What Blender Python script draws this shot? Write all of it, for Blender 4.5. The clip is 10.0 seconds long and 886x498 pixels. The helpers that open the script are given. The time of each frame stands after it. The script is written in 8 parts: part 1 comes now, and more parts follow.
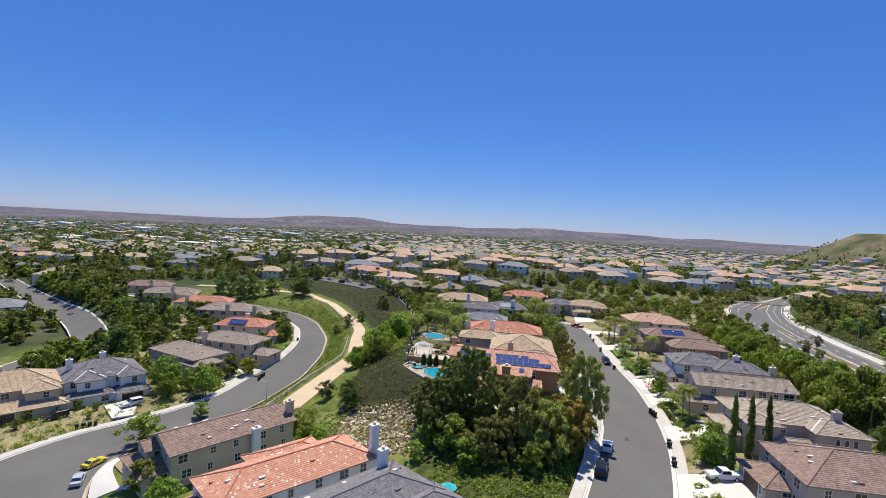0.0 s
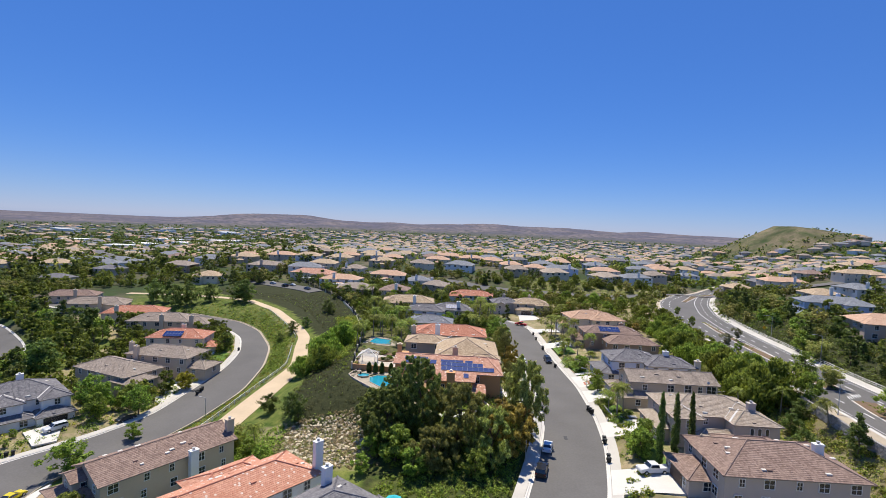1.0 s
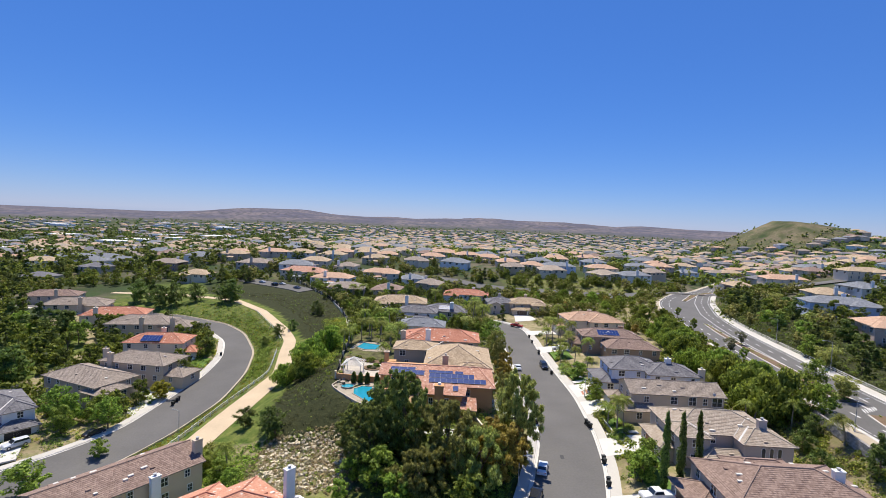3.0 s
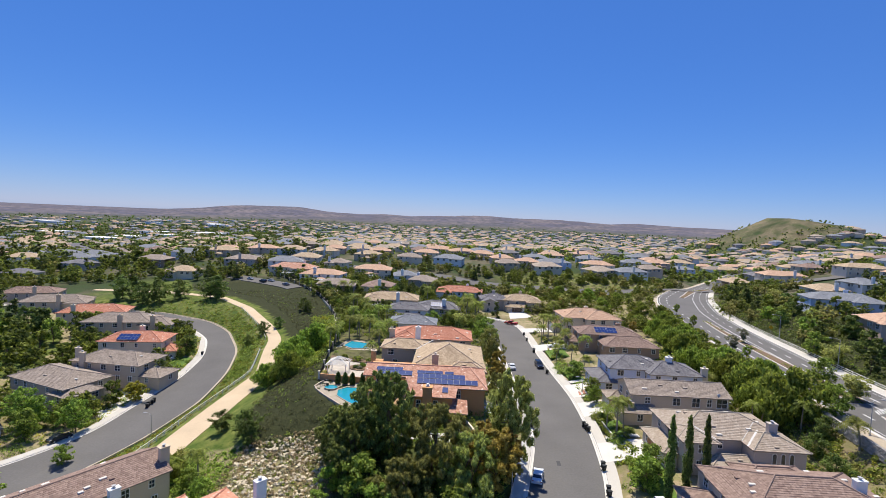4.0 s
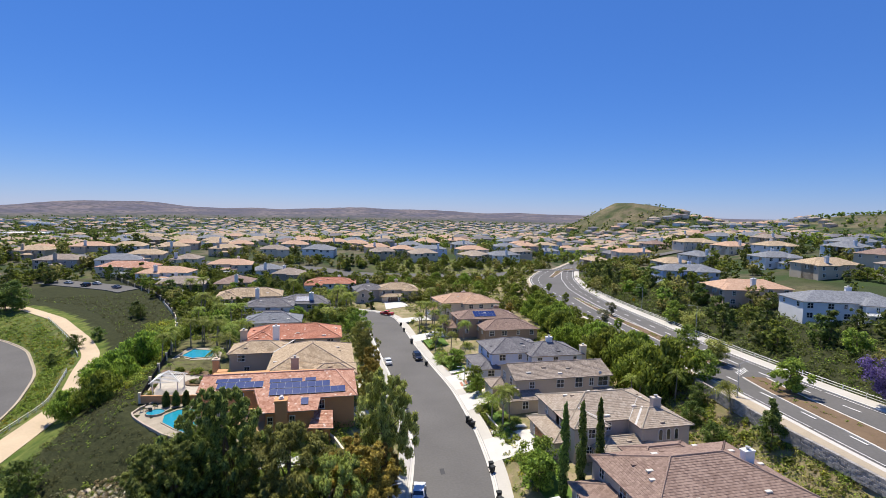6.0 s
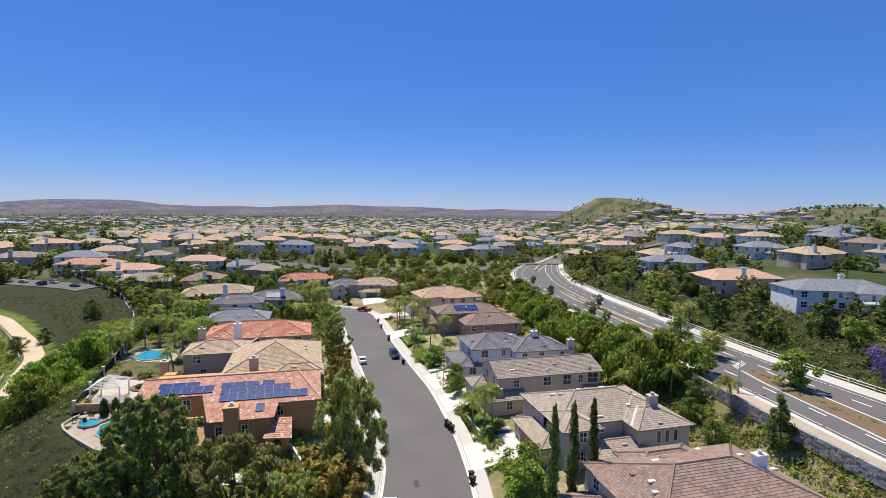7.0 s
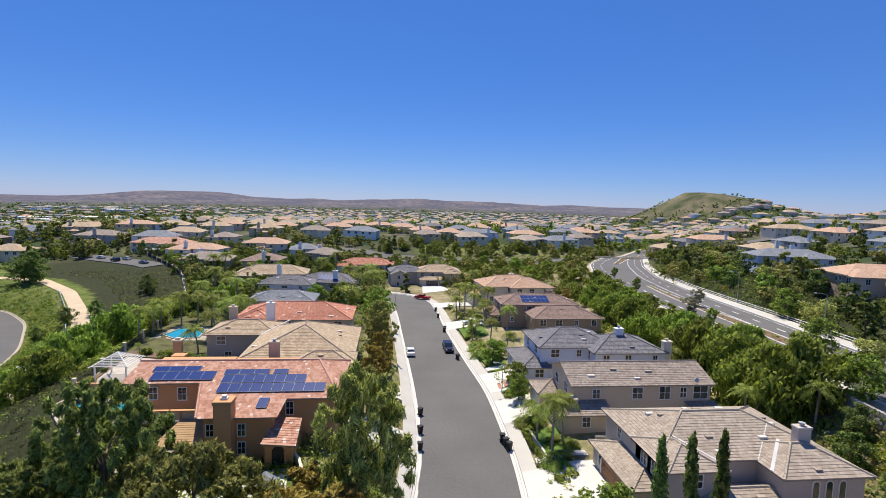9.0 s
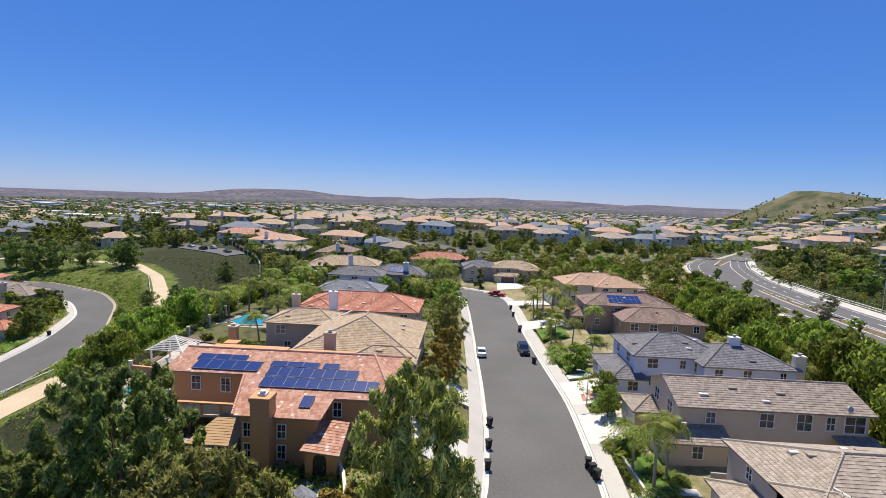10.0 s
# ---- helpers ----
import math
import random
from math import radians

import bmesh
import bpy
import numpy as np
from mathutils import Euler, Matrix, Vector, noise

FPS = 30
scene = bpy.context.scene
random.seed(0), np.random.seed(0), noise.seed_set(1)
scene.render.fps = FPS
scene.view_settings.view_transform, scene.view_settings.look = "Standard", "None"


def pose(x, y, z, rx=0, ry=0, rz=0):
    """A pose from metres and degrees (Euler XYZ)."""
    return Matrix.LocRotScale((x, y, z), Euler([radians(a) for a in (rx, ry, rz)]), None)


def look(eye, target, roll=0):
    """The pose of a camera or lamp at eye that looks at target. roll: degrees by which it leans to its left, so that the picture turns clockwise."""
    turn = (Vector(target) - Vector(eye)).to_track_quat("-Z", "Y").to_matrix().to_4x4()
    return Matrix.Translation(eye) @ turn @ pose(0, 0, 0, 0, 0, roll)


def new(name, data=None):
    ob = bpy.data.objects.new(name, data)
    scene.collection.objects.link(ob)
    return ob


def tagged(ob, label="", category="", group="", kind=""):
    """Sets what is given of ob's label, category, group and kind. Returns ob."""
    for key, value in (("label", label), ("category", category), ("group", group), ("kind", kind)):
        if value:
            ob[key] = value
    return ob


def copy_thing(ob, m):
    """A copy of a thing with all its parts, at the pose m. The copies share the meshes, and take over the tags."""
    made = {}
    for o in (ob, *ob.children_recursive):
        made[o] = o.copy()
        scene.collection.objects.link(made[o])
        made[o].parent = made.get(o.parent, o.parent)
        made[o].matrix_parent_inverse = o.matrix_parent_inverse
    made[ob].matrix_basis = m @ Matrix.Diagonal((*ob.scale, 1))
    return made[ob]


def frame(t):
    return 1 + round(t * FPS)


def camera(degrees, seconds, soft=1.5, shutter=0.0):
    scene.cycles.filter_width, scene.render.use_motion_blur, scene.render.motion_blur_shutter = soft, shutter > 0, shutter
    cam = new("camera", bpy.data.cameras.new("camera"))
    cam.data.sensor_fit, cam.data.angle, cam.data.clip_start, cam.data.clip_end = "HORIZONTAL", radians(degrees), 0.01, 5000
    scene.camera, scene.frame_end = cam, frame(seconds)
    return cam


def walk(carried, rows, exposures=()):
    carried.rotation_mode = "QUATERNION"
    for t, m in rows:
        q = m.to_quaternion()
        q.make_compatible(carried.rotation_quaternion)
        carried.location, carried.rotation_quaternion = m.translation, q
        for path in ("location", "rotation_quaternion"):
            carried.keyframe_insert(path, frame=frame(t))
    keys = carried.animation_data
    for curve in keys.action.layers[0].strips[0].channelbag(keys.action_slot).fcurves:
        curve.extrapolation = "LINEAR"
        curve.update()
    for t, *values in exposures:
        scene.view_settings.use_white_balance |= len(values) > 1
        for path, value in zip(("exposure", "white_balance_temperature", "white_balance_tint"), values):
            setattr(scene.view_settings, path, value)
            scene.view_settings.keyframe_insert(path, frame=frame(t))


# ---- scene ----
cam = camera(84.5, 10.0, 0.6)
PATH = [
    (0, (1.163, -9.611, 37.512), (0.866, -7.635, 37.418), 3.1),
    (0.5, (1.714, -10.208, 39.043), (1.552, -8.217, 38.949), 2.7),
    (1, (2.197, -10.174, 40.506), (2.113, -8.179, 40.406), 2.4),
    (1.5, (2.549, -8.911, 41.704), (2.465, -6.916, 41.596), 2.5),
    (2, (2.884, -7.147, 42.309), (2.802, -5.152, 42.196), 2.4),
    (2.5, (3.392, -4.785, 42.505), (3.311, -2.79, 42.387), 2.4),
    (4, (5.043, 4.756, 40.771), (4.989, 6.751, 40.639), 2.4),
    (4.5, (5.751, 8.765, 39.859), (5.7, 10.76, 39.724), 2.5),
    (5, (6.496, 12.738, 38.864), (6.472, 14.733, 38.725), 2.4),
    (5.5, (7.172, 16.519, 38.121), (7.332, 18.507, 37.976), 2.0),
    (6, (8.391, 19.877, 37.418), (8.835, 21.821, 37.267), 1.2),
    (7.5, (14.003, 32.481, 33.415), (14.513, 34.408, 33.251), 0.8),
    (8, (15.75, 36.671, 32.032), (16.213, 38.61, 31.862), 1.0),
    (8.5, (17.115, 40.964, 30.473), (17.466, 42.925, 30.297), 1.3),
    (9, (18.368, 45.318, 29.227), (18.586, 47.298, 29.041), 1.6),
    (9.5, (19.197, 50.167, 27.671), (19.242, 52.157, 27.478), 2.0),
    (10, (19.522, 55.121, 26.339), (19.427, 57.108, 26.14), 2.0),
]
walk(cam, [(t, look(eye, target, roll)) for t, eye, target, roll in PATH], [(0, 0.22), (1.0, 0.25), (1.6, 0.3), (10, 0.28)])

# ---------------------------------------------------------------- light: clear noon sky, sun high beyond the far end of the street
SUN_UP, SUN_SIDE = 64.0, -10.0
world = bpy.data.worlds.new("clear_sky")
scene.world = world
world.use_nodes = True
wn = world.node_tree.nodes
sky = wn.new("ShaderNodeTexSky")
sky.sky_type = "NISHITA"
sky.sun_disc = False
sky.sun_elevation, sky.sun_rotation = radians(SUN_UP), radians(SUN_SIDE)
sky.altitude, sky.air_density, sky.dust_density, sky.ozone_density = 600, 1.0, 0.0, 4.0
deep = wn.new("ShaderNodeHueSaturation")
deep.inputs["Saturation"].default_value = 1.22
tint = wn.new("ShaderNodeMix")
tint.data_type, tint.blend_type = "RGBA", "MULTIPLY"
tint.inputs["Factor"].default_value = 1.0
tint.inputs["B"].default_value = (0.84, 0.91, 1.2, 1)
world.node_tree.links.new(sky.outputs[0], tint.inputs["A"])
world.node_tree.links.new(tint.outputs["Result"], deep.inputs["Color"])
even = wn.new("ShaderNodeMix")
even.data_type = "RGBA"
even.inputs["Factor"].default_value = 0.36
even.inputs["B"].default_value = (1.75, 3.6, 9.8, 1)
world.node_tree.links.new(deep.outputs[0], even.inputs["A"])
world.node_tree.links.new(even.outputs["Result"], wn["Background"].inputs["Color"])
wn["Background"].inputs["Strength"].default_value = 0.071
lamp = bpy.data.lights.new("sun", "SUN")
lamp.energy, lamp.angle, lamp.color = 5.0, radians(0.53), (1.0, 0.925, 0.79)
sun = new("sun", lamp)
sun.matrix_basis = look((0, 0, 300), (-math.sin(radians(SUN_SIDE)), -math.cos(radians(SUN_SIDE)), 300 - math.tan(radians(SUN_UP))))

# ---------------------------------------------------------------- land: long lines as (y, x, z), from west to east
LINES = dict(
    valley=[(0, -185, -17), (165, -178, -17), (215, -235, -17), (270, -325, -17), (420, -430, -18)],
    yards=[(0, -150, -14), (100, -140, -14), (130, -125, -11.5), (165, -126, -9), (190, -160, -8.6), (215, -215, -9), (260, -285, -11), (420, -380, -14)],
    kerb_a=[(0, -95, -14), (55, -97, -14), (70, -99, -14), (85, -95, -14), (100, -84, -13.5), (112, -78, -12.8), (131, -77.5, -12), (145, -75.5, -10.5), (162, -77.5, -9), (181, -86, -8.4), (195, -100, -8), (207, -135, -8), (230, -212, -9), (420, -330, -10)],
    kerb_b=[(0, -66, -14), (57, -66, -14), (64.8, -71.8, -14), (68, -74.6, -14), (71.5, -77, -14), (76, -78.5, -14), (79, -78.3, -14), (84, -78.4, -14), (88, -75.6, -13.8), (93, -71, -13.6), (97, -68.3, -13.4), (111, -64, -12.5), (129, -61, -11), (149, -63, -9.5), (169, -69, -8.6), (192, -83, -7.8), (206, -98, -7.5), (216, -123, -7.7), (242, -205, -8.5), (420, -300, -8)],
    trail_a=[(0, -62, -10), (85, -60, -10), (103, -57, -9.6), (119, -55.5, -8.5), (141, -52, -6.6), (159, -57, -5.2), (172, -60, -4.6), (186, -68, -4), (214, -88, -3), (237, -112, -3), (252, -145, -4), (420, -250, -6)],
    trail_b=[(0, -34, -8), (70, -33, -8.2), (88, -38, -8.8), (103, -48, -9.2), (119, -47, -8.2), (141, -45.5, -6.4), (159, -51, -5), (172, -54, -4.4), (186, -62.5, -3.8), (214, -82, -2.8), (237, -105, -2.8), (256, -140, -3.8), (420, -235, -5)],
    crest=[(0, 4, -5.5), (60, 5, -5), (80, 4, -3.4), (95, -5, -0.6), (101, -16.5, 0.2), (106, -22.3, 0.4), (113, -28.5, 0.55), (119, -29.5, 0.6), (136, -30.2, 0.5), (166, -32, 0), (202, -43, -0.8), (241, -60, -0.6), (290, -95, 0.4), (322, -121, 1), (420, -180, 0)],
    pads=[(0, 6, -5), (60, 7.5, -4.6), (80, 10, -3.2), (95, 11, -0.3), (106, 14, 0), (180, 14, -0.5), (205, 12, -2.5), (230, 10, -4.2), (300, 6, -2.5), (420, 0, -1)],
    street_a=[(0, -2, -4.4), (40, 6, -4), (55, 10.2, -3.9), (68, 14.2, -3.8), (84, 18.7, -3.7), (100, 22.3, -3.7), (115, 23.1, -3.7), (133, 22.8, -3.7), (158, 21.9, -3.9), (185, 21.0, -4.2), (213, 19.4, -4.6), (225, 18, -4.7), (420, 15, -5)],
    street_b=[(0, 11, -4.4), (40, 18, -4), (55, 23, -3.9), (71, 28.8, -3.8), (89, 33.2, -3.7), (105, 35.2, -3.7), (127, 36, -3.7), (145, 34.8, -3.8), (170, 33.7, -4), (195, 33.6, -4.3), (213, 31.5, -4.6), (225, 30, -4.7), (420, 30, -5)],
    fronts=[(0, 22, -4), (55, 32, -3.2), (89, 41, -2.3), (127, 43, -2.3), (170, 42, -2.6), (225, 42, -4.4), (420, 60, -5)],
    backs=[(0, 70, -3), (90, 72, -2.3), (130, 77, -2.3), (170, 82, -2.5), (220, 92, -4), (300, 100, -5), (420, 110, -5.5)],
    main_a=[(0, 74, 4.6), (72, 80.4, 4.6), (86, 82.3, 4.6), (99, 83.7, 4.5), (115, 85, 4.3), (136, 86.2, 4), (155, 88.8, 3.7), (185, 93.8, 3.2), (220, 100.5, 2.6), (247, 106, 2.2), (270, 115, 1.8), (291, 127, 1.4), (335, 157, 0.9), (380, 190, 0.4), (420, 222, 0)],
    main_b=[(0, 102, 4.6), (90, 101, 4.6), (112, 102.2, 4.5), (130, 104.6, 4.3), (154, 108.6, 4.0), (174, 111.7, 3.6), (197, 116.5, 3.1), (227, 124.5, 2.4), (266, 140, 1.7), (300, 157.5, 1.3), (318, 168, 1.1), (345, 186, 0.8), (380, 208, 0.5), (420, 240, 0.2)],
    banks=[(0, 140, 7), (100, 137, 8), (180, 152, 8.2), (262, 185, 7), (340, 225, 7), (420, 290, 9)],
    heights=[(0, 260, 18), (180, 270, 20), (340, 330, 21), (420, 380, 20)],
)
KNOTS = [np.array(rows, float) for rows in LINES.values()]


def smooth(a, b, v):
    s = np.clip((v - a) / (b - a), 0, 1)
    return s * s * (3 - 2 * s)


def far_land(x, y):
    """The plain beyond the near streets, with the hills that close it."""
    r, side = np.hypot(x, y), x / np.maximum(y, 50)
    z = -4 - 14 * smooth(450, 1400, r) + 16 * smooth(2200, 4600, r)
    z = z - 10 * smooth(-0.2, -0.9, side) * smooth(300, 900, r) * (1 - smooth(2500, 4500, r))
    z = z + 22 * smooth(0.5, 0.85, side) * (1 - smooth(1300, 2200, r))
    wave = np.sin(x / 310 + 1.3) * 0.5 + np.sin(x / 143 + 0.4) * 0.28 + np.sin(x / 67 + y / 400) * 0.16 + np.sin(x / 31 + y / 90) * 0.06
    chain = (41 + 23 * wave) * (0.05 + 0.95 * smooth(-0.66, -0.45, side)) * (1 - 0.4 * smooth(0.3, 0.5, side))
    chain = chain + 22 * np.exp(-(((side + 0.35) / 0.11) ** 2)) + 22 * np.exp(-(((side - 0.17) / 0.09) ** 2))
    z = z + smooth(2700, 4000, r) * chain
    z = z + 9 * smooth(270, 335, y) * (1 - smooth(560, 720, y)) * smooth(-270, -150, x) * (1 - smooth(120, 165, x - np.maximum(y - 350, 0) * 0.62))
    # the flat-topped knoll and the long dry ridge to the north-east
    z = z + 62 * np.exp(-(((x - 635) / 125) ** 2 + ((y - 955) / 135) ** 2)) + 14 * np.exp(-(((x - 588) / 36) ** 2 + ((y - 945) / 80) ** 2))
    d = np.hypot((x - 620) / 130, (y - 950) / 140)
    z = z + 6 * (1 - smooth(0.5, 1.9, d)) + 2.6 * np.sin(x / 17 + y / 47) * np.sin(y / 23 + x / 60) * (1 - smooth(0.3, 1.3, d))
    z = z + 46 * np.exp(-(((x - 1010) / 190) ** 2 + ((y - 720) / 230) ** 2)) + 26 * np.exp(-(((x - 1500) / 420) ** 2 + ((y - 1500) / 330) ** 2))
    return z


def land(x, y):
    """Height of the ground, for numbers or arrays."""
    x, y = np.broadcast_arrays(np.asarray(x, float), np.asarray(y, float))
    shape, xf, yf = x.shape, x.ravel(), y.ravel()
    yc = np.clip(yf, 0, 420)
    xs = np.stack([np.interp(yc, k[:, 0], k[:, 1]) for k in KNOTS])
    zs = np.stack([np.interp(yc, k[:, 0], k[:, 2]) for k in KNOTS])
    xs = np.maximum.accumulate(xs, 0)
    i = np.clip((xs <= xf).sum(0) - 1, 0, len(KNOTS) - 2)
    n = np.arange(len(xf))
    s = np.clip((xf - xs[i, n]) / np.maximum(xs[i + 1, n] - xs[i, n], 1e-6), 0, 1)
    near = zs[i, n] + (zs[i + 1, n] - zs[i, n]) * s
    away = np.maximum(smooth(285, 380, yf), smooth(330, 620, np.abs(xf - 60)))
    z = near * (1 - away) + far_land(xf, yf) * away
    return z.reshape(shape)

# ---------------------------------------------------------------- materials
def material(name, color, rough=0.8, metal=0.0, vary=0.25, size=0.6, fine=8.0, bump=0.0, island=0.0, obj=0.0, spec=0.3, alpha_hue=0.02):
    """A surface of one base colour with stains at a large and grain at a small scale, and relief."""
    m = bpy.data.materials.new(name)
    m.use_nodes = True
    nt, n = m.node_tree, m.node_tree.nodes
    b = n["Principled BSDF"]
    b.inputs["Roughness"].default_value, b.inputs["Metallic"].default_value = rough, metal
    b.inputs["Specular IOR Level"].default_value = spec
    co = n.new("ShaderNodeTexCoord")
    hsv = n.new("ShaderNodeHueSaturation")
    hsv.inputs["Color"].default_value = (*color, 1)
    value = None

    def add(sock, amount):
        nonlocal value
        a = n.new("ShaderNodeMath")
        a.operation = "MULTIPLY_ADD"
        nt.links.new(sock, a.inputs[0])
        a.inputs[1].default_value = 2 * amount
        if value is None:
            a.inputs[2].default_value = 1 - amount
        else:
            s = n.new("ShaderNodeMath")
            s.operation = "SUBTRACT"
            nt.links.new(value, s.inputs[0])
            s.inputs[1].default_value = amount
            nt.links.new(s.outputs[0], a.inputs[2])
        value = a.outputs[0]

    big, small = n.new("ShaderNodeTexNoise"), n.new("ShaderNodeTexNoise")
    for t, s in ((big, size), (small, fine)):
        t.inputs["Scale"].default_value, t.inputs["Detail"].default_value = s, 4
        nt.links.new(co.outputs["Object"], t.inputs["Vector"])
    add(big.outputs["Fac"], vary)
    add(small.outputs["Fac"], vary * 0.7)
    if island:
        g = n.new("ShaderNodeNewGeometry")
        add(g.outputs["Random Per Island"], island)
    if obj:
        o = n.new("ShaderNodeObjectInfo")
        add(o.outputs["Random"], obj)
        h = n.new("ShaderNodeMapRange")
        h.inputs["To Min"].default_value, h.inputs["To Max"].default_value = 0.5 - alpha_hue, 0.5 + alpha_hue
        nt.links.new(o.outputs["Random"], h.inputs["Value"])
        nt.links.new(h.outputs[0], hsv.inputs["Hue"])
    nt.links.new(value, hsv.inputs["Value"])
    nt.links.new(hsv.outputs[0], b.inputs["Base Color"])
    if bump:
        k = n.new("ShaderNodeBump")
        k.inputs["Strength"].default_value, k.inputs["Distance"].default_value = 0.7, bump
        nt.links.new(small.outputs["Fac"], k.inputs["Height"])
        nt.links.new(k.outputs[0], b.inputs["Normal"])
    return m


def tile_roof(name, low, high, spots=0.0, row=0.38, col=0.33):
    """Rows of curved concrete tiles: each tile has its own tone; relief follows the courses. The map's u runs along the eave, v up the slope."""
    m = bpy.data.materials.new(name)
    m.use_nodes = True
    nt, n = m.node_tree, m.node_tree.nodes
    b = n["Principled BSDF"]
    b.inputs["Roughness"].default_value, b.inputs["Specular IOR Level"].default_value = 0.85, 0.2
    uv = n.new("ShaderNodeUVMap")
    sep = n.new("ShaderNodeSeparateXYZ")
    nt.links.new(uv.outputs[0], sep.inputs[0])

    def calc(op, a, v=None, w=None):
        k = n.new("ShaderNodeMath")
        k.operation = op
        for i, s in enumerate((a, v, w)):
            if s is None:
                continue
            if isinstance(s, (int, float)):
                k.inputs[i].default_value = s
            else:
                nt.links.new(s, k.inputs[i])
        return k.outputs[0]

    r = calc("DIVIDE", sep.outputs[1], row)
    ri = calc("FLOOR", r)
    c = calc("ADD", calc("DIVIDE", sep.outputs[0], col), calc("MULTIPLY", ri, 0.5))
    comb = n.new("ShaderNodeCombineXYZ")
    nt.links.new(calc("FLOOR", c), comb.inputs[0])
    nt.links.new(ri, comb.inputs[1])
    oi = n.new("ShaderNodeObjectInfo")
    nt.links.new(calc("MULTIPLY", oi.outputs["Random"], 91), comb.inputs[2])
    wh = n.new("ShaderNodeTexWhiteNoise")
    nt.links.new(comb.outputs[0], wh.inputs["Vector"])
    big = n.new("ShaderNodeTexNoise")
    big.inputs["Scale"].default_value, big.inputs["Detail"].default_value = 0.5, 5
    nt.links.new(uv.outputs[0], big.inputs["Vector"])
    f = calc("ADD", calc("MULTIPLY", wh.outputs["Value"], 0.7), calc("MULTIPLY", calc("SUBTRACT", big.outputs["Fac"], 0.5), 1.1))
    mix = n.new("ShaderNodeMix")
    mix.data_type = "RGBA"
    mix.inputs["A"].default_value, mix.inputs["B"].default_value = (*low, 1), (*high, 1)
    nt.links.new(f, mix.inputs["Factor"])
    out = mix.outputs["Result"]
    if spots:
        s = n.new("ShaderNodeMix")
        s.data_type = "RGBA"
        nt.links.new(calc("GREATER_THAN", wh.outputs["Value"], 1 - spots), s.inputs["Factor"])
        nt.links.new(out, s.inputs["A"])
        s.inputs["B"].default_value = (0.62, 0.5, 0.42, 1)
        out = s.outputs["Result"]
    nt.links.new(out, b.inputs["Base Color"])
    fr = calc("FRACT", r)
    hump = calc("ABSOLUTE", calc("SINE", calc("MULTIPLY", c, math.pi)))
    height = calc("ADD", calc("MULTIPLY", calc("SUBTRACT", 1.0, fr), 0.6), calc("MULTIPLY", hump, 0.5))
    k = n.new("ShaderNodeBump")
    k.inputs["Strength"].default_value, k.inputs["Distance"].default_value = 0.8, 0.045
    nt.links.new(height, k.inputs["Height"])
    nt.links.new(k.outputs[0], b.inputs["Normal"])
    return m


def leafy(name, dark, bright, hue=0.018):
    """Leaves: every leaf and every plant has its own tone; a little light comes through."""
    m = bpy.data.materials.new(name)
    m.use_nodes = True
    nt, n = m.node_tree, m.node_tree.nodes
    b = n["Principled BSDF"]
    b.inputs["Roughness"].default_value, b.inputs["Specular IOR Level"].default_value = 0.6, 0.25
    g, o = n.new("ShaderNodeNewGeometry"), n.new("ShaderNodeObjectInfo")
    mix = n.new("ShaderNodeMix")
    mix.data_type = "RGBA"
    mix.inputs["A"].default_value, mix.inputs["B"].default_value = (*dark, 1), (*bright, 1)
    nt.links.new(g.outputs["Random Per Island"], mix.inputs["Factor"])
    hsv, h, v = n.new("ShaderNodeHueSaturation"), n.new("ShaderNodeMapRange"), n.new("ShaderNodeMapRange")
    h.inputs["To Min"].default_value, h.inputs["To Max"].default_value = 0.5 - hue, 0.5 + hue
    v.inputs["To Min"].default_value, v.inputs["To Max"].default_value = 0.75, 1.3
    nt.links.new(o.outputs["Random"], h.inputs["Value"])
    nt.links.new(o.outputs["Random"], v.inputs["Value"])
    nt.links.new(h.outputs[0], hsv.inputs["Hue"])
    nt.links.new(v.outputs[0], hsv.inputs["Value"])
    nt.links.new(mix.outputs["Result"], hsv.inputs["Color"])
    nt.links.new(hsv.outputs[0], b.inputs["Base Color"])
    tr = n.new("ShaderNodeBsdfTranslucent")
    nt.links.new(hsv.outputs[0], tr.inputs["Color"])
    sh = n.new("ShaderNodeMixShader")
    sh.inputs[0].default_value = 0.5
    nt.links.new(b.outputs[0], sh.inputs[1])
    nt.links.new(tr.outputs[0], sh.inputs[2])
    nt.links.new(sh.outputs[0], n["Material Output"].inputs["Surface"])
    return m


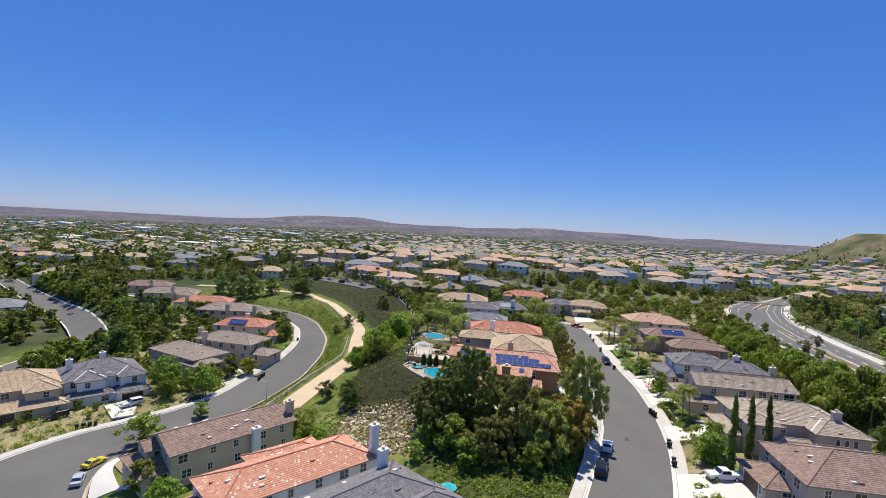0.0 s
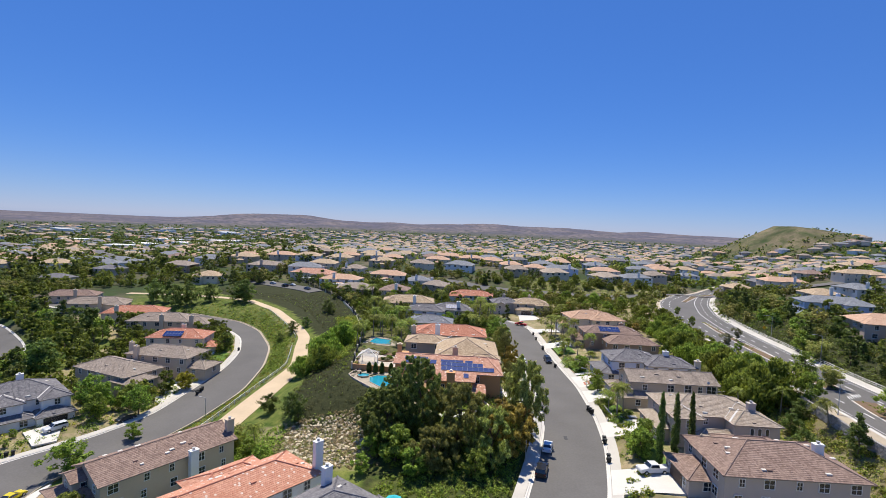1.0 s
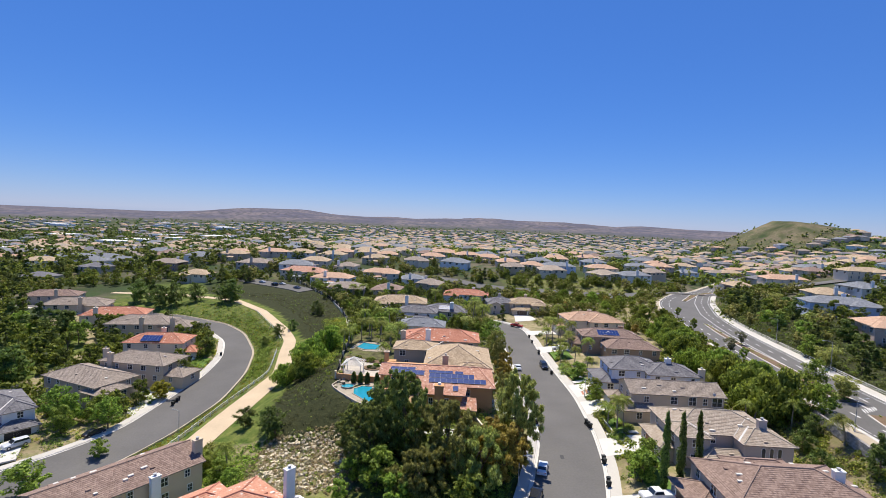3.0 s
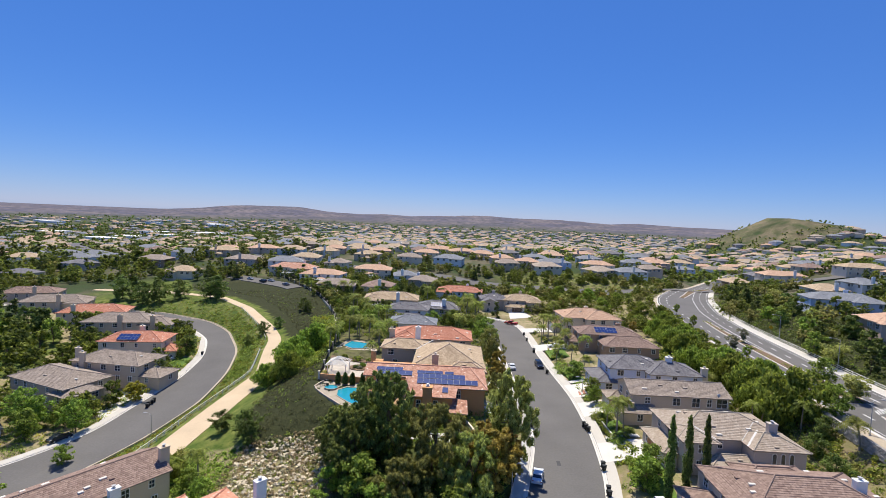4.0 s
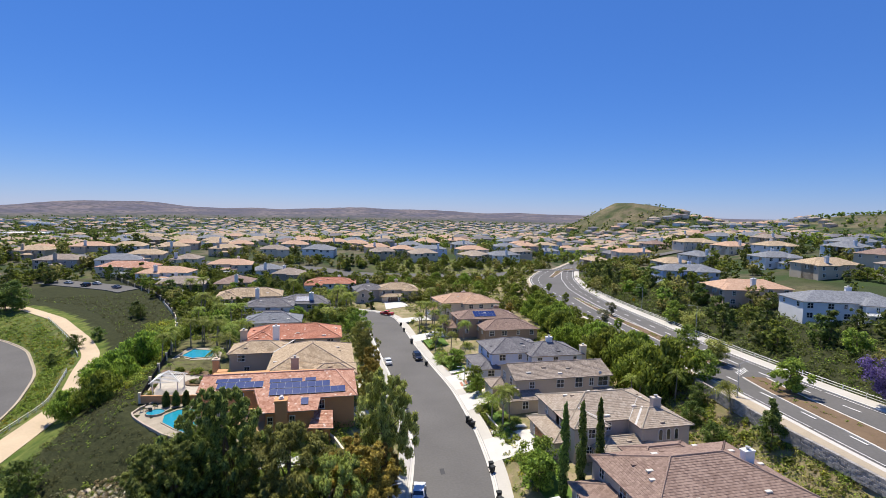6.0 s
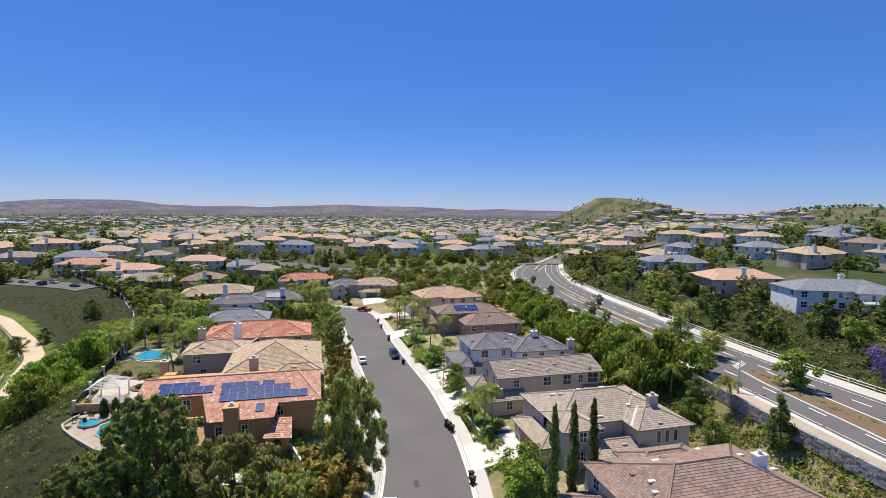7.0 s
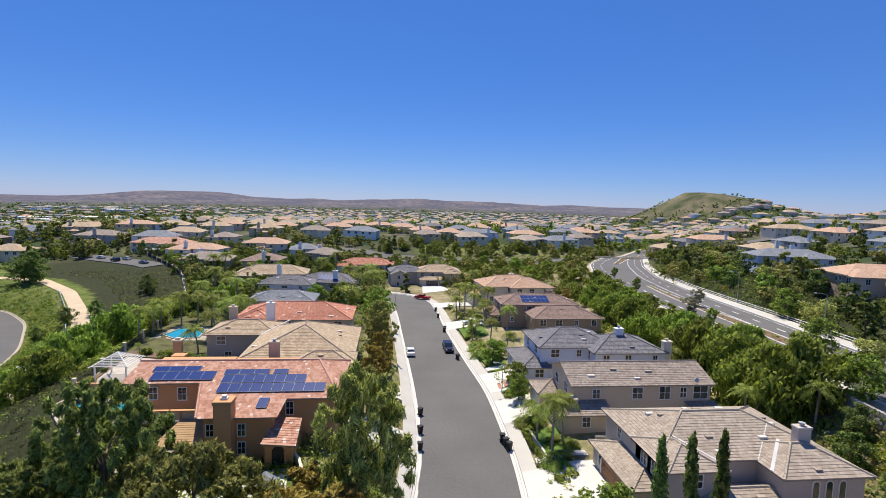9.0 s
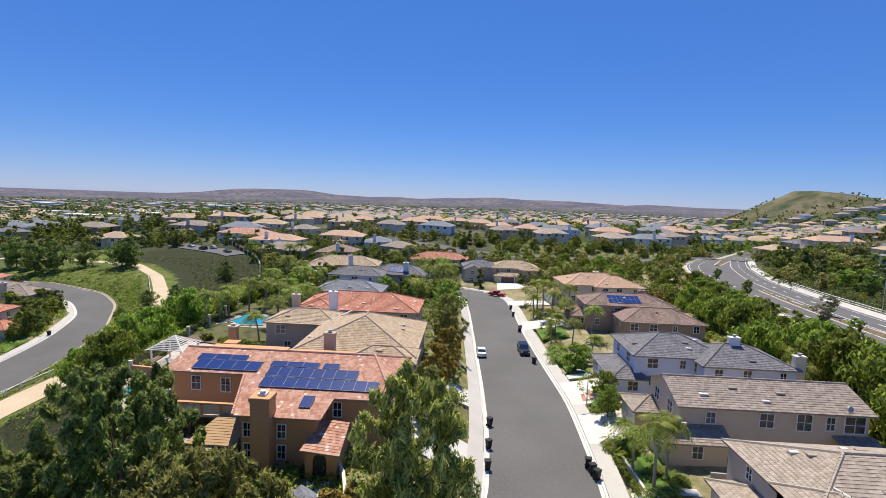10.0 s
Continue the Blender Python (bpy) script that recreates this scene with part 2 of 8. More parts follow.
def ground_material():
    """Grass, dry soil, dark ivy, settled land and haze-tinted far hills, laid out by the sheet's zone attribute and
    broken up by noise.
    """
    m = bpy.data.materials.new("ground")
    m.use_nodes = True
    nt, n = m.node_tree, m.node_tree.nodes
    b = n["Principled BSDF"]
    b.inputs["Roughness"].default_value, b.inputs["Specular IOR Level"].default_value = 0.95, 0.1
    zone, co = n.new("ShaderNodeAttribute"), n.new("ShaderNodeTexCoord")
    zone.attribute_name = "zone"
    sep = n.new("ShaderNodeSeparateColor")
    nt.links.new(zone.outputs["Color"], sep.inputs[0])

    def noise_at(scale, detail=6):
        t = n.new("ShaderNodeTexNoise")
        t.inputs["Scale"].default_value, t.inputs["Detail"].default_value = scale, detail
        nt.links.new(co.outputs["Object"], t.inputs["Vector"])
        return t.outputs["Fac"]

    def blend(fac, a, c):
        k = n.new("ShaderNodeMix")
        k.data_type = "RGBA"
        for s, v in (("Factor", fac), ("A", a), ("B", c)):
            if isinstance(v, tuple):
                k.inputs[s].default_value = (*v, 1)
            else:
                nt.links.new(v, k.inputs[s])
        return k.outputs["Result"]

    def edge(sock, scale, wide=0.25):
        """The zone's weight, frayed by noise."""
        a, r = n.new("ShaderNodeMath"), n.new("ShaderNodeMapRange")
        a.operation = "ADD"
        nt.links.new(sock, a.inputs[0])
        nt.links.new(noise_at(scale), a.inputs[1])
        nt.links.new(a.outputs[0], r.inputs["Value"])
        r.inputs["From Min"].default_value, r.inputs["From Max"].default_value = 1 - wide, 1 + wide
        return r.outputs[0]

    def band(sock, lo, hi):
        r = n.new("ShaderNodeMapRange")
        nt.links.new(sock, r.inputs["Value"])
        r.inputs["From Min"].default_value, r.inputs["From Max"].default_value = lo, hi
        return r.outputs[0]

    grass = blend(band(noise_at(0.35), 0.35, 0.7), (0.075, 0.115, 0.022), (0.19, 0.205, 0.055))
    grass = blend(band(noise_at(3.0), 0.55, 0.75), grass, (0.03, 0.06, 0.015))
    soil = blend(band(noise_at(0.6), 0.3, 0.7), (0.30, 0.235, 0.14), (0.42, 0.34, 0.22))
    soil = blend(band(noise_at(1.7), 0.58, 0.72), soil, (0.10, 0.11, 0.04))
    soil = blend(band(noise_at(0.045), 0.5, 0.6), soil, (0.21, 0.165, 0.10))
    ivy = blend(band(noise_at(0.9), 0.3, 0.75), (0.026, 0.030, 0.013), (0.052, 0.056, 0.024))
    ivy = blend(band(noise_at(4.0), 0.5, 0.8), ivy, (0.062, 0.072, 0.029))
    town = blend(band(noise_at(0.02), 0.42, 0.6), (0.045, 0.06, 0.025), (0.13, 0.115, 0.075))
    town = blend(band(noise_at(0.07), 0.48, 0.6), town, (0.045, 0.07, 0.025))
    # far hills: the mauve-blue of distance haze is mixed into their base colour
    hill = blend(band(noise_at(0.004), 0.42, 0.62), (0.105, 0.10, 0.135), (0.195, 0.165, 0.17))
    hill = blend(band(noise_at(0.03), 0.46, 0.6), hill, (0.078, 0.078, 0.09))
    out = blend(edge(sep.outputs[0], 0.5), grass, soil)
    out = blend(edge(sep.outputs[1], 0.5), out, ivy)
    out = blend(edge(sep.outputs[2], 0.03), out, town)
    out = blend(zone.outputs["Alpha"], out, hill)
    nt.links.new(out, b.inputs["Base Color"])
    k = n.new("ShaderNodeBump")
    k.inputs["Strength"].default_value, k.inputs["Distance"].default_value = 0.6, 0.25
    nt.links.new(noise_at(2.2), k.inputs["Height"])
    nt.links.new(k.outputs[0], b.inputs["Normal"])
    return m


def glass_material(name, color, rough=0.06):
    m = bpy.data.materials.new(name)
    m.use_nodes = True
    b = m.node_tree.nodes["Principled BSDF"]
    b.inputs["Base Color"].default_value = (*color, 1)
    b.inputs["Roughness"].default_value, b.inputs["Specular IOR Level"].default_value = rough, 0.7
    return m


GROUND = ground_material()
ASPHALT = material("asphalt", (0.128, 0.122, 0.116), 0.9, vary=0.26, size=0.09, fine=2.5, bump=0.01)
CONCRETE = material("concrete", (0.50, 0.47, 0.42), 0.9, vary=0.14, size=0.25, fine=5, bump=0.01)
PALE = material("pale_concrete", (0.60, 0.57, 0.52), 0.85, vary=0.14, size=0.2, fine=4)
TRAIL = material("sandy_earth", (0.55, 0.43, 0.29), 0.95, vary=0.2, size=0.2, fine=3, bump=0.03)
SANDY = material("sandy_concrete", (0.44, 0.37, 0.28), 0.9, vary=0.18, size=0.25, fine=4)
PATCH = material("tar_patch", (0.06, 0.06, 0.062), 0.8, vary=0.2)
LINE = material("road_paint", (0.72, 0.72, 0.7), 0.7, vary=0.2, fine=3)
STONE = material("rubble_stone", (0.62, 0.53, 0.38), 0.9, vary=0.35, size=0.5, fine=6, bump=0.04, island=0.3)
BLOCK = material("wall_block", (0.33, 0.31, 0.29), 0.9, vary=0.25, size=0.4, fine=5, bump=0.03, island=0.2)
TRIM = material("white_trim", (0.74, 0.73, 0.70), 0.6, vary=0.1)
FENCE = material("white_vinyl", (0.78, 0.76, 0.70), 0.5, vary=0.1)
DARK = material("dark_metal", (0.03, 0.03, 0.032), 0.5, vary=0.2)
GREY = material("grey_metal", (0.42, 0.42, 0.42), 0.5, 0.3, vary=0.15)
WOOD = material("stained_wood", (0.20, 0.11, 0.055), 0.7, vary=0.3, size=1.0, fine=9)
GARAGE = material("garage_wood", (0.30, 0.15, 0.065), 0.6, vary=0.2)
GARAGE_W = material("garage_white", (0.66, 0.64, 0.6), 0.5, vary=0.1)
GARAGE_B = material("garage_brown", (0.12, 0.085, 0.065), 0.6, vary=0.15)
BARK = material("bark", (0.16, 0.115, 0.075), 0.95, vary=0.35, size=1.2, fine=9, bump=0.03)
PALMBARK = material("palm_bark", (0.30, 0.26, 0.21), 0.95, vary=0.3, size=2, fine=9)
PANE = glass_material("window_glass", (0.02, 0.028, 0.04))
WATER = material("pool_water", (0.02, 0.28, 0.38), 0.08, vary=0.12, size=0.5, fine=3, bump=0.02, spec=0.6)
SOLAR = glass_material("solar_cell", (0.016, 0.034, 0.14), 0.2)
TYRE = material("rubber", (0.02, 0.02, 0.02), 0.85, vary=0.2)
RIM = material("alloy", (0.5, 0.5, 0.52), 0.35, 0.8, vary=0.1)
BINS = material("bin_plastic", (0.018, 0.02, 0.02), 0.6, vary=0.2)
STUCCO = {k: material("stucco_" + k, c, 0.92, vary=0.10, size=0.35, fine=6, bump=0.012) for k, c in dict(
    orange=(0.60, 0.32, 0.15), tan=(0.60, 0.49, 0.36), grey=(0.50, 0.44, 0.38), white=(0.80, 0.79, 0.77), cream=(0.74, 0.64, 0.50),
    taupe=(0.46, 0.385, 0.30), blue=(0.66, 0.71, 0.82), brown=(0.38, 0.27, 0.19), pink=(0.62, 0.46, 0.36)).items()}
ROOF = {k: tile_roof("tiles_" + k, a, b, s) for k, a, b, s in (
    ("tan", (0.34, 0.25, 0.16), (0.57, 0.445, 0.31), 0.0), ("pink", (0.36, 0.17, 0.11), (0.62, 0.38, 0.28), 0.03), ("brown", (0.20, 0.135, 0.11), (0.36, 0.26, 0.21), 0.0),
    ("grey", (0.13, 0.125, 0.135), (0.25, 0.24, 0.245), 0.0), ("red", (0.40, 0.16, 0.10), (0.58, 0.28, 0.19), 0.03), ("peach", (0.44, 0.27, 0.18), (0.60, 0.42, 0.30), 0.0),
    ("mottled", (0.47, 0.21, 0.135), (0.61, 0.34, 0.235), 0.06), ("taupe", (0.23, 0.185, 0.15), (0.40, 0.335, 0.28), 0.0), ("slate", (0.16, 0.17, 0.19), (0.29, 0.30, 0.32), 0.0), ("sand", (0.30, 0.24, 0.185), (0.47, 0.395, 0.32), 0.0))}
LEAF = {k: leafy("leaves_" + k, a, b) for k, a, b in (
    ("green", (0.050, 0.088, 0.010), (0.40, 0.50, 0.08)), ("bright", (0.072, 0.114, 0.015), (0.414, 0.504, 0.078)), ("dark", (0.040, 0.065, 0.014), (0.26, 0.34, 0.076)),
    ("olive", (0.10, 0.112, 0.02), (0.66, 0.66, 0.19)), ("rust", (0.156, 0.120, 0.021), (0.627, 0.470, 0.101)), ("palm", (0.075, 0.105, 0.012), (0.43, 0.49, 0.09)),
    ("violet", (0.054, 0.042, 0.102), (0.291, 0.224, 0.493)), ("yellow", (0.132, 0.126, 0.012), (0.616, 0.560, 0.067)), ("pine", (0.060, 0.090, 0.018), (0.42, 0.50, 0.13)), ("straw", (0.228, 0.186, 0.090), (0.739, 0.627, 0.347)), ("ivy", (0.030, 0.035, 0.012), (0.179, 0.179, 0.067)), ("grey", (0.084, 0.084, 0.045), (0.381, 0.370, 0.224)), ("sage", (0.11, 0.125, 0.03), (0.60, 0.62, 0.17)))}


# ---------------------------------------------------------------- helpers
def ground_z(x, y):
    return float(land(x, y))


def make_mesh(name, verts, faces, mats, index=None, uv=None, soft=False):
    me = bpy.data.meshes.new(name)
    me.from_pydata([tuple(v) for v in verts], [], faces)
    for k in mats if isinstance(mats, (list, tuple)) else [mats]:
        me.materials.append(k)
    if index is not None:
        me.polygons.foreach_set("material_index", index)
    if uv is not None:
        me.uv_layers.new(name="UVMap").data.foreach_set("uv", np.asarray(uv, np.float32).ravel())
    if soft:
        me.polygons.foreach_set("use_smooth", [True] * len(me.polygons))
    me.update()
    return me


def part(name, bm, mat, parent=None, label="", soft=False):
    """Links a bmesh as one mesh object under a thing or a part."""
    me = bpy.data.meshes.new(name)
    bm.to_mesh(me)
    bm.free()
    me.materials.append(mat)
    if soft:
        me.polygons.foreach_set("use_smooth", [True] * len(me.polygons))
    ob = new(name, me)
    ob.parent = parent
    return tagged(ob, label)


def thing(name, m, label, category, group="", kind=""):
    ob = new(name)
    ob.matrix_basis = m
    ob.empty_display_size = 0.5
    return tagged(ob, label, category, group, kind)


def put_mesh(name, me, parent=None, m=None, label=""):
    ob = new(name, me)
    ob.parent = parent
    if m is not None:
        ob.matrix_basis = m
    return tagged(ob, label)


def box(bm, x0, x1, y0, y1, z0, z1, m=None, bevel=0.0):
    if bevel:
        r = bmesh.ops.create_cube(bm, size=1.0, matrix=Matrix.Translation(((x0 + x1) / 2, (y0 + y1) / 2, (z0 + z1) / 2)) @ Matrix.Diagonal((x1 - x0, y1 - y0, z1 - z0, 1)))
        es = {e for v in r["verts"] for e in v.link_edges}
        r = bmesh.ops.bevel(bm, geom=list(es), offset=bevel, segments=1, affect="EDGES")
        if m is not None:
            bmesh.ops.transform(bm, matrix=m, verts=r["verts"])
        return bm
    co = [Vector((x, y, z)) for z in (z0, z1) for x, y in ((x0, y0), (x1, y0), (x1, y1), (x0, y1))]
    v = [bm.verts.new(m @ c if m is not None else c) for c in co]
    for f in ((3, 2, 1, 0), (4, 5, 6, 7), (0, 1, 5, 4), (1, 2, 6, 5), (2, 3, 7, 6), (3, 0, 4, 7)):
        bm.faces.new([v[i] for i in f])
    return bm


def rod(bm, a, b, r0, r1=None, seg=8):
    """A tapered round bar from a to b."""
    a, b = Vector(a), Vector(b)
    r1 = r0 if r1 is None else r1
    q = (b - a).to_track_quat("Z", "Y")
    ring0, ring1 = [], []
    for i in range(seg):
        th = 2 * math.pi * i / seg
        d = q @ Vector((math.cos(th), math.sin(th), 0))
        ring0.append(bm.verts.new(a + d * r0))
        ring1.append(bm.verts.new(b + d * r1))
    for i in range(seg):
        j = (i + 1) % seg
        bm.faces.new((ring0[i], ring0[j], ring1[j], ring1[i]))
    bm.faces.new(list(reversed(ring0)))
    bm.faces.new(ring1)
    return bm


def line_at(name, y):
    k = np.array(LINES[name], float)
    return np.interp(y, k[:, 0], k[:, 1])


def outward(pts):
    """Unit normals to the right of a run of plan points."""
    p = np.asarray(pts, float)
    d = np.gradient(p, axis=0)
    d /= np.linalg.norm(d, axis=1, keepdims=True)
    return np.stack([d[:, 1], -d[:, 0]], 1)


def resample(pts, step):
    p = np.asarray(pts, float)
    s = np.r_[0, np.cumsum(np.linalg.norm(np.diff(p, axis=0), axis=1))]
    n = max(2, int(s[-1] / step) + 1)
    t = np.linspace(0, s[-1], n)
    q = np.stack([np.interp(t, s, p[:, k]) for k in range(p.shape[1])], 1)
    for _ in range(3):
        q[1:-1] = (q[:-2] + 2 * q[1:-1] + q[2:]) / 4
    return q


def ribbon(left, right, up, across=4, crown=0.0, down=0.0):
    """Verts and faces of a strip between two runs of plan points, laid on the land; down closes it with a skirt."""
    left, right = np.asarray(left), np.asarray(right)
    n = len(left)
    rows = []
    for j in range(across + 1):
        s = j / across
        q = left * (1 - s) + right * s
        rows.append(np.c_[q, land(q[:, 0], q[:, 1]) + up + crown * 4 * s * (1 - s)])
    v = np.concatenate(rows)
    f = [(j * n + i, (j + 1) * n + i, (j + 1) * n + i + 1, j * n + i + 1) for j in range(across) for i in range(n - 1)]
    if down:
        k = len(v)
        low = [rows[0] - (0, 0, down), rows[-1] - (0, 0, down)]
        v = np.concatenate([v, *low])
        a = across * n
        f += [(i, i + 1, k + i + 1, k + i) for i in range(n - 1)]
        f += [(a + i + 1, a + i, k + n + i, k + n + i + 1) for i in range(n - 1)]
        for e in (0, n - 1):
            f += [(e, k + e, k + n + e, a + e)]
    return v, f


# ---------------------------------------------------------------- streets in plan
def edge_run(name, y0, y1, step=3.0):
    y = np.arange(y0, y1 + 0.1, step)
    return np.stack([line_at(name, y), y], 1)


ROADS = {}
ma, mb = edge_run("street_a", -70, 206), edge_run("street_b", -70, 200)
ma = np.concatenate([ma, [(17.5, 211), (11, 214.5), (0, 216), (-16, 216.5)]])
mb = np.concatenate([mb, [(33, 209), (29, 219), (20, 226.5), (6, 228.5), (-16, 228.5)]])
ROADS["home"] = (ma, mb)
la, lb = edge_run("kerb_a", -70, 204), edge_run("kerb_b", -70, 210)
la = np.concatenate([la, [(-150, 211), (-190, 220), (-240, 236)]])
lb = np.concatenate([lb, [(-125, 217.5), (-160, 224), (-200, 233), (-243, 246)]])
ROADS["lower"] = (la, lb)
aa, ab = edge_run("main_a", -70, 400), edge_run("main_b", -70, 400)
aa = np.concatenate([aa, [(262, 468), (340, 560)]])
ab = np.concatenate([ab, [(284, 462), (356, 548)]])
ROADS["avenue"] = (aa, ab)
va = np.array([(-150, 60), (-158, 130), (-166, 155), (-205, 186), (-262, 219), (-345, 268), (-480, 330)], float)
va = resample(va, 8.0)
ROADS["valley"] = (va, va + outward(va) * 12)
ba = np.array([(330, 332), (190, 322), (120, 318), (40, 322), (-60, 345), (-200, 400)], float)[::-1]
ROADS["back"] = (ba, ba + outward(ba) * 10)
PAIRS = {}
for key, (a, b) in ROADS.items():
    n = int(max(np.linalg.norm(np.diff(a, axis=0), axis=1).sum(), 10) / 2.5)
    ends = []
    for q in (a, b):
        s = np.r_[0, np.cumsum(np.linalg.norm(np.diff(q, axis=0), axis=1))]
        t = np.linspace(0, s[-1], n)
        r = np.stack([np.interp(t, s, q[:, k]) for k in range(2)], 1)
        for _ in range(4):
            r[1:-1] = (r[:-2] + 2 * r[1:-1] + r[2:]) / 4
        ends.append(r)
    PAIRS[key] = ends


ROAD_MID = np.concatenate([((a + b) / 2)[::2] for a, b in PAIRS.values()])
ROAD_HALF = np.concatenate([(np.linalg.norm(a - b, axis=1) / 2)[::2] for a, b in PAIRS.values()])


def road_gap(x, y):
    """Distance of plan points from the nearest road's middle, less its half width."""
    x, y = np.atleast_1d(x).astype(float), np.atleast_1d(y).astype(float)
    best = np.full(x.shape, 1e9)
    for k in range(0, len(x), 4000):
        s = slice(k, k + 4000)
        best[s] = (np.hypot(x[s, None] - ROAD_MID[:, 0], y[s, None] - ROAD_MID[:, 1]) - ROAD_HALF).min(1)
    return best


# ---------------------------------------------------------------- ground: one sheet to the horizon
def spread(lo, hi, step, out_lo, out_hi, grow=1.09):
    mid = list(np.arange(lo, hi + 0.01, step))
    a, d = lo, step
    while a > out_lo:
        d *= grow
        a -= d
        mid.insert(0, a)
    a, d = hi, step
    while a < out_hi:
        d *= grow
        a += d
        mid.append(a)
    return np.array(mid)


gx, gy = spread(-150, 150, 1.75, -4600, 4600), spread(30, 260, 1.75, -900, 4750)
X, Y = np.meshgrid(gx, gy)
Z = land(X, Y)
fx, fy = X.ravel(), Y.ravel()
sel = (np.abs(fx) < 520) & (fy > -90) & (fy < 620)
gap = np.full(fx.shape, 99.0)
gap[sel] = road_gap(fx[sel], fy[sel])
Zr = Z.ravel() - 0.45 * np.clip(1.2 - gap, 0, 1.2) / 1.2
rough = np.sin(fx * 1.7 + np.sin(fy * 0.9) * 2) * np.sin(fy * 1.3 + np.sin(fx * 1.1)) * 0.12
Zr += np.where((gap > 3) & sel, rough, 0)
nx, ny = len(gx), len(gy)
ii, jj = np.meshgrid(np.arange(nx - 1), np.arange(ny - 1))
q = (jj * nx + ii).ravel()
quads = np.stack([q, q + 1, q + nx + 1, q + nx], 1)
me = bpy.data.meshes.new("ground")
me.from_pydata(np.stack([fx, fy, Zr], 1).tolist(), [], quads.tolist())
me.polygons.foreach_set("use_smooth", [True] * len(me.polygons))
me.materials.append(GROUND)
yc = np.clip(fy, 0, 420)
cr, tb, ta, ka, kb = (line_at(k, yc) for k in ("crest", "trail_b", "trail_a", "kerb_a", "kerb_b"))
bk, an, af, hn = (line_at(k, yc) for k in ("backs", "main_a", "main_b", "banks"))
near = (fy > -80) & (fy < 300)
dry, ivy = np.zeros_like(fx), np.zeros_like(fx)
ivy[near & (fy < 92) & (fx > -14) & (fx < line_at("street_a", yc))] = 0.55
u = (fx - tb) / np.maximum(cr - tb, 1)
slope = near & (u > 0) & (u < 1.03)
ivy[slope & (u > 0.32) & (fy > 92)] = 0.9
ivy[slope & (u > 0.1) & (fy > 128)] = 0.9
dry[slope & (fy < 99) & (fy > 78) & (u < 0.8) & (fx < -12)] = 0.55
dry[near & (fx > bk - 2) & (fx < an) & (fy < 112)] = 0.62
dry[near & (fx > bk) & (fx < an) & (fy >= 112)] = 0.4
dry[near & (fx > cr) & (fx < line_at("street_a", yc)) & (fy > 95)] = 0.5
ivy[near & (fx > cr) & (fx < line_at("pads", yc)) & (fy > 117)] = 0.55
ivy[near & (fx > cr) & (fx < -12) & (fy > 95) & (fy <= 138)] = 0.9
dry[near & (fx > line_at("street_b", yc)) & (fx < bk) & (fy < 230)] = 0.6
ivy[near & (fx > af) & (fx < hn + 25) & (fy < 260)] = 0.85
ivy[near & (fx > hn + 25) & (fx < 340)] = 0.6
dry[near & (fx > af) & (fx < af + 8)] = 0.6
dry[near & (fx < kb) & (fx > line_at("yards", yc))] = 0.62
ivy[near & (fx < ka - 8) & (fx > line_at("yards", yc) - 30)] = 0.22
ivy[near & (fx > kb) & (fx < ta) & (fy > 185)] = 0.3
dry[near & (fx > ta - 3) & (fx < ta + 0.5) & (fy > 95)] = 0.35
dry[near & (fy > 222) & (fx > -60)] = 0.62
dry[near & (fx > af + 8) & (fy < 300)] = 0.55
town = np.maximum(smooth(225, 260, fy) * smooth(-70, -40, fx), np.maximum(smooth(255, 330, fy), np.maximum(smooth(150, 220, fx), smooth(-150, -200, fx))))
strip = smooth(20, 50, fx) * (1 - smooth(130, 170, fx)) * smooth(200, 215, fy) * (1 - smooth(340, 370, fy))
town = town * (1 - 0.85 * strip)
dry = np.maximum(dry, 0.42 * strip)
knoll = np.hypot((fx - 600) / 150, (fy - 950) / 170)
# weight of the haze-tinted hill colour, growing with distance
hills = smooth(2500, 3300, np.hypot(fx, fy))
bare = np.maximum(1 - smooth(0.75, 1.15, knoll), smooth(0.25, 0.5, np.exp(-(((fx - 1010) / 200) ** 2 + ((fy - 720) / 240) ** 2))))
town = town * (1 - 0.42 * bare)
dry = np.maximum(dry, 0.9 * bare)
ivy = np.maximum(ivy, 0.44 * bare)
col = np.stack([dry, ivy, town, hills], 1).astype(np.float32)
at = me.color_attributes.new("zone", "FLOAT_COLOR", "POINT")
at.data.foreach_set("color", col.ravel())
me.update()
tagged(new("ground", me), "rolling suburban ground with grass slopes and dry soil", "ground", kind="structure")

# ---------------------------------------------------------------- road surfaces, kerbs, pavements
for key, label in (("home", "grey asphalt residential street with a faint tar patch"), ("lower", "grey asphalt street bending below the slope"),
                   ("avenue", "wide grey asphalt avenue with painted lanes"), ("valley", "grey asphalt street at the foot of the slope"), ("back", "far asphalt avenue behind trees")):
    a, b = PAIRS[key]
    v, f = ribbon(a, b, 0.77 if key == "valley" else 0.42 if key == "back" else 0.02, 6, 0.08)
    tagged(new("road", make_mesh("road", v, f, ASPHALT, soft=True)), label, "road", kind="structure")


def edging(name, run, side, off, wide, up, deep, mat, label, cat):
    """A raised strip beside a run of plan points; side +1 is to its right."""
    nrm = outward(run) * side
    a, b = run + nrm * off, run + nrm * (off + wide)
    v, f = ribbon(a, b, up, 1, 0, deep)
    if side < 0:
        f = [tuple(reversed(k)) for k in f]
    return tagged(new(name, make_mesh(name, v, f, mat)), label, cat, kind="structure")


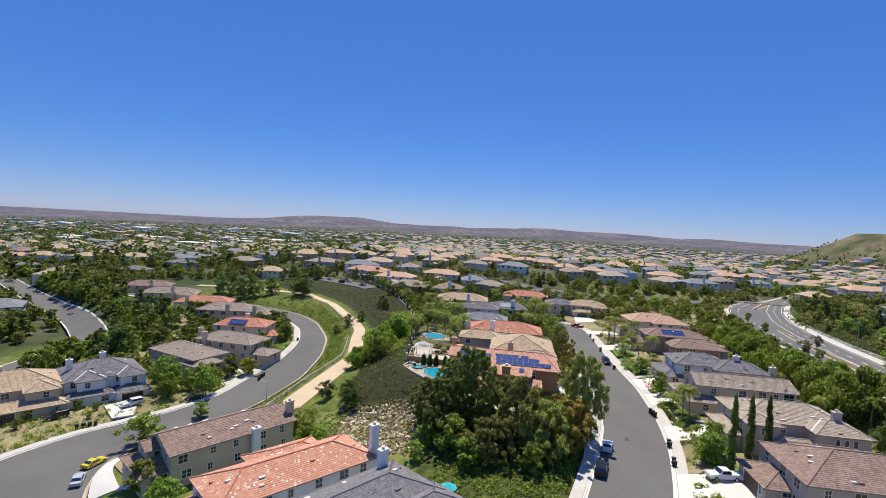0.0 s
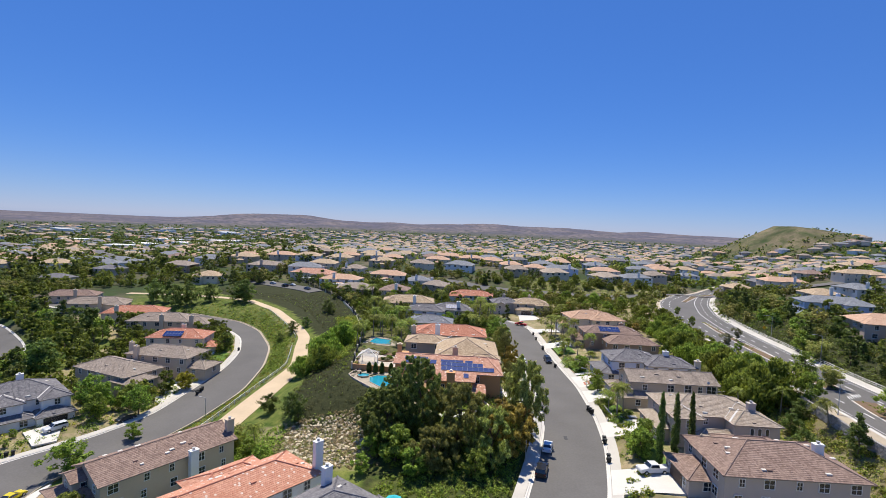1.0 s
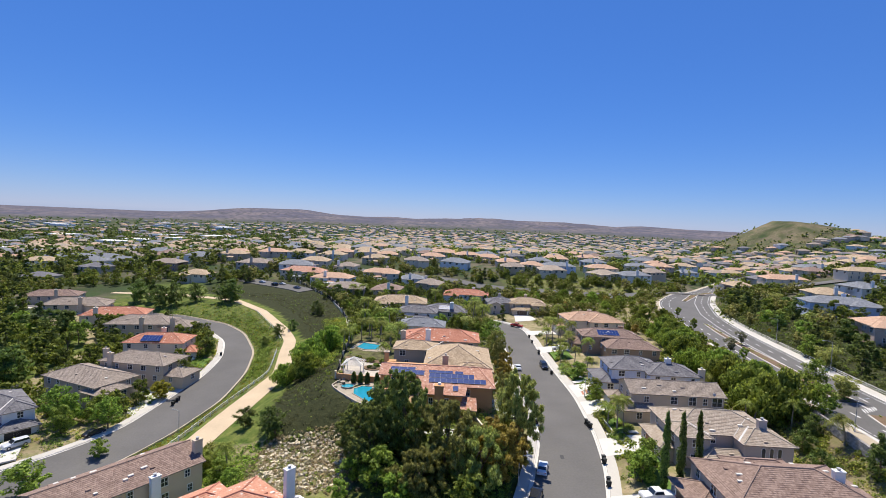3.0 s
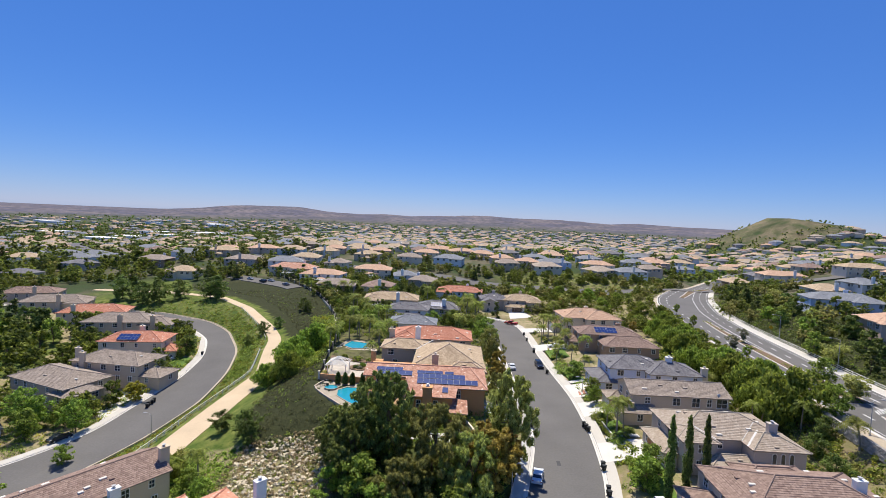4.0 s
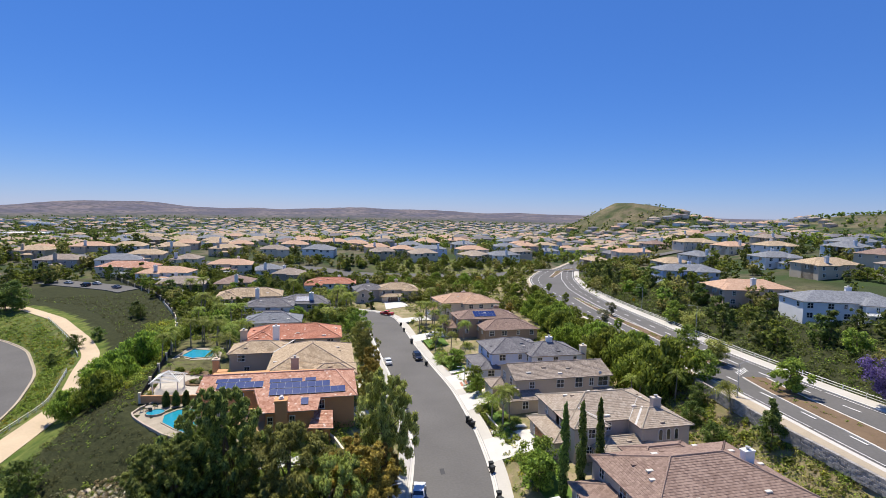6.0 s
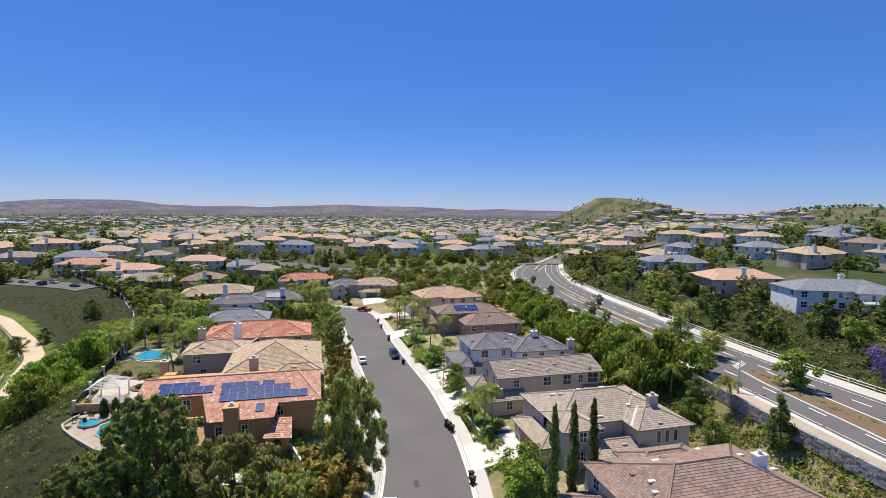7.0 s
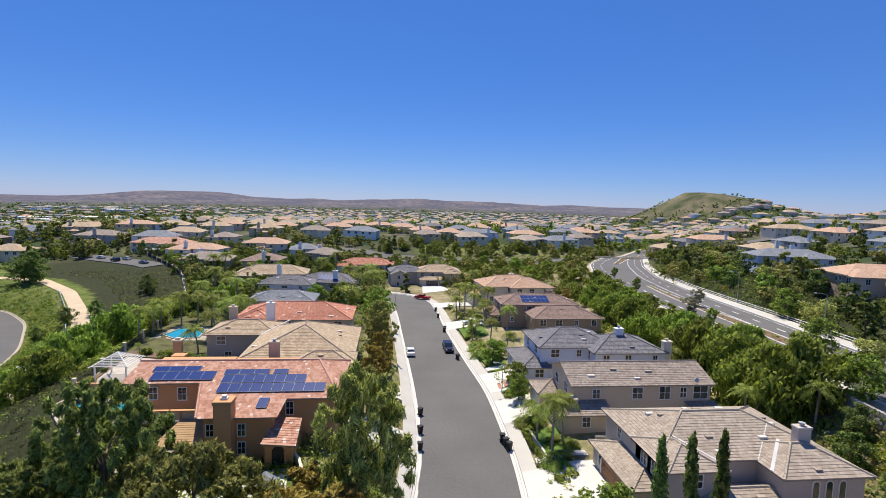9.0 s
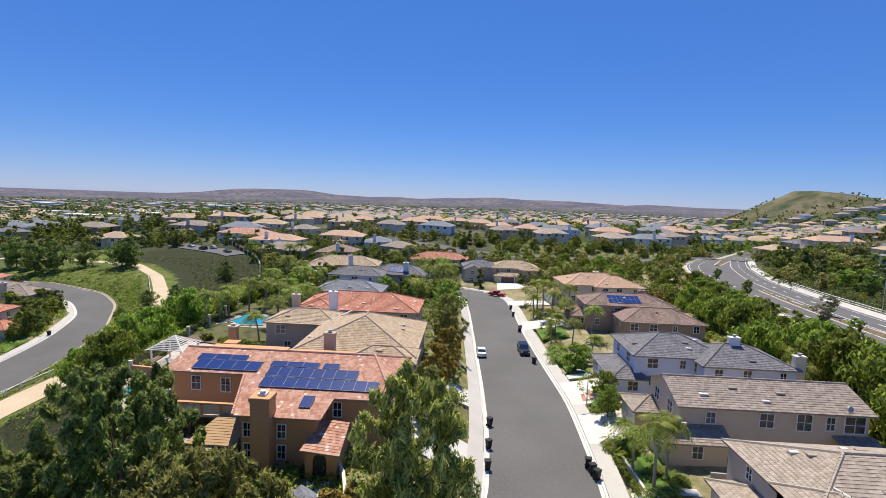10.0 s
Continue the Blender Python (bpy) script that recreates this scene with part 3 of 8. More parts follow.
for key, walk_w in (("home", 1.9), ("lower", 1.7), ("valley", 1.5)):
    a, b = PAIRS[key]
    high = 0.75 if key == "valley" else 0.0
    for run, side in ((a, -1), (b, 1)):
        edge_mat = SANDY if key == "lower" and side > 0 else PALE
        edging("gutter", run, side, -0.4, 0.4, 0.06 + high, 0.3, edge_mat, "pale concrete gutter along the street", "gutter")
        edging("kerb", run, side, 0.0, 0.28, 0.2 + high, 0.5, edge_mat, "pale concrete kerb along the street", "kerb")
        if key != "valley" and not (key == "lower" and side > 0):
            edging("pavement", run, side, 0.32, walk_w, 0.22 + high, 0.9 + high, CONCRETE, "pale concrete pavement beside the street", "pavement")
a, b = PAIRS["avenue"]
edging("kerb", a, -1, 0.0, 0.4, 0.2, 0.6, PALE, "pale concrete kerb along the avenue", "kerb")
edging("pavement", a, -1, 0.4, 2.0, 0.22, 0.9, SANDY, "sandy pavement strip along the avenue", "pavement")
edging("kerb", b, 1, 0.0, 0.4, 0.2, 0.6, PALE, "pale concrete kerb along the avenue", "kerb")
edging("pavement", b, 1, 0.4, 2.4, 0.22, 0.8, CONCRETE, "pale concrete pavement along the avenue", "pavement")
# sandy footpath over the slope
tr = np.array([(-52.5, 92), (-52.5, 103), (-51.2, 119), (-48.6, 141), (-53.8, 159), (-57, 172), (-65, 186), (-85, 214), (-108, 237), (-142, 250), (-190, 262)], float)
tr = resample(tr, 2.0)
no = outward(tr)
wide = np.interp(tr[:, 1], [92, 119, 150, 172, 200, 250], [3.2, 3.0, 2.4, 2.1, 1.9, 1.8])[:, None]
v, f = ribbon(tr - no * wide, tr + no * wide, 0.12, 4, 0.05, 0.5)
tagged(new("footpath", make_mesh("footpath", v, f, TRAIL, soft=False)), "sandy earth footpath winding over the slope", "path", kind="structure")


# ---------------------------------------------------------------- houses
def roof_faces(x0, x1, y0, y1, z, pitch, kind, over=0.5):
    """Planes of a hipped roof or of a gable along x or y, each as a run of points counter-clockwise from above."""
    x0, x1, y0, y1 = x0 - over, x1 + over, y0 - over, y1 + over
    z -= over * pitch
    w, d = x1 - x0, y1 - y0
    if kind == "gx":
        r = z + d / 2 * pitch
        m = (y0 + y1) / 2
        return [[(x0, y0, z), (x1, y0, z), (x1, m, r), (x0, m, r)], [(x1, y1, z), (x0, y1, z), (x0, m, r), (x1, m, r)]]
    if kind == "gy":
        r = z + w / 2 * pitch
        m = (x0 + x1) / 2
        return [[(x1, y0, z), (x1, y1, z), (m, y1, r), (m, y0, r)], [(x0, y1, z), (x0, y0, z), (m, y0, r), (m, y1, r)]]
    h = min(w, d) / 2
    r = z + h * pitch
    if w >= d:
        m = (y0 + y1) / 2
        a, b = (x0 + h, m, r), (x1 - h, m, r)
        return [[(x0, y0, z), (x1, y0, z), b, a], [(x1, y1, z), (x0, y1, z), a, b], [(x1, y0, z), (x1, y1, z), b], [(x0, y1, z), (x0, y0, z), a]]
    m = (x0 + x1) / 2
    a, b = (m, y0 + h, r), (m, y1 - h, r)
    return [[(x1, y0, z), (x1, y1, z), b, a], [(x0, y1, z), (x0, y0, z), a, b], [(x0, y0, z), (x1, y0, z), a], [(x1, y1, z), (x0, y1, z), b]]


def clip(poly, d, lo, hi):
    """The part of a flat polygon whose distance along d lies between lo and hi."""
    for sign, lim in ((1, lo), (-1, -hi)):
        out = []
        for i, p in enumerate(poly):
            q = poly[(i + 1) % len(poly)]
            a, b = sign * p.dot(d) - lim, sign * q.dot(d) - lim
            if a >= -1e-6:
                out.append(p)
            if (a > 1e-6 and b < -1e-6) or (a < -1e-6 and b > 1e-6):
                out.append(p.lerp(q, a / (a - b)))
        poly = out
        if len(poly) < 3:
            return []
    return poly


def roof_mesh(planes, mat, thick=0.16, course=0.0):
    """One welded shell of the given planes, with its underside; u along the eave, v up the slope. course: height of stepped tile rows."""
    verts, faces, uv, idx, seen = [], [], [], [], {}

    def vid(p):
        key = (round(p[0], 3), round(p[1], 3), round(p[2], 3))
        if key not in seen:
            seen[key] = len(verts)
            verts.append(key)
        return seen[key]

    def add(pts, m, us):
        ids = [vid(q) for q in pts]
        if len(set(ids)) == len(ids) > 2:
            faces.append(tuple(ids))
            idx.append(m)
            uv.extend(us)

    edges = {}
    planes = [[Vector(q) for q in p] for p in planes]
    for p in planes:
        for i in range(len(p)):
            key = tuple(sorted((tuple(np.round(p[i], 2)), tuple(np.round(p[(i + 1) % len(p)], 2)))))
            edges[key] = edges.get(key, 0) + 1
    for p in planes:
        nrm = (p[1] - p[0]).cross(p[2] - p[0]).normalized()
        e = Vector((0, 0, 1)).cross(nrm)
        e = e.normalized() if e.length > 1e-4 else Vector((1, 0, 0))
        up = nrm.cross(e)
        v0, v1 = min(q.dot(up) for q in p), max(q.dot(up) for q in p)
        uvs = lambda pts: [(q.dot(e), q.dot(up) - v0) for q in pts]  # noqa: E731
        if course:
            n = max(1, int((v1 - v0) / course))
            for i in range(n):
                lo, hi = v0 + (v1 - v0) * i / n, v0 + (v1 - v0) * (i + 1) / n
                s = clip(p, up, lo, hi)
                if len(s) < 3:
                    continue
                lift = [q + nrm * 0.03 * max(0.0, 1 - (q.dot(up) - lo) / (hi - lo)) for q in s]
                add(lift, 0, uvs(s))
                low = [(a, b) for a, b in zip(s, s[1:] + s[:1]) if abs(a.dot(up) - lo) < 1e-4 and abs(b.dot(up) - lo) < 1e-4]
                for a, b in low:
                    add([a, b, b + nrm * 0.03, a + nrm * 0.03], 0, uvs([a, b, b, a]))
        else:
            add(p, 0, uvs(p))
        drop = Vector((0, 0, thick))
        add([q - drop for q in reversed(p)], 1, [(0, 0)] * len(p))
        for a, b in zip(p, p[1:] + p[:1]):
            key = tuple(sorted((tuple(np.round(a, 2)), tuple(np.round(b, 2)))))
            if edges[key] == 1:
                add([b, a, a - drop, b - drop], 1, [(0, 0)] * 4)
    return make_mesh("roof", verts, faces, [mat, FASCIA], idx, uv)


def caps_mesh(planes, mat):
    """Rounded cap tiles along ridges and hips, one by one."""
    seen = {}
    for p in planes:
        for i in range(len(p)):
            key = tuple(sorted((tuple(np.round(p[i], 2)), tuple(np.round(p[(i + 1) % len(p)], 2)))))
            seen[key] = seen.get(key, 0) + 1
    bm = bmesh.new()
    for (a, b), n in seen.items():
        if n < 2:
            continue
        a, b = Vector(a), Vector(b)
        k = max(1, int((b - a).length / 0.42))
        for i in range(k):
            s, t = a.lerp(b, i / k), a.lerp(b, (i + 1.12) / k)
            rod(bm, s, t, 0.17, 0.13, 6)
    return bm


LEANTO = material("weathered_boards", (0.42, 0.27, 0.14), 0.85, vary=0.2, size=0.6, fine=5)
FASCIA = material("fascia", (0.30, 0.25, 0.20), 0.7, vary=0.15)
_win = {}


def window_meshes(w, h, style):
    """Frame and glass of a window of that size: facing -y, set at its wall's face."""
    key = (round(w, 2), round(h, 2), style)
    if key in _win:
        return _win[key]
    t = 0.11
    xs = [-w / 2 - t, -w / 2, -0.03, 0.03, w / 2, w / 2 + t]
    zs = [-h / 2 - t, -h / 2, -0.03, 0.03, h / 2, h / 2 + t]
    solid = [[i in (0, 2, 4) or j in (0, 4) or (j == 2 and h > 1.1) for j in range(5)] for i in range(5)]
    v = [(x, y, z) for y in (-0.1, 0.02) for x in xs for z in zs]
    at = lambda k, i, j: k * 36 + i * 6 + j  # noqa: E731
    f = []
    for i in range(5):
        for j in range(5):
            if not solid[i][j]:
                continue
            f += [(at(0, i, j), at(0, i + 1, j), at(0, i + 1, j + 1), at(0, i, j + 1)), (at(1, i, j + 1), at(1, i + 1, j + 1), at(1, i + 1, j), at(1, i, j))]
            for di, dj, p, q in ((-1, 0, (i, j), (i, j + 1)), (1, 0, (i + 1, j + 1), (i + 1, j)), (0, -1, (i + 1, j), (i, j)), (0, 1, (i, j + 1), (i + 1, j + 1))):
                a, b = i + di, j + dj
                if not (0 <= a < 5 and 0 <= b < 5 and solid[a][b]):
                    f.append((at(0, *p), at(0, *q), at(1, *q), at(1, *p)))
    frame_me = make_mesh("window", v, f, TRIM)
    bm = bmesh.new()
    box(bm, -w / 2, w / 2, -0.03, 0.0, -h / 2, h / 2)
    pane_me = bpy.data.meshes.new("pane")
    bm.to_mesh(pane_me)
    bm.free()
    pane_me.materials.append(PANE)
    _win[key] = (frame_me, pane_me)
    return _win[key]


def add_window(parent, x, y, z, yaw, w=1.2, h=1.4):
    fm, pm = window_meshes(w, h, 0)
    a = put_mesh("window", fm, parent, pose(x, y, z, 0, 0, yaw))
    put_mesh("pane", pm, a)
    return a


def wall_mesh(x0, x1, y0, y1, z0, z, pitch, kind, mat):
    v = [(x0, y0, z0), (x1, y0, z0), (x1, y1, z0), (x0, y1, z0), (x0, y0, z), (x1, y0, z), (x1, y1, z), (x0, y1, z)]
    f = [(0, 1, 5, 4), (1, 2, 6, 5), (2, 3, 7, 6), (3, 0, 4, 7), (4, 5, 6, 7), (3, 2, 1, 0)]
    if kind == "gx":
        m, r = (y0 + y1) / 2, z + (y1 - y0) / 2 * pitch - 0.02
        v += [(x0, m, r), (x1, m, r)]
        f = [(0, 1, 5, 4), (1, 2, 6, 9, 5), (2, 3, 7, 6), (3, 0, 4, 8, 7), (4, 5, 9, 8), (6, 7, 8, 9), (3, 2, 1, 0)]
    if kind == "gy":
        m, r = (x0 + x1) / 2, z + (x1 - x0) / 2 * pitch - 0.02
        v += [(m, y0, r), (m, y1, r)]
        f = [(0, 1, 5, 8, 4), (1, 2, 6, 5), (2, 3, 7, 9, 6), (3, 0, 4, 7), (4, 8, 9, 7), (5, 6, 9, 8), (3, 2, 1, 0)]
    return make_mesh("wall", v, f, mat)


def add_chimney(parent, x, y, z0, z1, mat, w=1.5, d=0.9):
    bm = bmesh.new()
    box(bm, x - w / 2, x + w / 2, y - d / 2, y + d / 2, z0, z1 - 0.25)
    c = part("chimney", bm, mat, parent)
    bm = bmesh.new()
    box(bm, x - w / 2 - 0.09, x + w / 2 + 0.09, y - d / 2 - 0.09, y + d / 2 + 0.09, z1 - 0.3, z1 - 0.05, bevel=0.03)
    part("cap", bm, mat, c)
    bm = bmesh.new()
    rod(bm, (x, y, z1 - 0.1), (x, y, z1 + 0.25), 0.22)
    rod(bm, (x, y, z1 + 0.25), (x, y, z1 + 0.33), 0.34)
    part("flue", bm, GREY, c)


def add_garage(parent, x, y, z, yaw, w, h, mat):
    m = pose(x, y, z, 0, 0, yaw)
    bm = bmesh.new()
    n = 4
    for i in range(n):
        box(bm, -w / 2, w / 2, -0.05, 0.03, i * h / n + 0.015, (i + 1) * h / n - 0.015, m)
        for k in range(4):
            box(bm, -w / 2 + (k + 0.12) * w / 4, -w / 2 + (k + 0.88) * w / 4, -0.08, 0.0, (i + 0.2) * h / n, (i + 0.8) * h / n, m)
    g = part("garage_door", bm, mat, parent)
    bm = bmesh.new()
    box(bm, -w / 2 - 0.18, -w / 2, -0.1, 0.02, 0, h + 0.18, m)
    box(bm, w / 2, w / 2 + 0.18, -0.1, 0.02, 0, h + 0.18, m)
    box(bm, -w / 2, w / 2, -0.1, 0.02, h, h + 0.18, m)
    part("door_frame", bm, TRIM, g)


FLASHING = material("pale_flashing", (0.56, 0.54, 0.51), 0.6, vary=0.15)


def valleys(wings, over=0.5):
    """Lines where a hipped wing that steps out to -y meets the roof behind it."""
    lines = []
    for x0, x1, y0, y1, e, kind, *rest in wings:
        for u0, u1, v0, v1, f, kind2, *rest2 in wings:
            if kind != "h" or kind2 != "h" or abs(e - f) > 0.15 or not (v0 < y0 - 0.5 < v1):
                continue
            pitch = rest[0] if rest else 0.38
            half = min((u1 - u0) / 2 + over, (y1 - y0) / 2 + over) - 0.15
            z = min(e, f) - over * pitch + 0.1
            for ux, sg, free in ((u0 - over, 1, u0 > x0 + 0.6), (u1 + over, -1, u1 < x1 - 0.6)):
                if free:
                    lines.append(((ux, y0 - over, z), (ux + sg * half, y0 - over + half, z + half * pitch)))
    return lines


def house(label, x, y, yaw, gz, wings, wall, roof, chimneys=(), windows=True, garage=None, vents=6, seed=1, detail=2, group="", plain=()):
    """wings: (x0, x1, y0, y1, eave, kind[, base]) about the house's middle, heights above its ground gz. garage: (x, y, yaw, width, material)."""
    rnd = random.Random(seed)
    ob = thing("house", pose(x, y, gz, 0, 0, yaw), label, "house", group)
    rm, wm = ROOF[roof], STUCCO[wall]
    for i, (x0, x1, y0, y1, eave, kind, *rest) in enumerate(wings):
        pitch = rest[0] if rest else 0.38
        put_mesh("wall", wall_mesh(x0, x1, y0, y1, -1.5, eave, pitch, kind, wm), ob)
        planes = roof_faces(x0, x1, y0, y1, eave, pitch, kind)
        r = put_mesh("roof", roof_mesh(planes, rm, 0.16, 0.38 if detail > 1 else 0.0), ob)
        if detail > 1:
            tagged(part("ridge_cap", caps_mesh(planes, CAPS[roof]), CAPS[roof], r), kind="stuff")
            for k in range(vents if i == 0 else 1):
                p = [Vector(q) for q in planes[k % len(planes)]]
                a, b = rnd.uniform(0.15, 0.85), rnd.uniform(0.15, 0.7)
                q = p[0].lerp(p[1], a).lerp(p[-1].lerp(p[2], a), b)
                bm = bmesh.new()
                s = rnd.uniform(0.3, 0.55)
                box(bm, q.x - s, q.x + s, q.y - 0.25, q.y + 0.25, q.z - 0.1, q.z + 0.16, bevel=0.04)
                part("roof_vent", bm, VENT if k % 3 else rm, r)
        if windows and eave > 2 and i not in plain:
            floors = (eave - 1.35, eave - 4.1) if eave > 4.6 else (eave - 1.3,)
            sides = ((0, x0, x1, y0), (180, x0, x1, y1), (90, y0, y1, x1), (-90, y0, y1, x0))
            for yw, a, b, c in sides if detail > 1 else sides[:1] + sides[3:]:
                n = max(1, int((b - a) / 4.2))
                for fl, zc in enumerate(floors):
                    if zc < 0.9 or (fl and detail < 2 and (y > 345 or yw)):
                        continue
                    for j in range(n):
                        s = a + (j + 0.5 + rnd.uniform(-0.12, 0.12)) * (b - a) / n
                        w, h = rnd.choice(((1.1, 1.4), (1.5, 1.4), (0.8, 1.2)))
                        px, py = (s, c) if yw in (0, 180) else (c, s)
                        add_window(ob, px, py, zc, yw, w, h)
    if detail > 1:
        for line in valleys(wings):
            bm = bmesh.new()
            a, b = (Vector(q) for q in line)
            side = Vector((a.y - b.y, b.x - a.x, 0)).normalized() * 0.16
            low = Vector((0, 0, 0.12))
            vs_ = [bm.verts.new(q) for q in (a - side, a + side, b + side, b - side, a - side - low, a + side - low, b + side - low, b - side - low)]
            for q in ((0, 1, 2, 3), (7, 6, 5, 4), (0, 4, 5, 1), (1, 5, 6, 2), (2, 6, 7, 3), (3, 7, 4, 0)):
                bm.faces.new([vs_[k] for k in q])
            bmesh.ops.recalc_face_normals(bm, faces=bm.faces)
            part("flashing", bm, FLASHING, ob)
    for cx, cy, top, *cw in chimneys:
        add_chimney(ob, cx, cy, 0, top, STUCCO[cw[0]] if cw else wm)
    if garage:
        add_garage(ob, *garage[:2], 0.05, garage[2], garage[3], 2.3, garage[4])
    return ob


VENT = material("vent_paint", (0.62, 0.58, 0.52), 0.6, vary=0.15)
CAPS = {k: material("caps_" + k, c, 0.85, vary=0.25, size=1, fine=4) for k, c in dict(
    tan=(0.40, 0.31, 0.23), pink=(0.56, 0.32, 0.24), brown=(0.29, 0.205, 0.165), grey=(0.19, 0.18, 0.19), red=(0.48, 0.22, 0.145), peach=(0.52, 0.35, 0.24),
    mottled=(0.48, 0.21, 0.14), taupe=(0.32, 0.26, 0.215), slate=(0.23, 0.235, 0.25), sand=(0.40, 0.34, 0.265)).items()}


# east row along the street
GREY_HOUSE = house("two-storey grey stucco house with a tan tile roof", 58, 95, 0, -2.3, [(-11.8, 7.6, -4.6, 7.5, 6.1, "h"), (-0.8, 8, -8.2, -1, 6.0, "h"), (-11.8, -6.2, -6.6, 0, 6.1, "h"), (-14.2, -6, -4.5, 5.5, 3.0, "h"), (-8.5, 1.5, -9.6, -4, 3.0, "h")],
      "grey", "sand", [(4.5, -4, 9.0)], garage=(-14.25, 0.5, -90, 4.9, GARAGE), seed=3, vents=10, plain=(1,))
house("two-storey taupe house with a brown tile roof", 56.5, 73, 0, -2.4, [(-12, 10, -7, 7, 6.0, "h"), (-15.5, -8, -3, 6, 2.9, "h"), (-6, 4, 4, 9, 5.7, "h")],
      "grey", "brown", [(6, -1, 9.2, "white")], garage=(-15.55, 1.5, -90, 4.9, GARAGE_B), seed=4, vents=12)
GABLED_HOUSE = house("two-storey taupe house with a brown gabled tile roof", 56, 115.5, 0, -2.3, [(-11, 10.2, -4.6, 4.6, 6.2, "gx"), (-13.5, -6.5, -7, -1, 2.9, "gx"), (-14, -8, 1, 6, 2.9, "h")],
      "tan", "taupe", [(-11.6, -5.6, 4.6)], garage=(-14.05, 3.4, -90, 4.6, GARAGE_W), seed=5, vents=7, plain=(0,))
for wx, ww, wh in ((-7.5, 1.0, 1.3), (-1.2, 1.5, 1.6), (3.0, 1.6, 1.9), (5.9, 0.9, 1.5), (8.6, 2.2, 1.9)):
    add_window(GABLED_HOUSE, wx, -4.6, 4.7, 0, ww, wh)
for wy in (-2, 2):
    add_window(GABLED_HOUSE, -11, wy, 4.8, -90, 1.3, 1.5)
house("two-storey pale blue house with a grey tile roof", 57, 133.2, 0, -2.3, [(-11, 3, -4, 7, 6.3, "h"), (-2, 11, -7, 3, 6.1, "h"), (-14.5, -9, -5, 6, 2.9, "h")],
      "blue", "grey", [(4.5, -2, 9.2, "white"), (11.5, -6.5, 8.0, "cream")], garage=(-14.55, -2, -90, 4.9, GARAGE_W), seed=6, vents=6)
house("tan house with a brown tile roof and dark solar panels", 58, 173, 0, -2.4, [(-10, 10, -5, 5, 6.1, "h"), (-4, 13, -13.5, -3, 4.4, "h"), (-13, -8, -3, 6, 2.9, "h")],
      "brown", "brown", [(5, 3, 8.4)], garage=(-13.05, 1.5, -90, 4.8, GARAGE_B), seed=7)
house("tan house with a peach tile roof", 58, 203, 6, -2.6, [(-10, 10, -7, 6, 6.3, "h"), (-2, 12, -9, 3, 6.1, "h"), (-13, -8, -3, 6, 2.9, "h")],
      "cream", "peach", [(2, 3, 8.8)], garage=(-13.05, 1.5, -90, 4.8, GARAGE_W), seed=8)
# west row
house("two-storey tan house with a mottled tan tile roof", 0, 130, 0, -0.5, [(-4, 12.7, -9.5, 9.5, 5.4, "h"), (-14, -2, 5, 13, 5.4, "h"), (4, 13, -12, -6, 5.2, "h")],
      "taupe", "tan", [(1.2, -9.8, 8.2)], seed=9, vents=5)
house("two-storey tan house with a red tile roof", -1.5, 152, 0, -0.5, [(-11, 12, -6, 6, 5.5, "h"), (-11, -3, -8, 0, 5.3, "h")], "tan", "red", [(-3.4, -8.2, 9.3, "white"), (-11.2, -6, 8.0)], seed=10, vents=5)
# lower street
house("two-storey tan house with a brown tile roof and white balcony", -99, 130.5, -20, -12.6, [(-12, 10, -6, 6, 6.4, "h"), (6, 13, -7, 2, 5.0, "h")], "taupe", "taupe", [], garage=(13.05, -2.5, 90, 4.8, GARAGE_W), seed=11, vents=3)
house("two-storey tan house with a tan tile roof", -91, 143, -6, -10.8, [(-12, 9, -5.5, 5.5, 6.4, "h"), (7, 15, -5, 3, 3.4, "h")], "tan", "taupe", [(-12.2, -3, 9.3), (-8.2, -5.8, 9.0)], seed=12, vents=3)
house("two-storey tan house with a red tile roof and solar panels", -98.5, 161, 8, -9.6, [(-10, 9, -5, 6, 6.4, "h"), (7, 13, -4, 3, 3.2, "h")], "cream", "red", [(-2, 6.4, 8.8)], seed=13, vents=2)
house("two-storey tan house with a brown tile roof", -116, 184, 12, -8.9, [(-15, 8, -6, 6, 6.4, "h"), (4, 15, -6, 4, 5.4, "h")], "tan", "taupe", [(-2, -6.2, 9.0), (9, -6.2, 8.8)], seed=14, vents=3)
house("tan house with a red tile roof", -143, 201, 18, -9.0, [(-12, 12, -6, 6, 5.4, "h")], "cream", "red", [(-6, -6.2, 8.6)], seed=15, vents=2)
house("tan house with a taupe tile roof", -176, 220, 20, -9.5, [(-13, 13, -6, 6, 5.4, "h"), (6, 14, -9, 2, 5.2, "h")], "tan", "taupe", [(3, -6.2, 8.6)], seed=16, vents=2)
house("tan house with a taupe tile roof", -205, 240, 22, -10, [(-12, 12, -6, 6, 5.4, "h")], "tan", "brown", [(3, -6.2, 8.6)], seed=17, vents=2)
house("two-storey taupe house with a long brown gabled roof", -52, 75.5, 57, -9.2, [(-11.5, 11.5, -5.2, 5.2, 6.0, "gx"), (-15.5, -9, -4, 6, 3.0, "h"), (-13.5, -10, 0, 4.5, 5.6, "gx")], "tan", "brown", [(11.8, -3, 9.2), (3, -6.2, 7.0, "white")], seed=18, vents=12)
house("two-storey white house with a mottled red tile roof", -32, 62, 52, -7.4, [(-13, 12.5, -5.2, 5.2, 5.7, "h"), (-4, 8, 2, 9, 5.0, "h"), (-16, -11, -4, 5, 3.0, "h")], "white", "mottled", [(13.2, -3.6, 10.4, "white")], seed=19, vents=10)
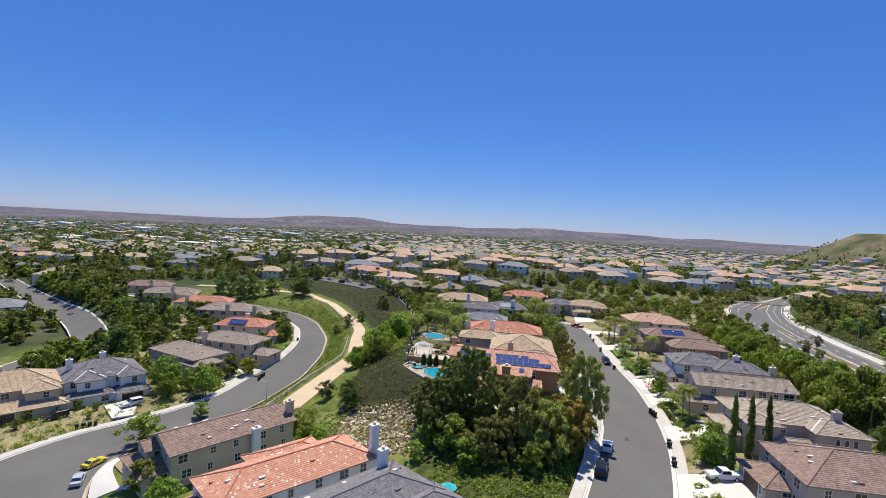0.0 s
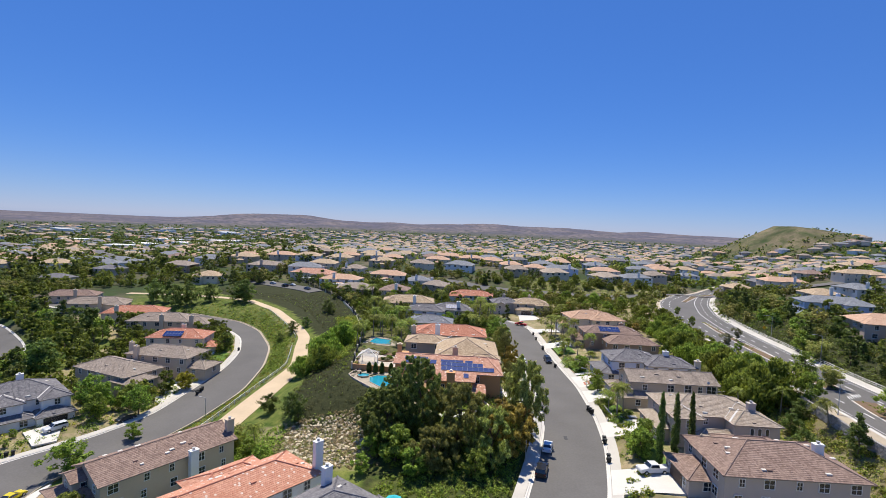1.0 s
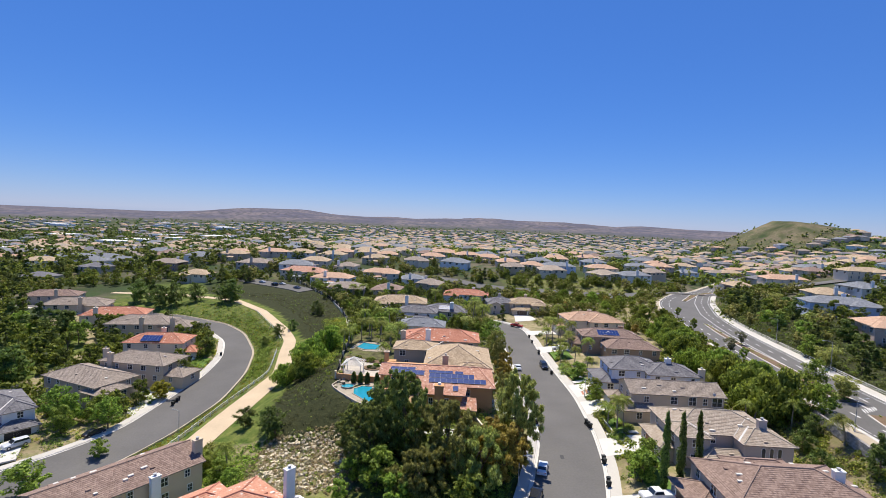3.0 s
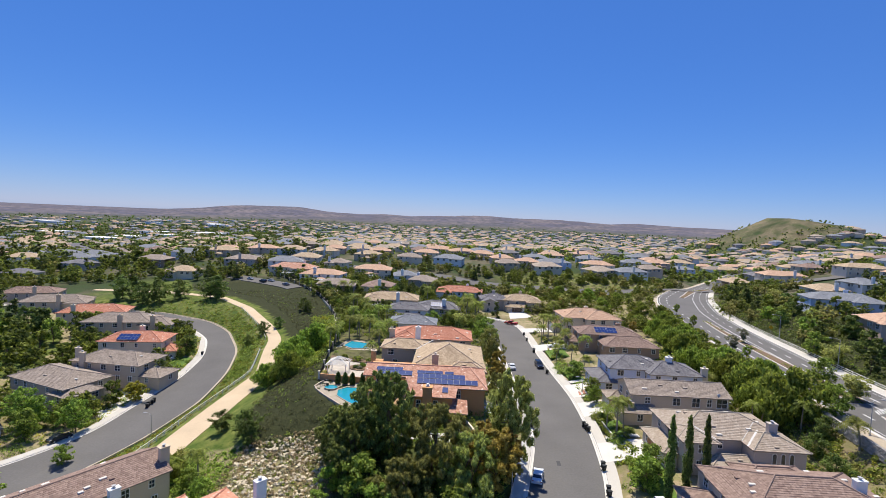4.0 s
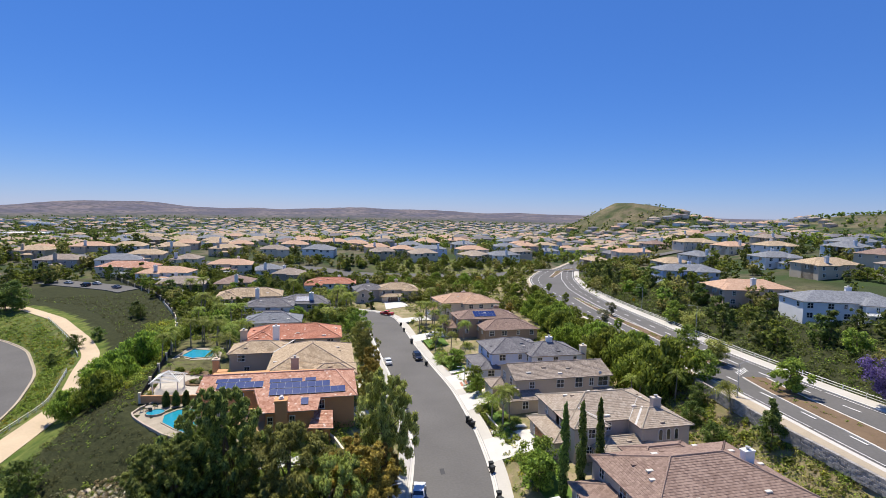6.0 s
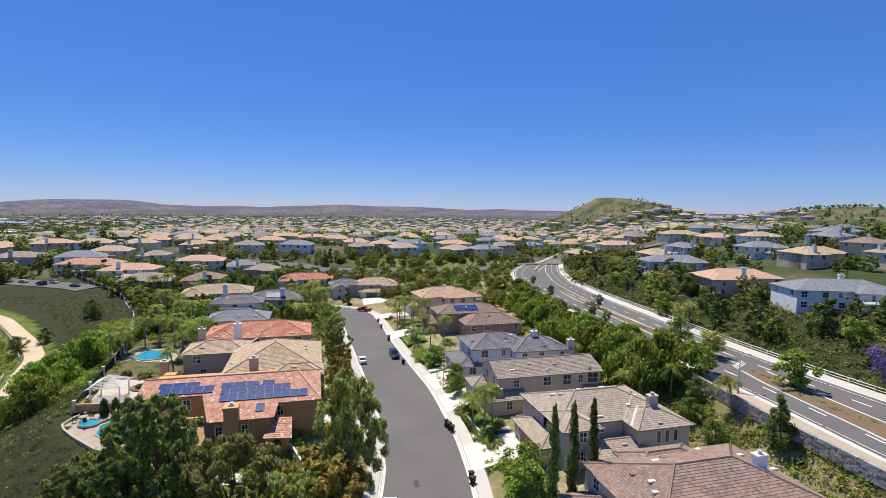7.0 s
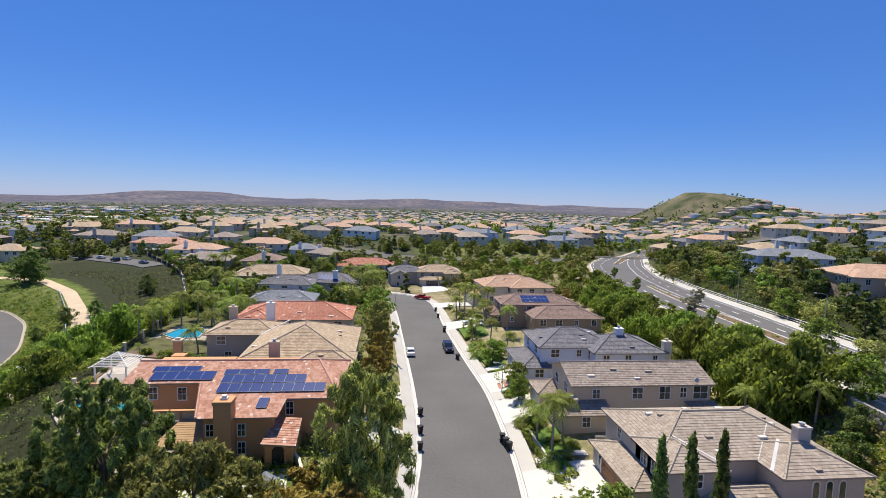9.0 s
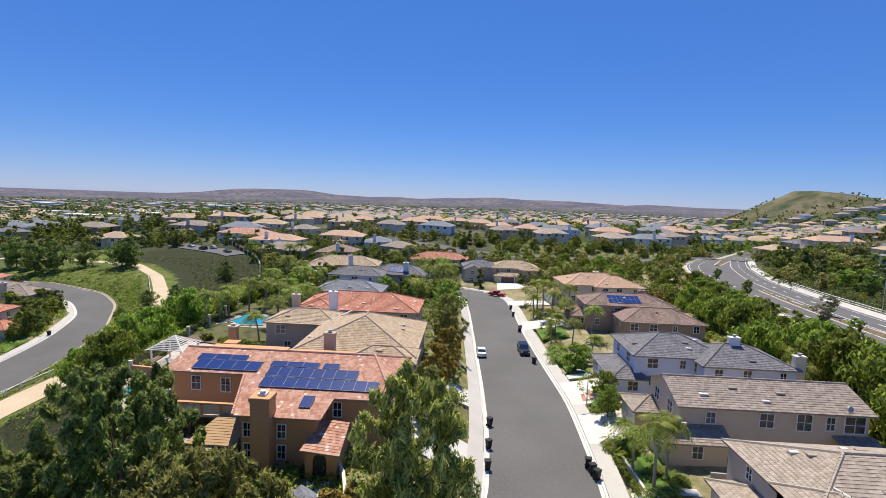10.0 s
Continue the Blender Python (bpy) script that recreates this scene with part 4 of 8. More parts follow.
house("white house with a grey tile roof", -18, 55.5, 55, -6.8, [(-12, 10, -5.5, 5.5, 5.4, "h"), (0, 11, -10, -3, 5.0, "h")], "white", "grey", [(7, 4.5, 8.8, "white")], seed=20, vents=8)
house("two-storey white house with a grey tile roof", -109.6, 107.9, 53, -14, [(-9, 9, -4.5, 9.5, 6.4, "h", 0.45), (-6.5, -0.5, -6.5, 2, 6.4, "h", 0.45), (3, 9, -7, 2, 6.4, "h", 0.45), (1.5, 9.2, -10, -4, 2.9, "h"), (-9, 1.5, -8.5, -4, 2.9, "h")],
      "white", "grey", [(-7, 3, 10.2, "white"), (1, 6, 10.4, "white")], garage=(5.2, -10.05, 0, 4.9, DARK), seed=21, vents=5)
house("two-storey tan house with a tan tile roof", -120.6, 93.4, 53, -14, [(-9, 9, -5, 9, 6.3, "h", 0.45), (1.5, 8, -8, 0, 6.2, "h", 0.45), (-9, 9.3, -10.5, -4, 2.9, "h")], "tan", "tan", [(-3, 4, 10.2)], garage=(-3, -10.55, 0, 4.9, GARAGE_B), seed=22, vents=4)
# end of the street
house("two-storey tan house with a tan tile roof and brown garage doors", 39, 252, 0, -4.7, [(-9, 9, -6, 6, 5.6, "h"), (2, 9, -9, -3, 5.4, "h"), (-8, 3, -9.5, -5, 2.9, "h")], "tan", "tan", [(0, 3, 9.0)], garage=(-3, -9.55, 0, 5, GARAGE_B), seed=23)
house("two-storey grey house with a dark grey tile roof", 25.5, 252, 5, -4.8, [(-7, 7, -5, 6, 5.5, "h"), (-7, 0, -9, -3, 5.0, "gy")], "grey", "grey", [(0, 3, 9.0)], seed=24)
house("white house with a red tile roof", 8, 272, -4, -4.5, [(-12, 12, -6, 6, 5.5, "h"), (-12, -4, -9, -2, 5.2, "h")], "white", "red", [(4, 2, 8.6)], seed=25)
house("tan house with a tan tile roof", -23.5, 227, 4, -2.4, [(-12, 12, -6.5, 6.5, 5.4, "h"), (-12, -3, -9, 0, 5.2, "h")], "tan", "tan", [(3, -6.8, 8.6, "white")], seed=26)
house("grey house with a white trimmed patio roof", -13, 202, -3, -1.5, [(-8, 8, -5, 5, 5.0, "h"), (-7, 6, -8.5, -4.5, 3.0, "h")], "white", "grey", [], seed=27)
house("dark grey roofed house with solar panels", -1.5, 209, -6, -1.8, [(-9, 9, -6, 6, 5.0, "h")], "grey", "grey", [(3, -4, 8.6, "white")], seed=28)
house("low grey roofed house", -9, 176, 0, -0.6, [(-8, 8, -5, 5, 4.2, "h")], "white", "slate", [], seed=29)

# the hillside rows further off, each with its own turn and colours
MID = [(-101, 348, 20, "cream", "tan", 4), (-74, 332, 14, "cream", "taupe", -6), (-96, 307, 27, "cream", "pink", -4), (-72, 289, 23, "white", "peach", -8), (-56, 255, 19, "taupe", "taupe", 6), (-35, 262, 15, "tan", "brown", -4),
       (-48, 319, 23, "cream", "peach", 4), (-26, 307, 14, "white", "slate", 8), (-14, 294, 15, "taupe", "taupe", -10), (-137, 330, 21, "grey", "taupe", -8), (-12, 474, 27, "cream", "peach", 0), (10, 454, 23, "tan", "peach", 4),
       (28, 436, 20, "cream", "peach", -3), (42, 396, 18, "tan", "peach", 5), (59, 376, 17, "cream", "peach", 0), (79, 376, 25, "blue", "slate", 0), (111, 375, 22, "cream", "peach", 8), (128, 352, 22, "white", "slate", 6),
       (-62, 536, 27, "white", "slate", 0), (-79, 434, 18, "white", "tan", 5), (-119, 493, 22, "cream", "tan", -5), (-135, 462, 20, "brown", "taupe", 6), (-160, 459, 18, "grey", "slate", 0), (223, 336, 27, "cream", "peach", -8),
       (169, 215, 27, "blue", "slate", -12), (151, 163, 25, "pink", "peach", -12), (154, 132, 27, "white", "slate", -20), (281, 391, 27, "white", "slate", 6), (264, 323, 27, "cream", "tan", 0), (216, 264, 16, "white", "slate", 10),
       (224, 220, 20, "white", "slate", -6), (212, 184, 22, "tan", "tan", -8), (226, 163, 16, "cream", "taupe", -6), (301, 241, 27, "white", "slate", 0), (267, 261, 22, "white", "tan", 4), (261, 287, 21, "cream", "peach", 4),
       (72, 420, 19, "white", "slate", 0), (-100, 392, 20, "cream", "tan", -6), (-30, 372, 18, "cream", "taupe", 8), (-62, 378, 18, "tan", "tan", -6), (150, 405, 22, "white", "slate", 4), (120, 430, 20, "white", "slate", 0),
       (175, 425, 18, "pink", "peach", 8), (205, 440, 18, "blue", "slate", 0), (92, 455, 22, "cream", "peach", -4), (-172, 372, 20, "tan", "tan", -10), (-205, 340, 20, "brown", "taupe", 0), (-150, 395, 22, "tan", "peach", 0),
       (-20, 420, 20, "cream", "peach", 4), (318, 398, 20, "pink", "tan", -6), (345, 360, 20, "white", "slate", 6), (272, 222, 20, "white", "slate", 0), (250, 190, 17, "tan", "brown", 10), (188, 250, 16, "cream", "tan", -6),
       (258, 360, 18, "tan", "brown", 12), (60, 500, 20, "white", "tan", 0), (-55, 480, 20, "cream", "tan", 6), (130, 490, 20, "pink", "peach", -5), (180, 480, 20, "white", "slate", 5), (305, 300, 20, "tan", "taupe", -5)]
PLOTS = [(58, 95), (56, 73), (56, 115), (57, 132), (58, 173), (58, 203), (0, 130), (-2, 152), (0, 110), (-99, 130), (-91, 143), (-98, 161), (-116, 184), (-143, 201), (-176, 220), (-205, 240), (-52, 75), (-32, 62), (-18, 55),
         (0, 109), (-20, 112), (-20, 125), (-24, 152), (-21, 147), (-26, 157), (-23, 142), (-20, 137), (-27, 146), (-109.6, 107.9), (-120.6, 93.4), (39, 252), (25.5, 252), (8, 272), (-23.5, 227), (-13, 202), (-1.5, 209), (-9, 176)]
WORDS = dict(cream="cream", tan="tan", grey="grey", white="white", blue="pale blue", pink="pink stucco", brown="brown", taupe="taupe", orange="orange")
# rows west of the valley street
WEST_ROWS = []
rnd = random.Random(77)
for row in range(4):
    for k in range(8):
        x, y = -196 - 25 * row - 17 * k + rnd.uniform(-3, 3), 112 + 26 * k - 8 * row + rnd.uniform(-3, 3)
        if y < 300 and road_gap(x, y)[0] > 13 and all((x - a) ** 2 + (y - b) ** 2 > 400 for a, b in PLOTS):
            WEST_ROWS.append((x, y, 35 + rnd.uniform(-12, 12)))
            PLOTS.append((x, y))
for k, (hx, hy, hw, wall, roof, yaw) in enumerate(MID):
    d = 6.2
    rnd = random.Random(k)
    wings = [(-hw / 2, hw / 2, -d, d, 5.4, "h"), ((-hw / 2, -1, -d - 2.5, 0, 5.2, "h") if k % 2 else (1, hw / 2, -d - 2.5, 0, 5.2, "h"))]
    if k % 3 == 0:
        wings.append((-4, 4, -d - 4.0, -d - 0.5, 2.9, "h"))
    house(f"two-storey {WORDS[wall]} house with a {roof} tile roof", hx, hy, yaw, ground_z(hx, hy), wings, wall, roof, [(rnd.uniform(-6, 6), -d - 0.2 if k % 2 else 2, 8.8, "white" if k % 3 else wall)], seed=40 + k, vents=1, detail=1, group="houses on the hill")
    PLOTS.append((hx, hy))


# ---------------------------------------------------------------- plants
def leaf_cloud(centres, radii, per, size, rng, droop=0.0, flat=0.7, narrow=0.55):
    """Small bent leaf sprays round the given clump centres, denser towards each clump's rim."""
    c = np.repeat(np.asarray(centres, float), per, 0)
    r = np.repeat(np.asarray(radii, float), per)
    n = len(c)
    d = rng.normal(size=(n, 3))
    d /= np.linalg.norm(d, axis=1, keepdims=True)
    p = c + d * (r * rng.uniform(0.45, 1.05, n))[:, None] * (1, 1, flat)
    up = d + rng.normal(scale=0.5, size=(n, 3)) + (0, 0, 0.5)
    a = np.cross(up, rng.normal(size=(n, 3)))
    a /= np.linalg.norm(a, axis=1, keepdims=True) + 1e-9
    a[:, 2] -= droop
    b = np.cross(up, a)
    b /= np.linalg.norm(b, axis=1, keepdims=True) + 1e-9
    s = (size * rng.uniform(0.55, 1.3, n))[:, None]
    a, b = a * s, b * s * narrow
    v = np.stack([p - a, p + b - a * 0.1, p + a, p - b - a * 0.1], 1).reshape(-1, 3)
    f = np.arange(4 * n).reshape(-1, 4)
    return v, f


def cloud_mesh(name, v, f, mat):
    me = bpy.data.meshes.new(name)
    me.from_pydata(v.tolist(), [], f.tolist())
    me.materials.append(mat)
    return me


def trunk_mesh(h, r, limbs, rng, mat, lean=0.06):
    """A tapered, bent trunk with limbs that rise to the clumps."""
    bm = bmesh.new()
    pts = [Vector((0, 0, -0.4))]
    for i in range(1, 5):
        pts.append(Vector((rng.normal() * lean * h * 0.4, rng.normal() * lean * h * 0.4, h * i / 4)))
    for i in range(4):
        rod(bm, pts[i], pts[i + 1], r * (1 - 0.17 * i), r * (1 - 0.17 * (i + 1)), 7)
    for q in limbs:
        k = pts[rng.integers(2, 5)]
        rod(bm, k, k.lerp(Vector(q), 0.9), r * 0.38, r * 0.1, 5)
    me = bpy.data.meshes.new("trunk")
    bm.to_mesh(me)
    bm.free()
    me.materials.append(mat)
    return me


def tree_shape(seed, height, spread_, low, clumps, per, size, leaf, shape="round", droop=0.0, bark=None, clump=1.0, narrow=0.55):
    """Trunk and crown meshes. shape: round, tall, cone or vase."""
    rng = np.random.default_rng(seed)
    c, r = [], []
    while len(c) < clumps:
        u = rng.uniform(0, 1)
        z = low + (height - low) * u
        prof = dict(round=math.sin(math.pi * min(0.97, 0.12 + 0.84 * u)) ** 0.6, tall=math.sin(math.pi * min(0.95, 0.1 + 0.8 * u)) ** 0.8, cone=(1 - u) ** 0.75 * 0.95 + 0.08, vase=0.35 + 0.75 * u - 0.55 * max(0, u - 0.75) * 3)[shape]
        th, q = rng.uniform(0, 2 * math.pi), math.sqrt(rng.uniform(0.12, 1)) * spread_ * max(prof, 0.1)
        wob = 1 + 0.28 * math.sin(3 * th + seed) + 0.16 * math.sin(5 * th + 2 * u * 6)
        c.append((q * wob * math.cos(th), q * wob * math.sin(th), z + rng.normal() * 0.2))
        r.append(clump * spread_ * rng.uniform(0.20, 0.36) * (0.65 + 0.5 * max(prof, 0.1)))
    v, f = leaf_cloud(c, r, per, size, rng, droop, 0.7 if clump == 1.0 else 1.25, narrow)
    limbs = [c[i] for i in rng.choice(len(c), min(9, len(c)), replace=False)]
    return trunk_mesh(height * 0.62, max(0.12, height * 0.022), limbs, rng, bark or BARK), cloud_mesh("crown", v, f, LEAF[leaf])


def palm_shape(seed, height, fronds=24, length=2.7, leaf="palm", thick=0.16):
    """A slim ringed trunk and arching feather fronds, each a rib with many leaflets."""
    rng = np.random.default_rng(seed)
    bm = bmesh.new()
    bend = rng.normal(size=2) * 0.25
    pts = [Vector((bend[0] * (i / 8) ** 2, bend[1] * (i / 8) ** 2, -0.3 + (height + 0.3) * i / 8)) for i in range(9)]
    for i in range(8):
        rod(bm, pts[i], pts[i + 1], thick * (1.15 - 0.05 * i), thick * (1.02 - 0.05 * i), 8)
    rod(bm, pts[8], pts[8] + Vector((0, 0, 0.7)), thick * 0.9, thick * 0.5, 8)
    tm = bpy.data.meshes.new("trunk")
    bm.to_mesh(tm)
    bm.free()
    tm.materials.append(PALMBARK)
    vs, fs = [], []
    top = np.array(pts[8]) + (0, 0, 0.5)
    for k in range(fronds):
        th = 2 * math.pi * k / fronds * 2.4 + rng.uniform(-0.2, 0.2)
        el = rng.uniform(-0.15, 1.15)
        out = np.array((math.cos(th), math.sin(th), 0))
        side = np.array((-out[1], out[0], 0))
        ln = length * rng.uniform(0.8, 1.1)
        prev = None
        n = 12
        for i in range(n + 1):
            s = i / n
            p = top + out * ln * s * math.cos(el * (1 - 0.3 * s)) + np.array((0, 0, ln * (math.sin(el) * s - 0.75 * s * s)))
            if prev is not None:
                w = 0.7 * ln / 2.6 * math.sin(math.pi * min(0.96, 0.12 + 0.86 * s)) ** 0.7
                d = p - prev
                for sg in (-1, 1):
                    tip = prev + side * sg * w + d * 0.9 - np.array((0, 0, 0.45 * w))
                    b = len(vs)
                    vs += [prev, prev + d * 0.7, tip + d * 0.25, tip]
                    fs.append((b, b + 1, b + 2, b + 3))
            prev = p
    return tm, cloud_mesh("crown", np.array(vs), np.array(fs), LEAF[leaf])


def cypress_shape(seed, h):
    rng = np.random.default_rng(seed)
    c, r = [], []
    for i in range(60):
        u = (i + rng.uniform(0, 1)) / 60
        rad = 0.62 * (math.sin(math.pi * min(0.98, 0.22 + 0.78 * u)) ** 0.7)
        th = rng.uniform(0, 6.28)
        c.append((rad * 0.5 * math.cos(th), rad * 0.5 * math.sin(th), 0.25 + (h - 0.3) * u))
        r.append(0.18 + rad * 0.45)
    v, f = leaf_cloud(c, r, 70, 0.13, rng, -0.6, 1.3)
    return trunk_mesh(h * 0.5, 0.13, [], rng, BARK, 0.0), cloud_mesh("crown", v, f, LEAF["dark"])


def plant(name, shapes, x, y, label, category, scale=1.0, group="", z=None, turn=None):
    """One tree or shrub out of shared meshes."""
    s = (scale,) * 3 if isinstance(scale, (int, float)) else scale
    m = Matrix.LocRotScale((x, y, (ground_z(x, y) if z is None else z) - 0.05), Euler((0, 0, turn if turn is not None else (x * 12.9 + y * 7.3) % 6.28)), s)
    ob = thing(name, m, label, category, group)
    if shapes[0] is not None:
        put_mesh("trunk", shapes[0], ob)
    put_mesh("crown", shapes[1], ob)
    return ob


def shrub_shape(seed, r, h, leaf, clumps=22, per=60, size=0.16):
    rng = np.random.default_rng(seed)
    c = [(rng.normal() * r * 0.42, rng.normal() * r * 0.42, h * rng.uniform(0.2, 0.75)) for _ in range(clumps)]
    v, f = leaf_cloud(c, [r * rng.uniform(0.25, 0.45) for _ in c], per, size, rng, 0, 0.8)
    v[:, 2] = np.maximum(v[:, 2], 0.02)
    bm = bmesh.new()
    for q in c[:6]:
        rod(bm, (0, 0, -0.2), q, 0.05, 0.02, 5)
    me = bpy.data.meshes.new("stems")
    bm.to_mesh(me)
    bm.free()
    me.materials.append(BARK)
    return me, cloud_mesh("crown", v, f, LEAF[leaf])


BIG = [tree_shape(1, 12, 3.9, 1.0, 150, 150, 0.25, "olive", "tall", -0.8, None, 0.40, 0.24), tree_shape(2, 11, 4.3, 0.8, 160, 150, 0.25, "pine", "cone", -0.7, None, 0.40, 0.24), tree_shape(3, 9, 2.9, 1.2, 100, 130, 0.22, "rust", "tall", -0.5, None, 0.42, 0.3)]
ROUND = [tree_shape(11, 8, 3.6, 1.7, 55, 64, 0.28, "green", "round"), tree_shape(12, 7, 3.2, 1.5, 50, 64, 0.28, "bright", "round"), tree_shape(13, 9, 3.4, 1.8, 55, 64, 0.28, "green", "tall"), tree_shape(14, 8, 4.2, 2.0, 55, 64, 0.3, "olive", "vase")]
DARKT = [tree_shape(21, 9, 4.0, 1.2, 55, 64, 0.3, "dark", "round"), tree_shape(22, 11, 3.6, 1.2, 55, 64, 0.3, "dark", "cone")]
SLIM = [tree_shape(31, 6, 1.7, 1.6, 34, 80, 0.2, "green", "tall"), tree_shape(32, 6.5, 2.4, 2.0, 40, 80, 0.2, "grey", "vase")]
WILLOW = [tree_shape(41, 8, 4.6, 0.6, 80, 80, 0.3, "bright", "round", 0.9)]
JACARANDA = [tree_shape(51, 9, 4.4, 2.2, 80, 110, 0.2, "violet", "vase")]
YELLOW = [tree_shape(55, 4.6, 2.4, 1.0, 40, 90, 0.2, "yellow", "round")]
PALMS = [palm_shape(61, 5.2), palm_shape(62, 6.6), palm_shape(63, 4.2)]
CYP = [cypress_shape(71, 8.4), cypress_shape(72, 2.8)]
SHRUB = [shrub_shape(81, 1.3, 1.5, "green"), shrub_shape(82, 1.6, 1.3, "bright"), shrub_shape(83, 1.2, 1.2, "dark"), shrub_shape(84, 1.5, 1.1, "grey"), shrub_shape(85, 1.3, 1.4, "yellow"), shrub_shape(86, 1.6, 1.6, "olive")]

CYCAD = [palm_shape(66, 0.35, 22, 1.7, "palm", 0.2), palm_shape(67, 0.5, 24, 2.1, "green", 0.22)]
T_BIG = "tall shaggy evergreen tree with feathery grey-green foliage"
BROAD = tree_shape(4, 12, 5.6, 0.8, 280, 130, 0.25, "sage", "round", -0.8, None, 0.28, 0.3)
BROAD_DARK = tree_shape(5, 14.5, 5.4, 0.6, 280, 130, 0.25, "pine", "tall", -0.7, None, 0.28, 0.3)
for x, y, t, s in ((16.2, 90, BIG[0], (1.2, 1.2, 1.34)), (3.0, 83.5, BROAD, (1.15, 1.15, 1.0)), (-5.8, 88.3, BROAD_DARK, (1.05, 1.05, 1.08)), (-11.5, 86.5, BROAD_DARK, (1.0, 1.0, 0.78)), (-9.8, 93.5, BROAD_DARK, (0.9, 0.9, 0.74)), (-14.8, 90, BROAD_DARK, (0.85, 0.85, 0.62)),
                   (9.0, 79.5, BROAD, (0.9, 0.9, 0.82)), (13, 81, BIG[2], (1.5, 1.5, 1.1)), (11.2, 86.8, BIG[2], (1.1, 1.1, 0.85)), (15, 85, BIG[2], (1.0, 1.0, 0.9)), (-1.5, 77.5, BROAD, (0.8, 0.8, 0.62))):
    plant("tree", t, x, y, "dark broad evergreen tree on the slope" if t is BROAD_DARK else "tall tree with rust-tinged foliage" if t is BIG[2] else T_BIG, "tree", s, "trees below the orange house")
for x, y, k, s in ((-9.0, 80, 1, 1.0), (-14, 82.5, 1, 0.65), (-5, 75, 1, 0.75), (6, 74, 1, 0.7), (-15, 77, 1, 0.5)):
    plant("tree", ROUND[k], x, y, "bright yellow-green bushy tree below the evergreens", "tree", s, "trees below the orange house")
for x, y, k, s in ((16.3, 122, 2, 0.8), (17.2, 131, 2, 0.85), (16.8, 142, 0, 0.72), (16, 150, 0, 0.75), (15.5, 112, 0, 0.6)):
    plant("tree", BIG[k], x, y, "tall street tree with olive and rust foliage", "tree", s, "street trees")
for x, y, k, s in ((16, 165, 2, 1.0), (14.5, 175, 0, 0.9), (15, 186, 3, 0.9), (12, 196, 1, 0.9), (5, 190, 0, 0.8), (-3, 189, 1, 0.8), (8, 182, 3, 0.8)):
    plant("tree", ROUND[k], x, y, "leafy green garden tree beside the street", "tree", s, "garden trees")
for x, y, k, s in ((39.6, 103.4, 1, 1.05), (41.6, 105.2, 1, 0.95), (38.9, 107.6, 2, 0.9), (47, 159, 1, 1.0), (42, 154, 0, 0.9), (42, 178, 1, 1.0), (45, 175, 0, 1.0), (44, 171, 2, 1.1), (38, 183, 0, 1.0), (76, 118, 0, 1.0), (79, 92, 2, 1.1), (10, 205, 1, 1.1), (12, 209, 1, 1.2), (7, 210, 0, 1.2), (-20, 186, 1, 1.0), (-28, 190, 0, 1.1), (-31, 178, 1, 1.0), (-24, 172, 2, 1.2), (-20, 164, 0, 0.9), (-27, 166, 1, 0.9), (-15, 168, 2, 1.0), (-33, 186, 0, 1.0), (-22, 180, 1, 1.1), (38.4, 158, 0, 0.8), (39.5, 166, 0, 0.9), (40, 163, 2, 1.0), (43.8, 146, 2, 0.9), (39.8, 112.2, 2, 0.7), (77, 104, 1, 0.9), (-45, 88, 2, 0.9), (-41, 91, 2, 1.0)):
    plant("palm_tree", PALMS[k], x, y, "slender feather palm with arching yellow-green fronds", "palm tree", s, "palm trees")
for x, y, k, s in ((13, 189, 1, 1.35), (10, 195, 1, 1.5), (15, 199, 1, 1.4), (4, 215, 1, 1.3), (12, 222, 1, 1.4), (-34, 198, 1, 1.2), (-37, 206, 0, 1.3), (-31, 202, 2, 1.4), (-16, 161, 0, 1.1), (41, 187, 1, 1.2), (44, 190, 0, 1.3), (47, 184, 1, 1.1), (40.5, 194, 0, 1.3), (-44, 238, 1, 1.3), (-50, 244, 0, 1.3), (-5, 262, 1, 1.3), (-8, 240, 1, 1.3), (50, 225, 1, 1.2), (70, 222, 0, 1.3), (66, 118, 0, 1.0), (69.5, 107.5, 1, 0.9), (72, 109, 2, 1.2), (70.5, 128, 0, 1.0)):
    plant("palm_tree", PALMS[k], x, y, "tall feather palm rising between the houses", "palm tree", s, "palm trees")
for x, y in ((40.4, 80.6), (43.2, 80.9), (46.1, 81.1)):
    plant("cypress_tree", CYP[0], x, y, "slim dark Italian cypress beside the grey house", "cypress", (1.15, 1.15, 1.62), "cypresses")
for x, y, k, s in ((37.8, 83, 1, 0.85), (39.2, 85.5, 0, 0.8), (41, 127, 0, 0.55), (40, 121, 2, 0.5), (39.6, 140.5, 0, 0.6), (41.5, 143, 1, 0.5)):
    plant("tree", ROUND[k], x, y, "dense green front-yard tree", "tree", s, "front-yard trees")
for x, y, s in ((77, 117, 1.0), (78.5, 109, 1.05), (74.5, 112, 0.85), (80.5, 122, 0.85), (78.5, 131, 0.95), (81, 140, 0.8), (80, 160, 0.9), (84, 168, 0.85), (81, 172, 0.9), (87, 178, 0.8), (84, 186, 0.8), (90, 196, 0.8), (77, 150, 0.75), (92, 207, 0.8), (86, 199, 0.8), (96, 220, 0.75)):
    plant("tree", WILLOW[0], x, y, "wide bright-green pepper tree with drooping foliage", "tree", s * (1.22 if y < 165 else 1.05), "pepper trees")
for x, y, k, s in ((76.5, 81.3, 1, 0.7), (72, 88, 0, 0.55), (74, 96, 0, 0.5), (78, 99, 0, 0.5)):
    plant("tree", DARKT[k], x, y, "dark evergreen tree behind the back yard", "tree", s, "back-yard trees")
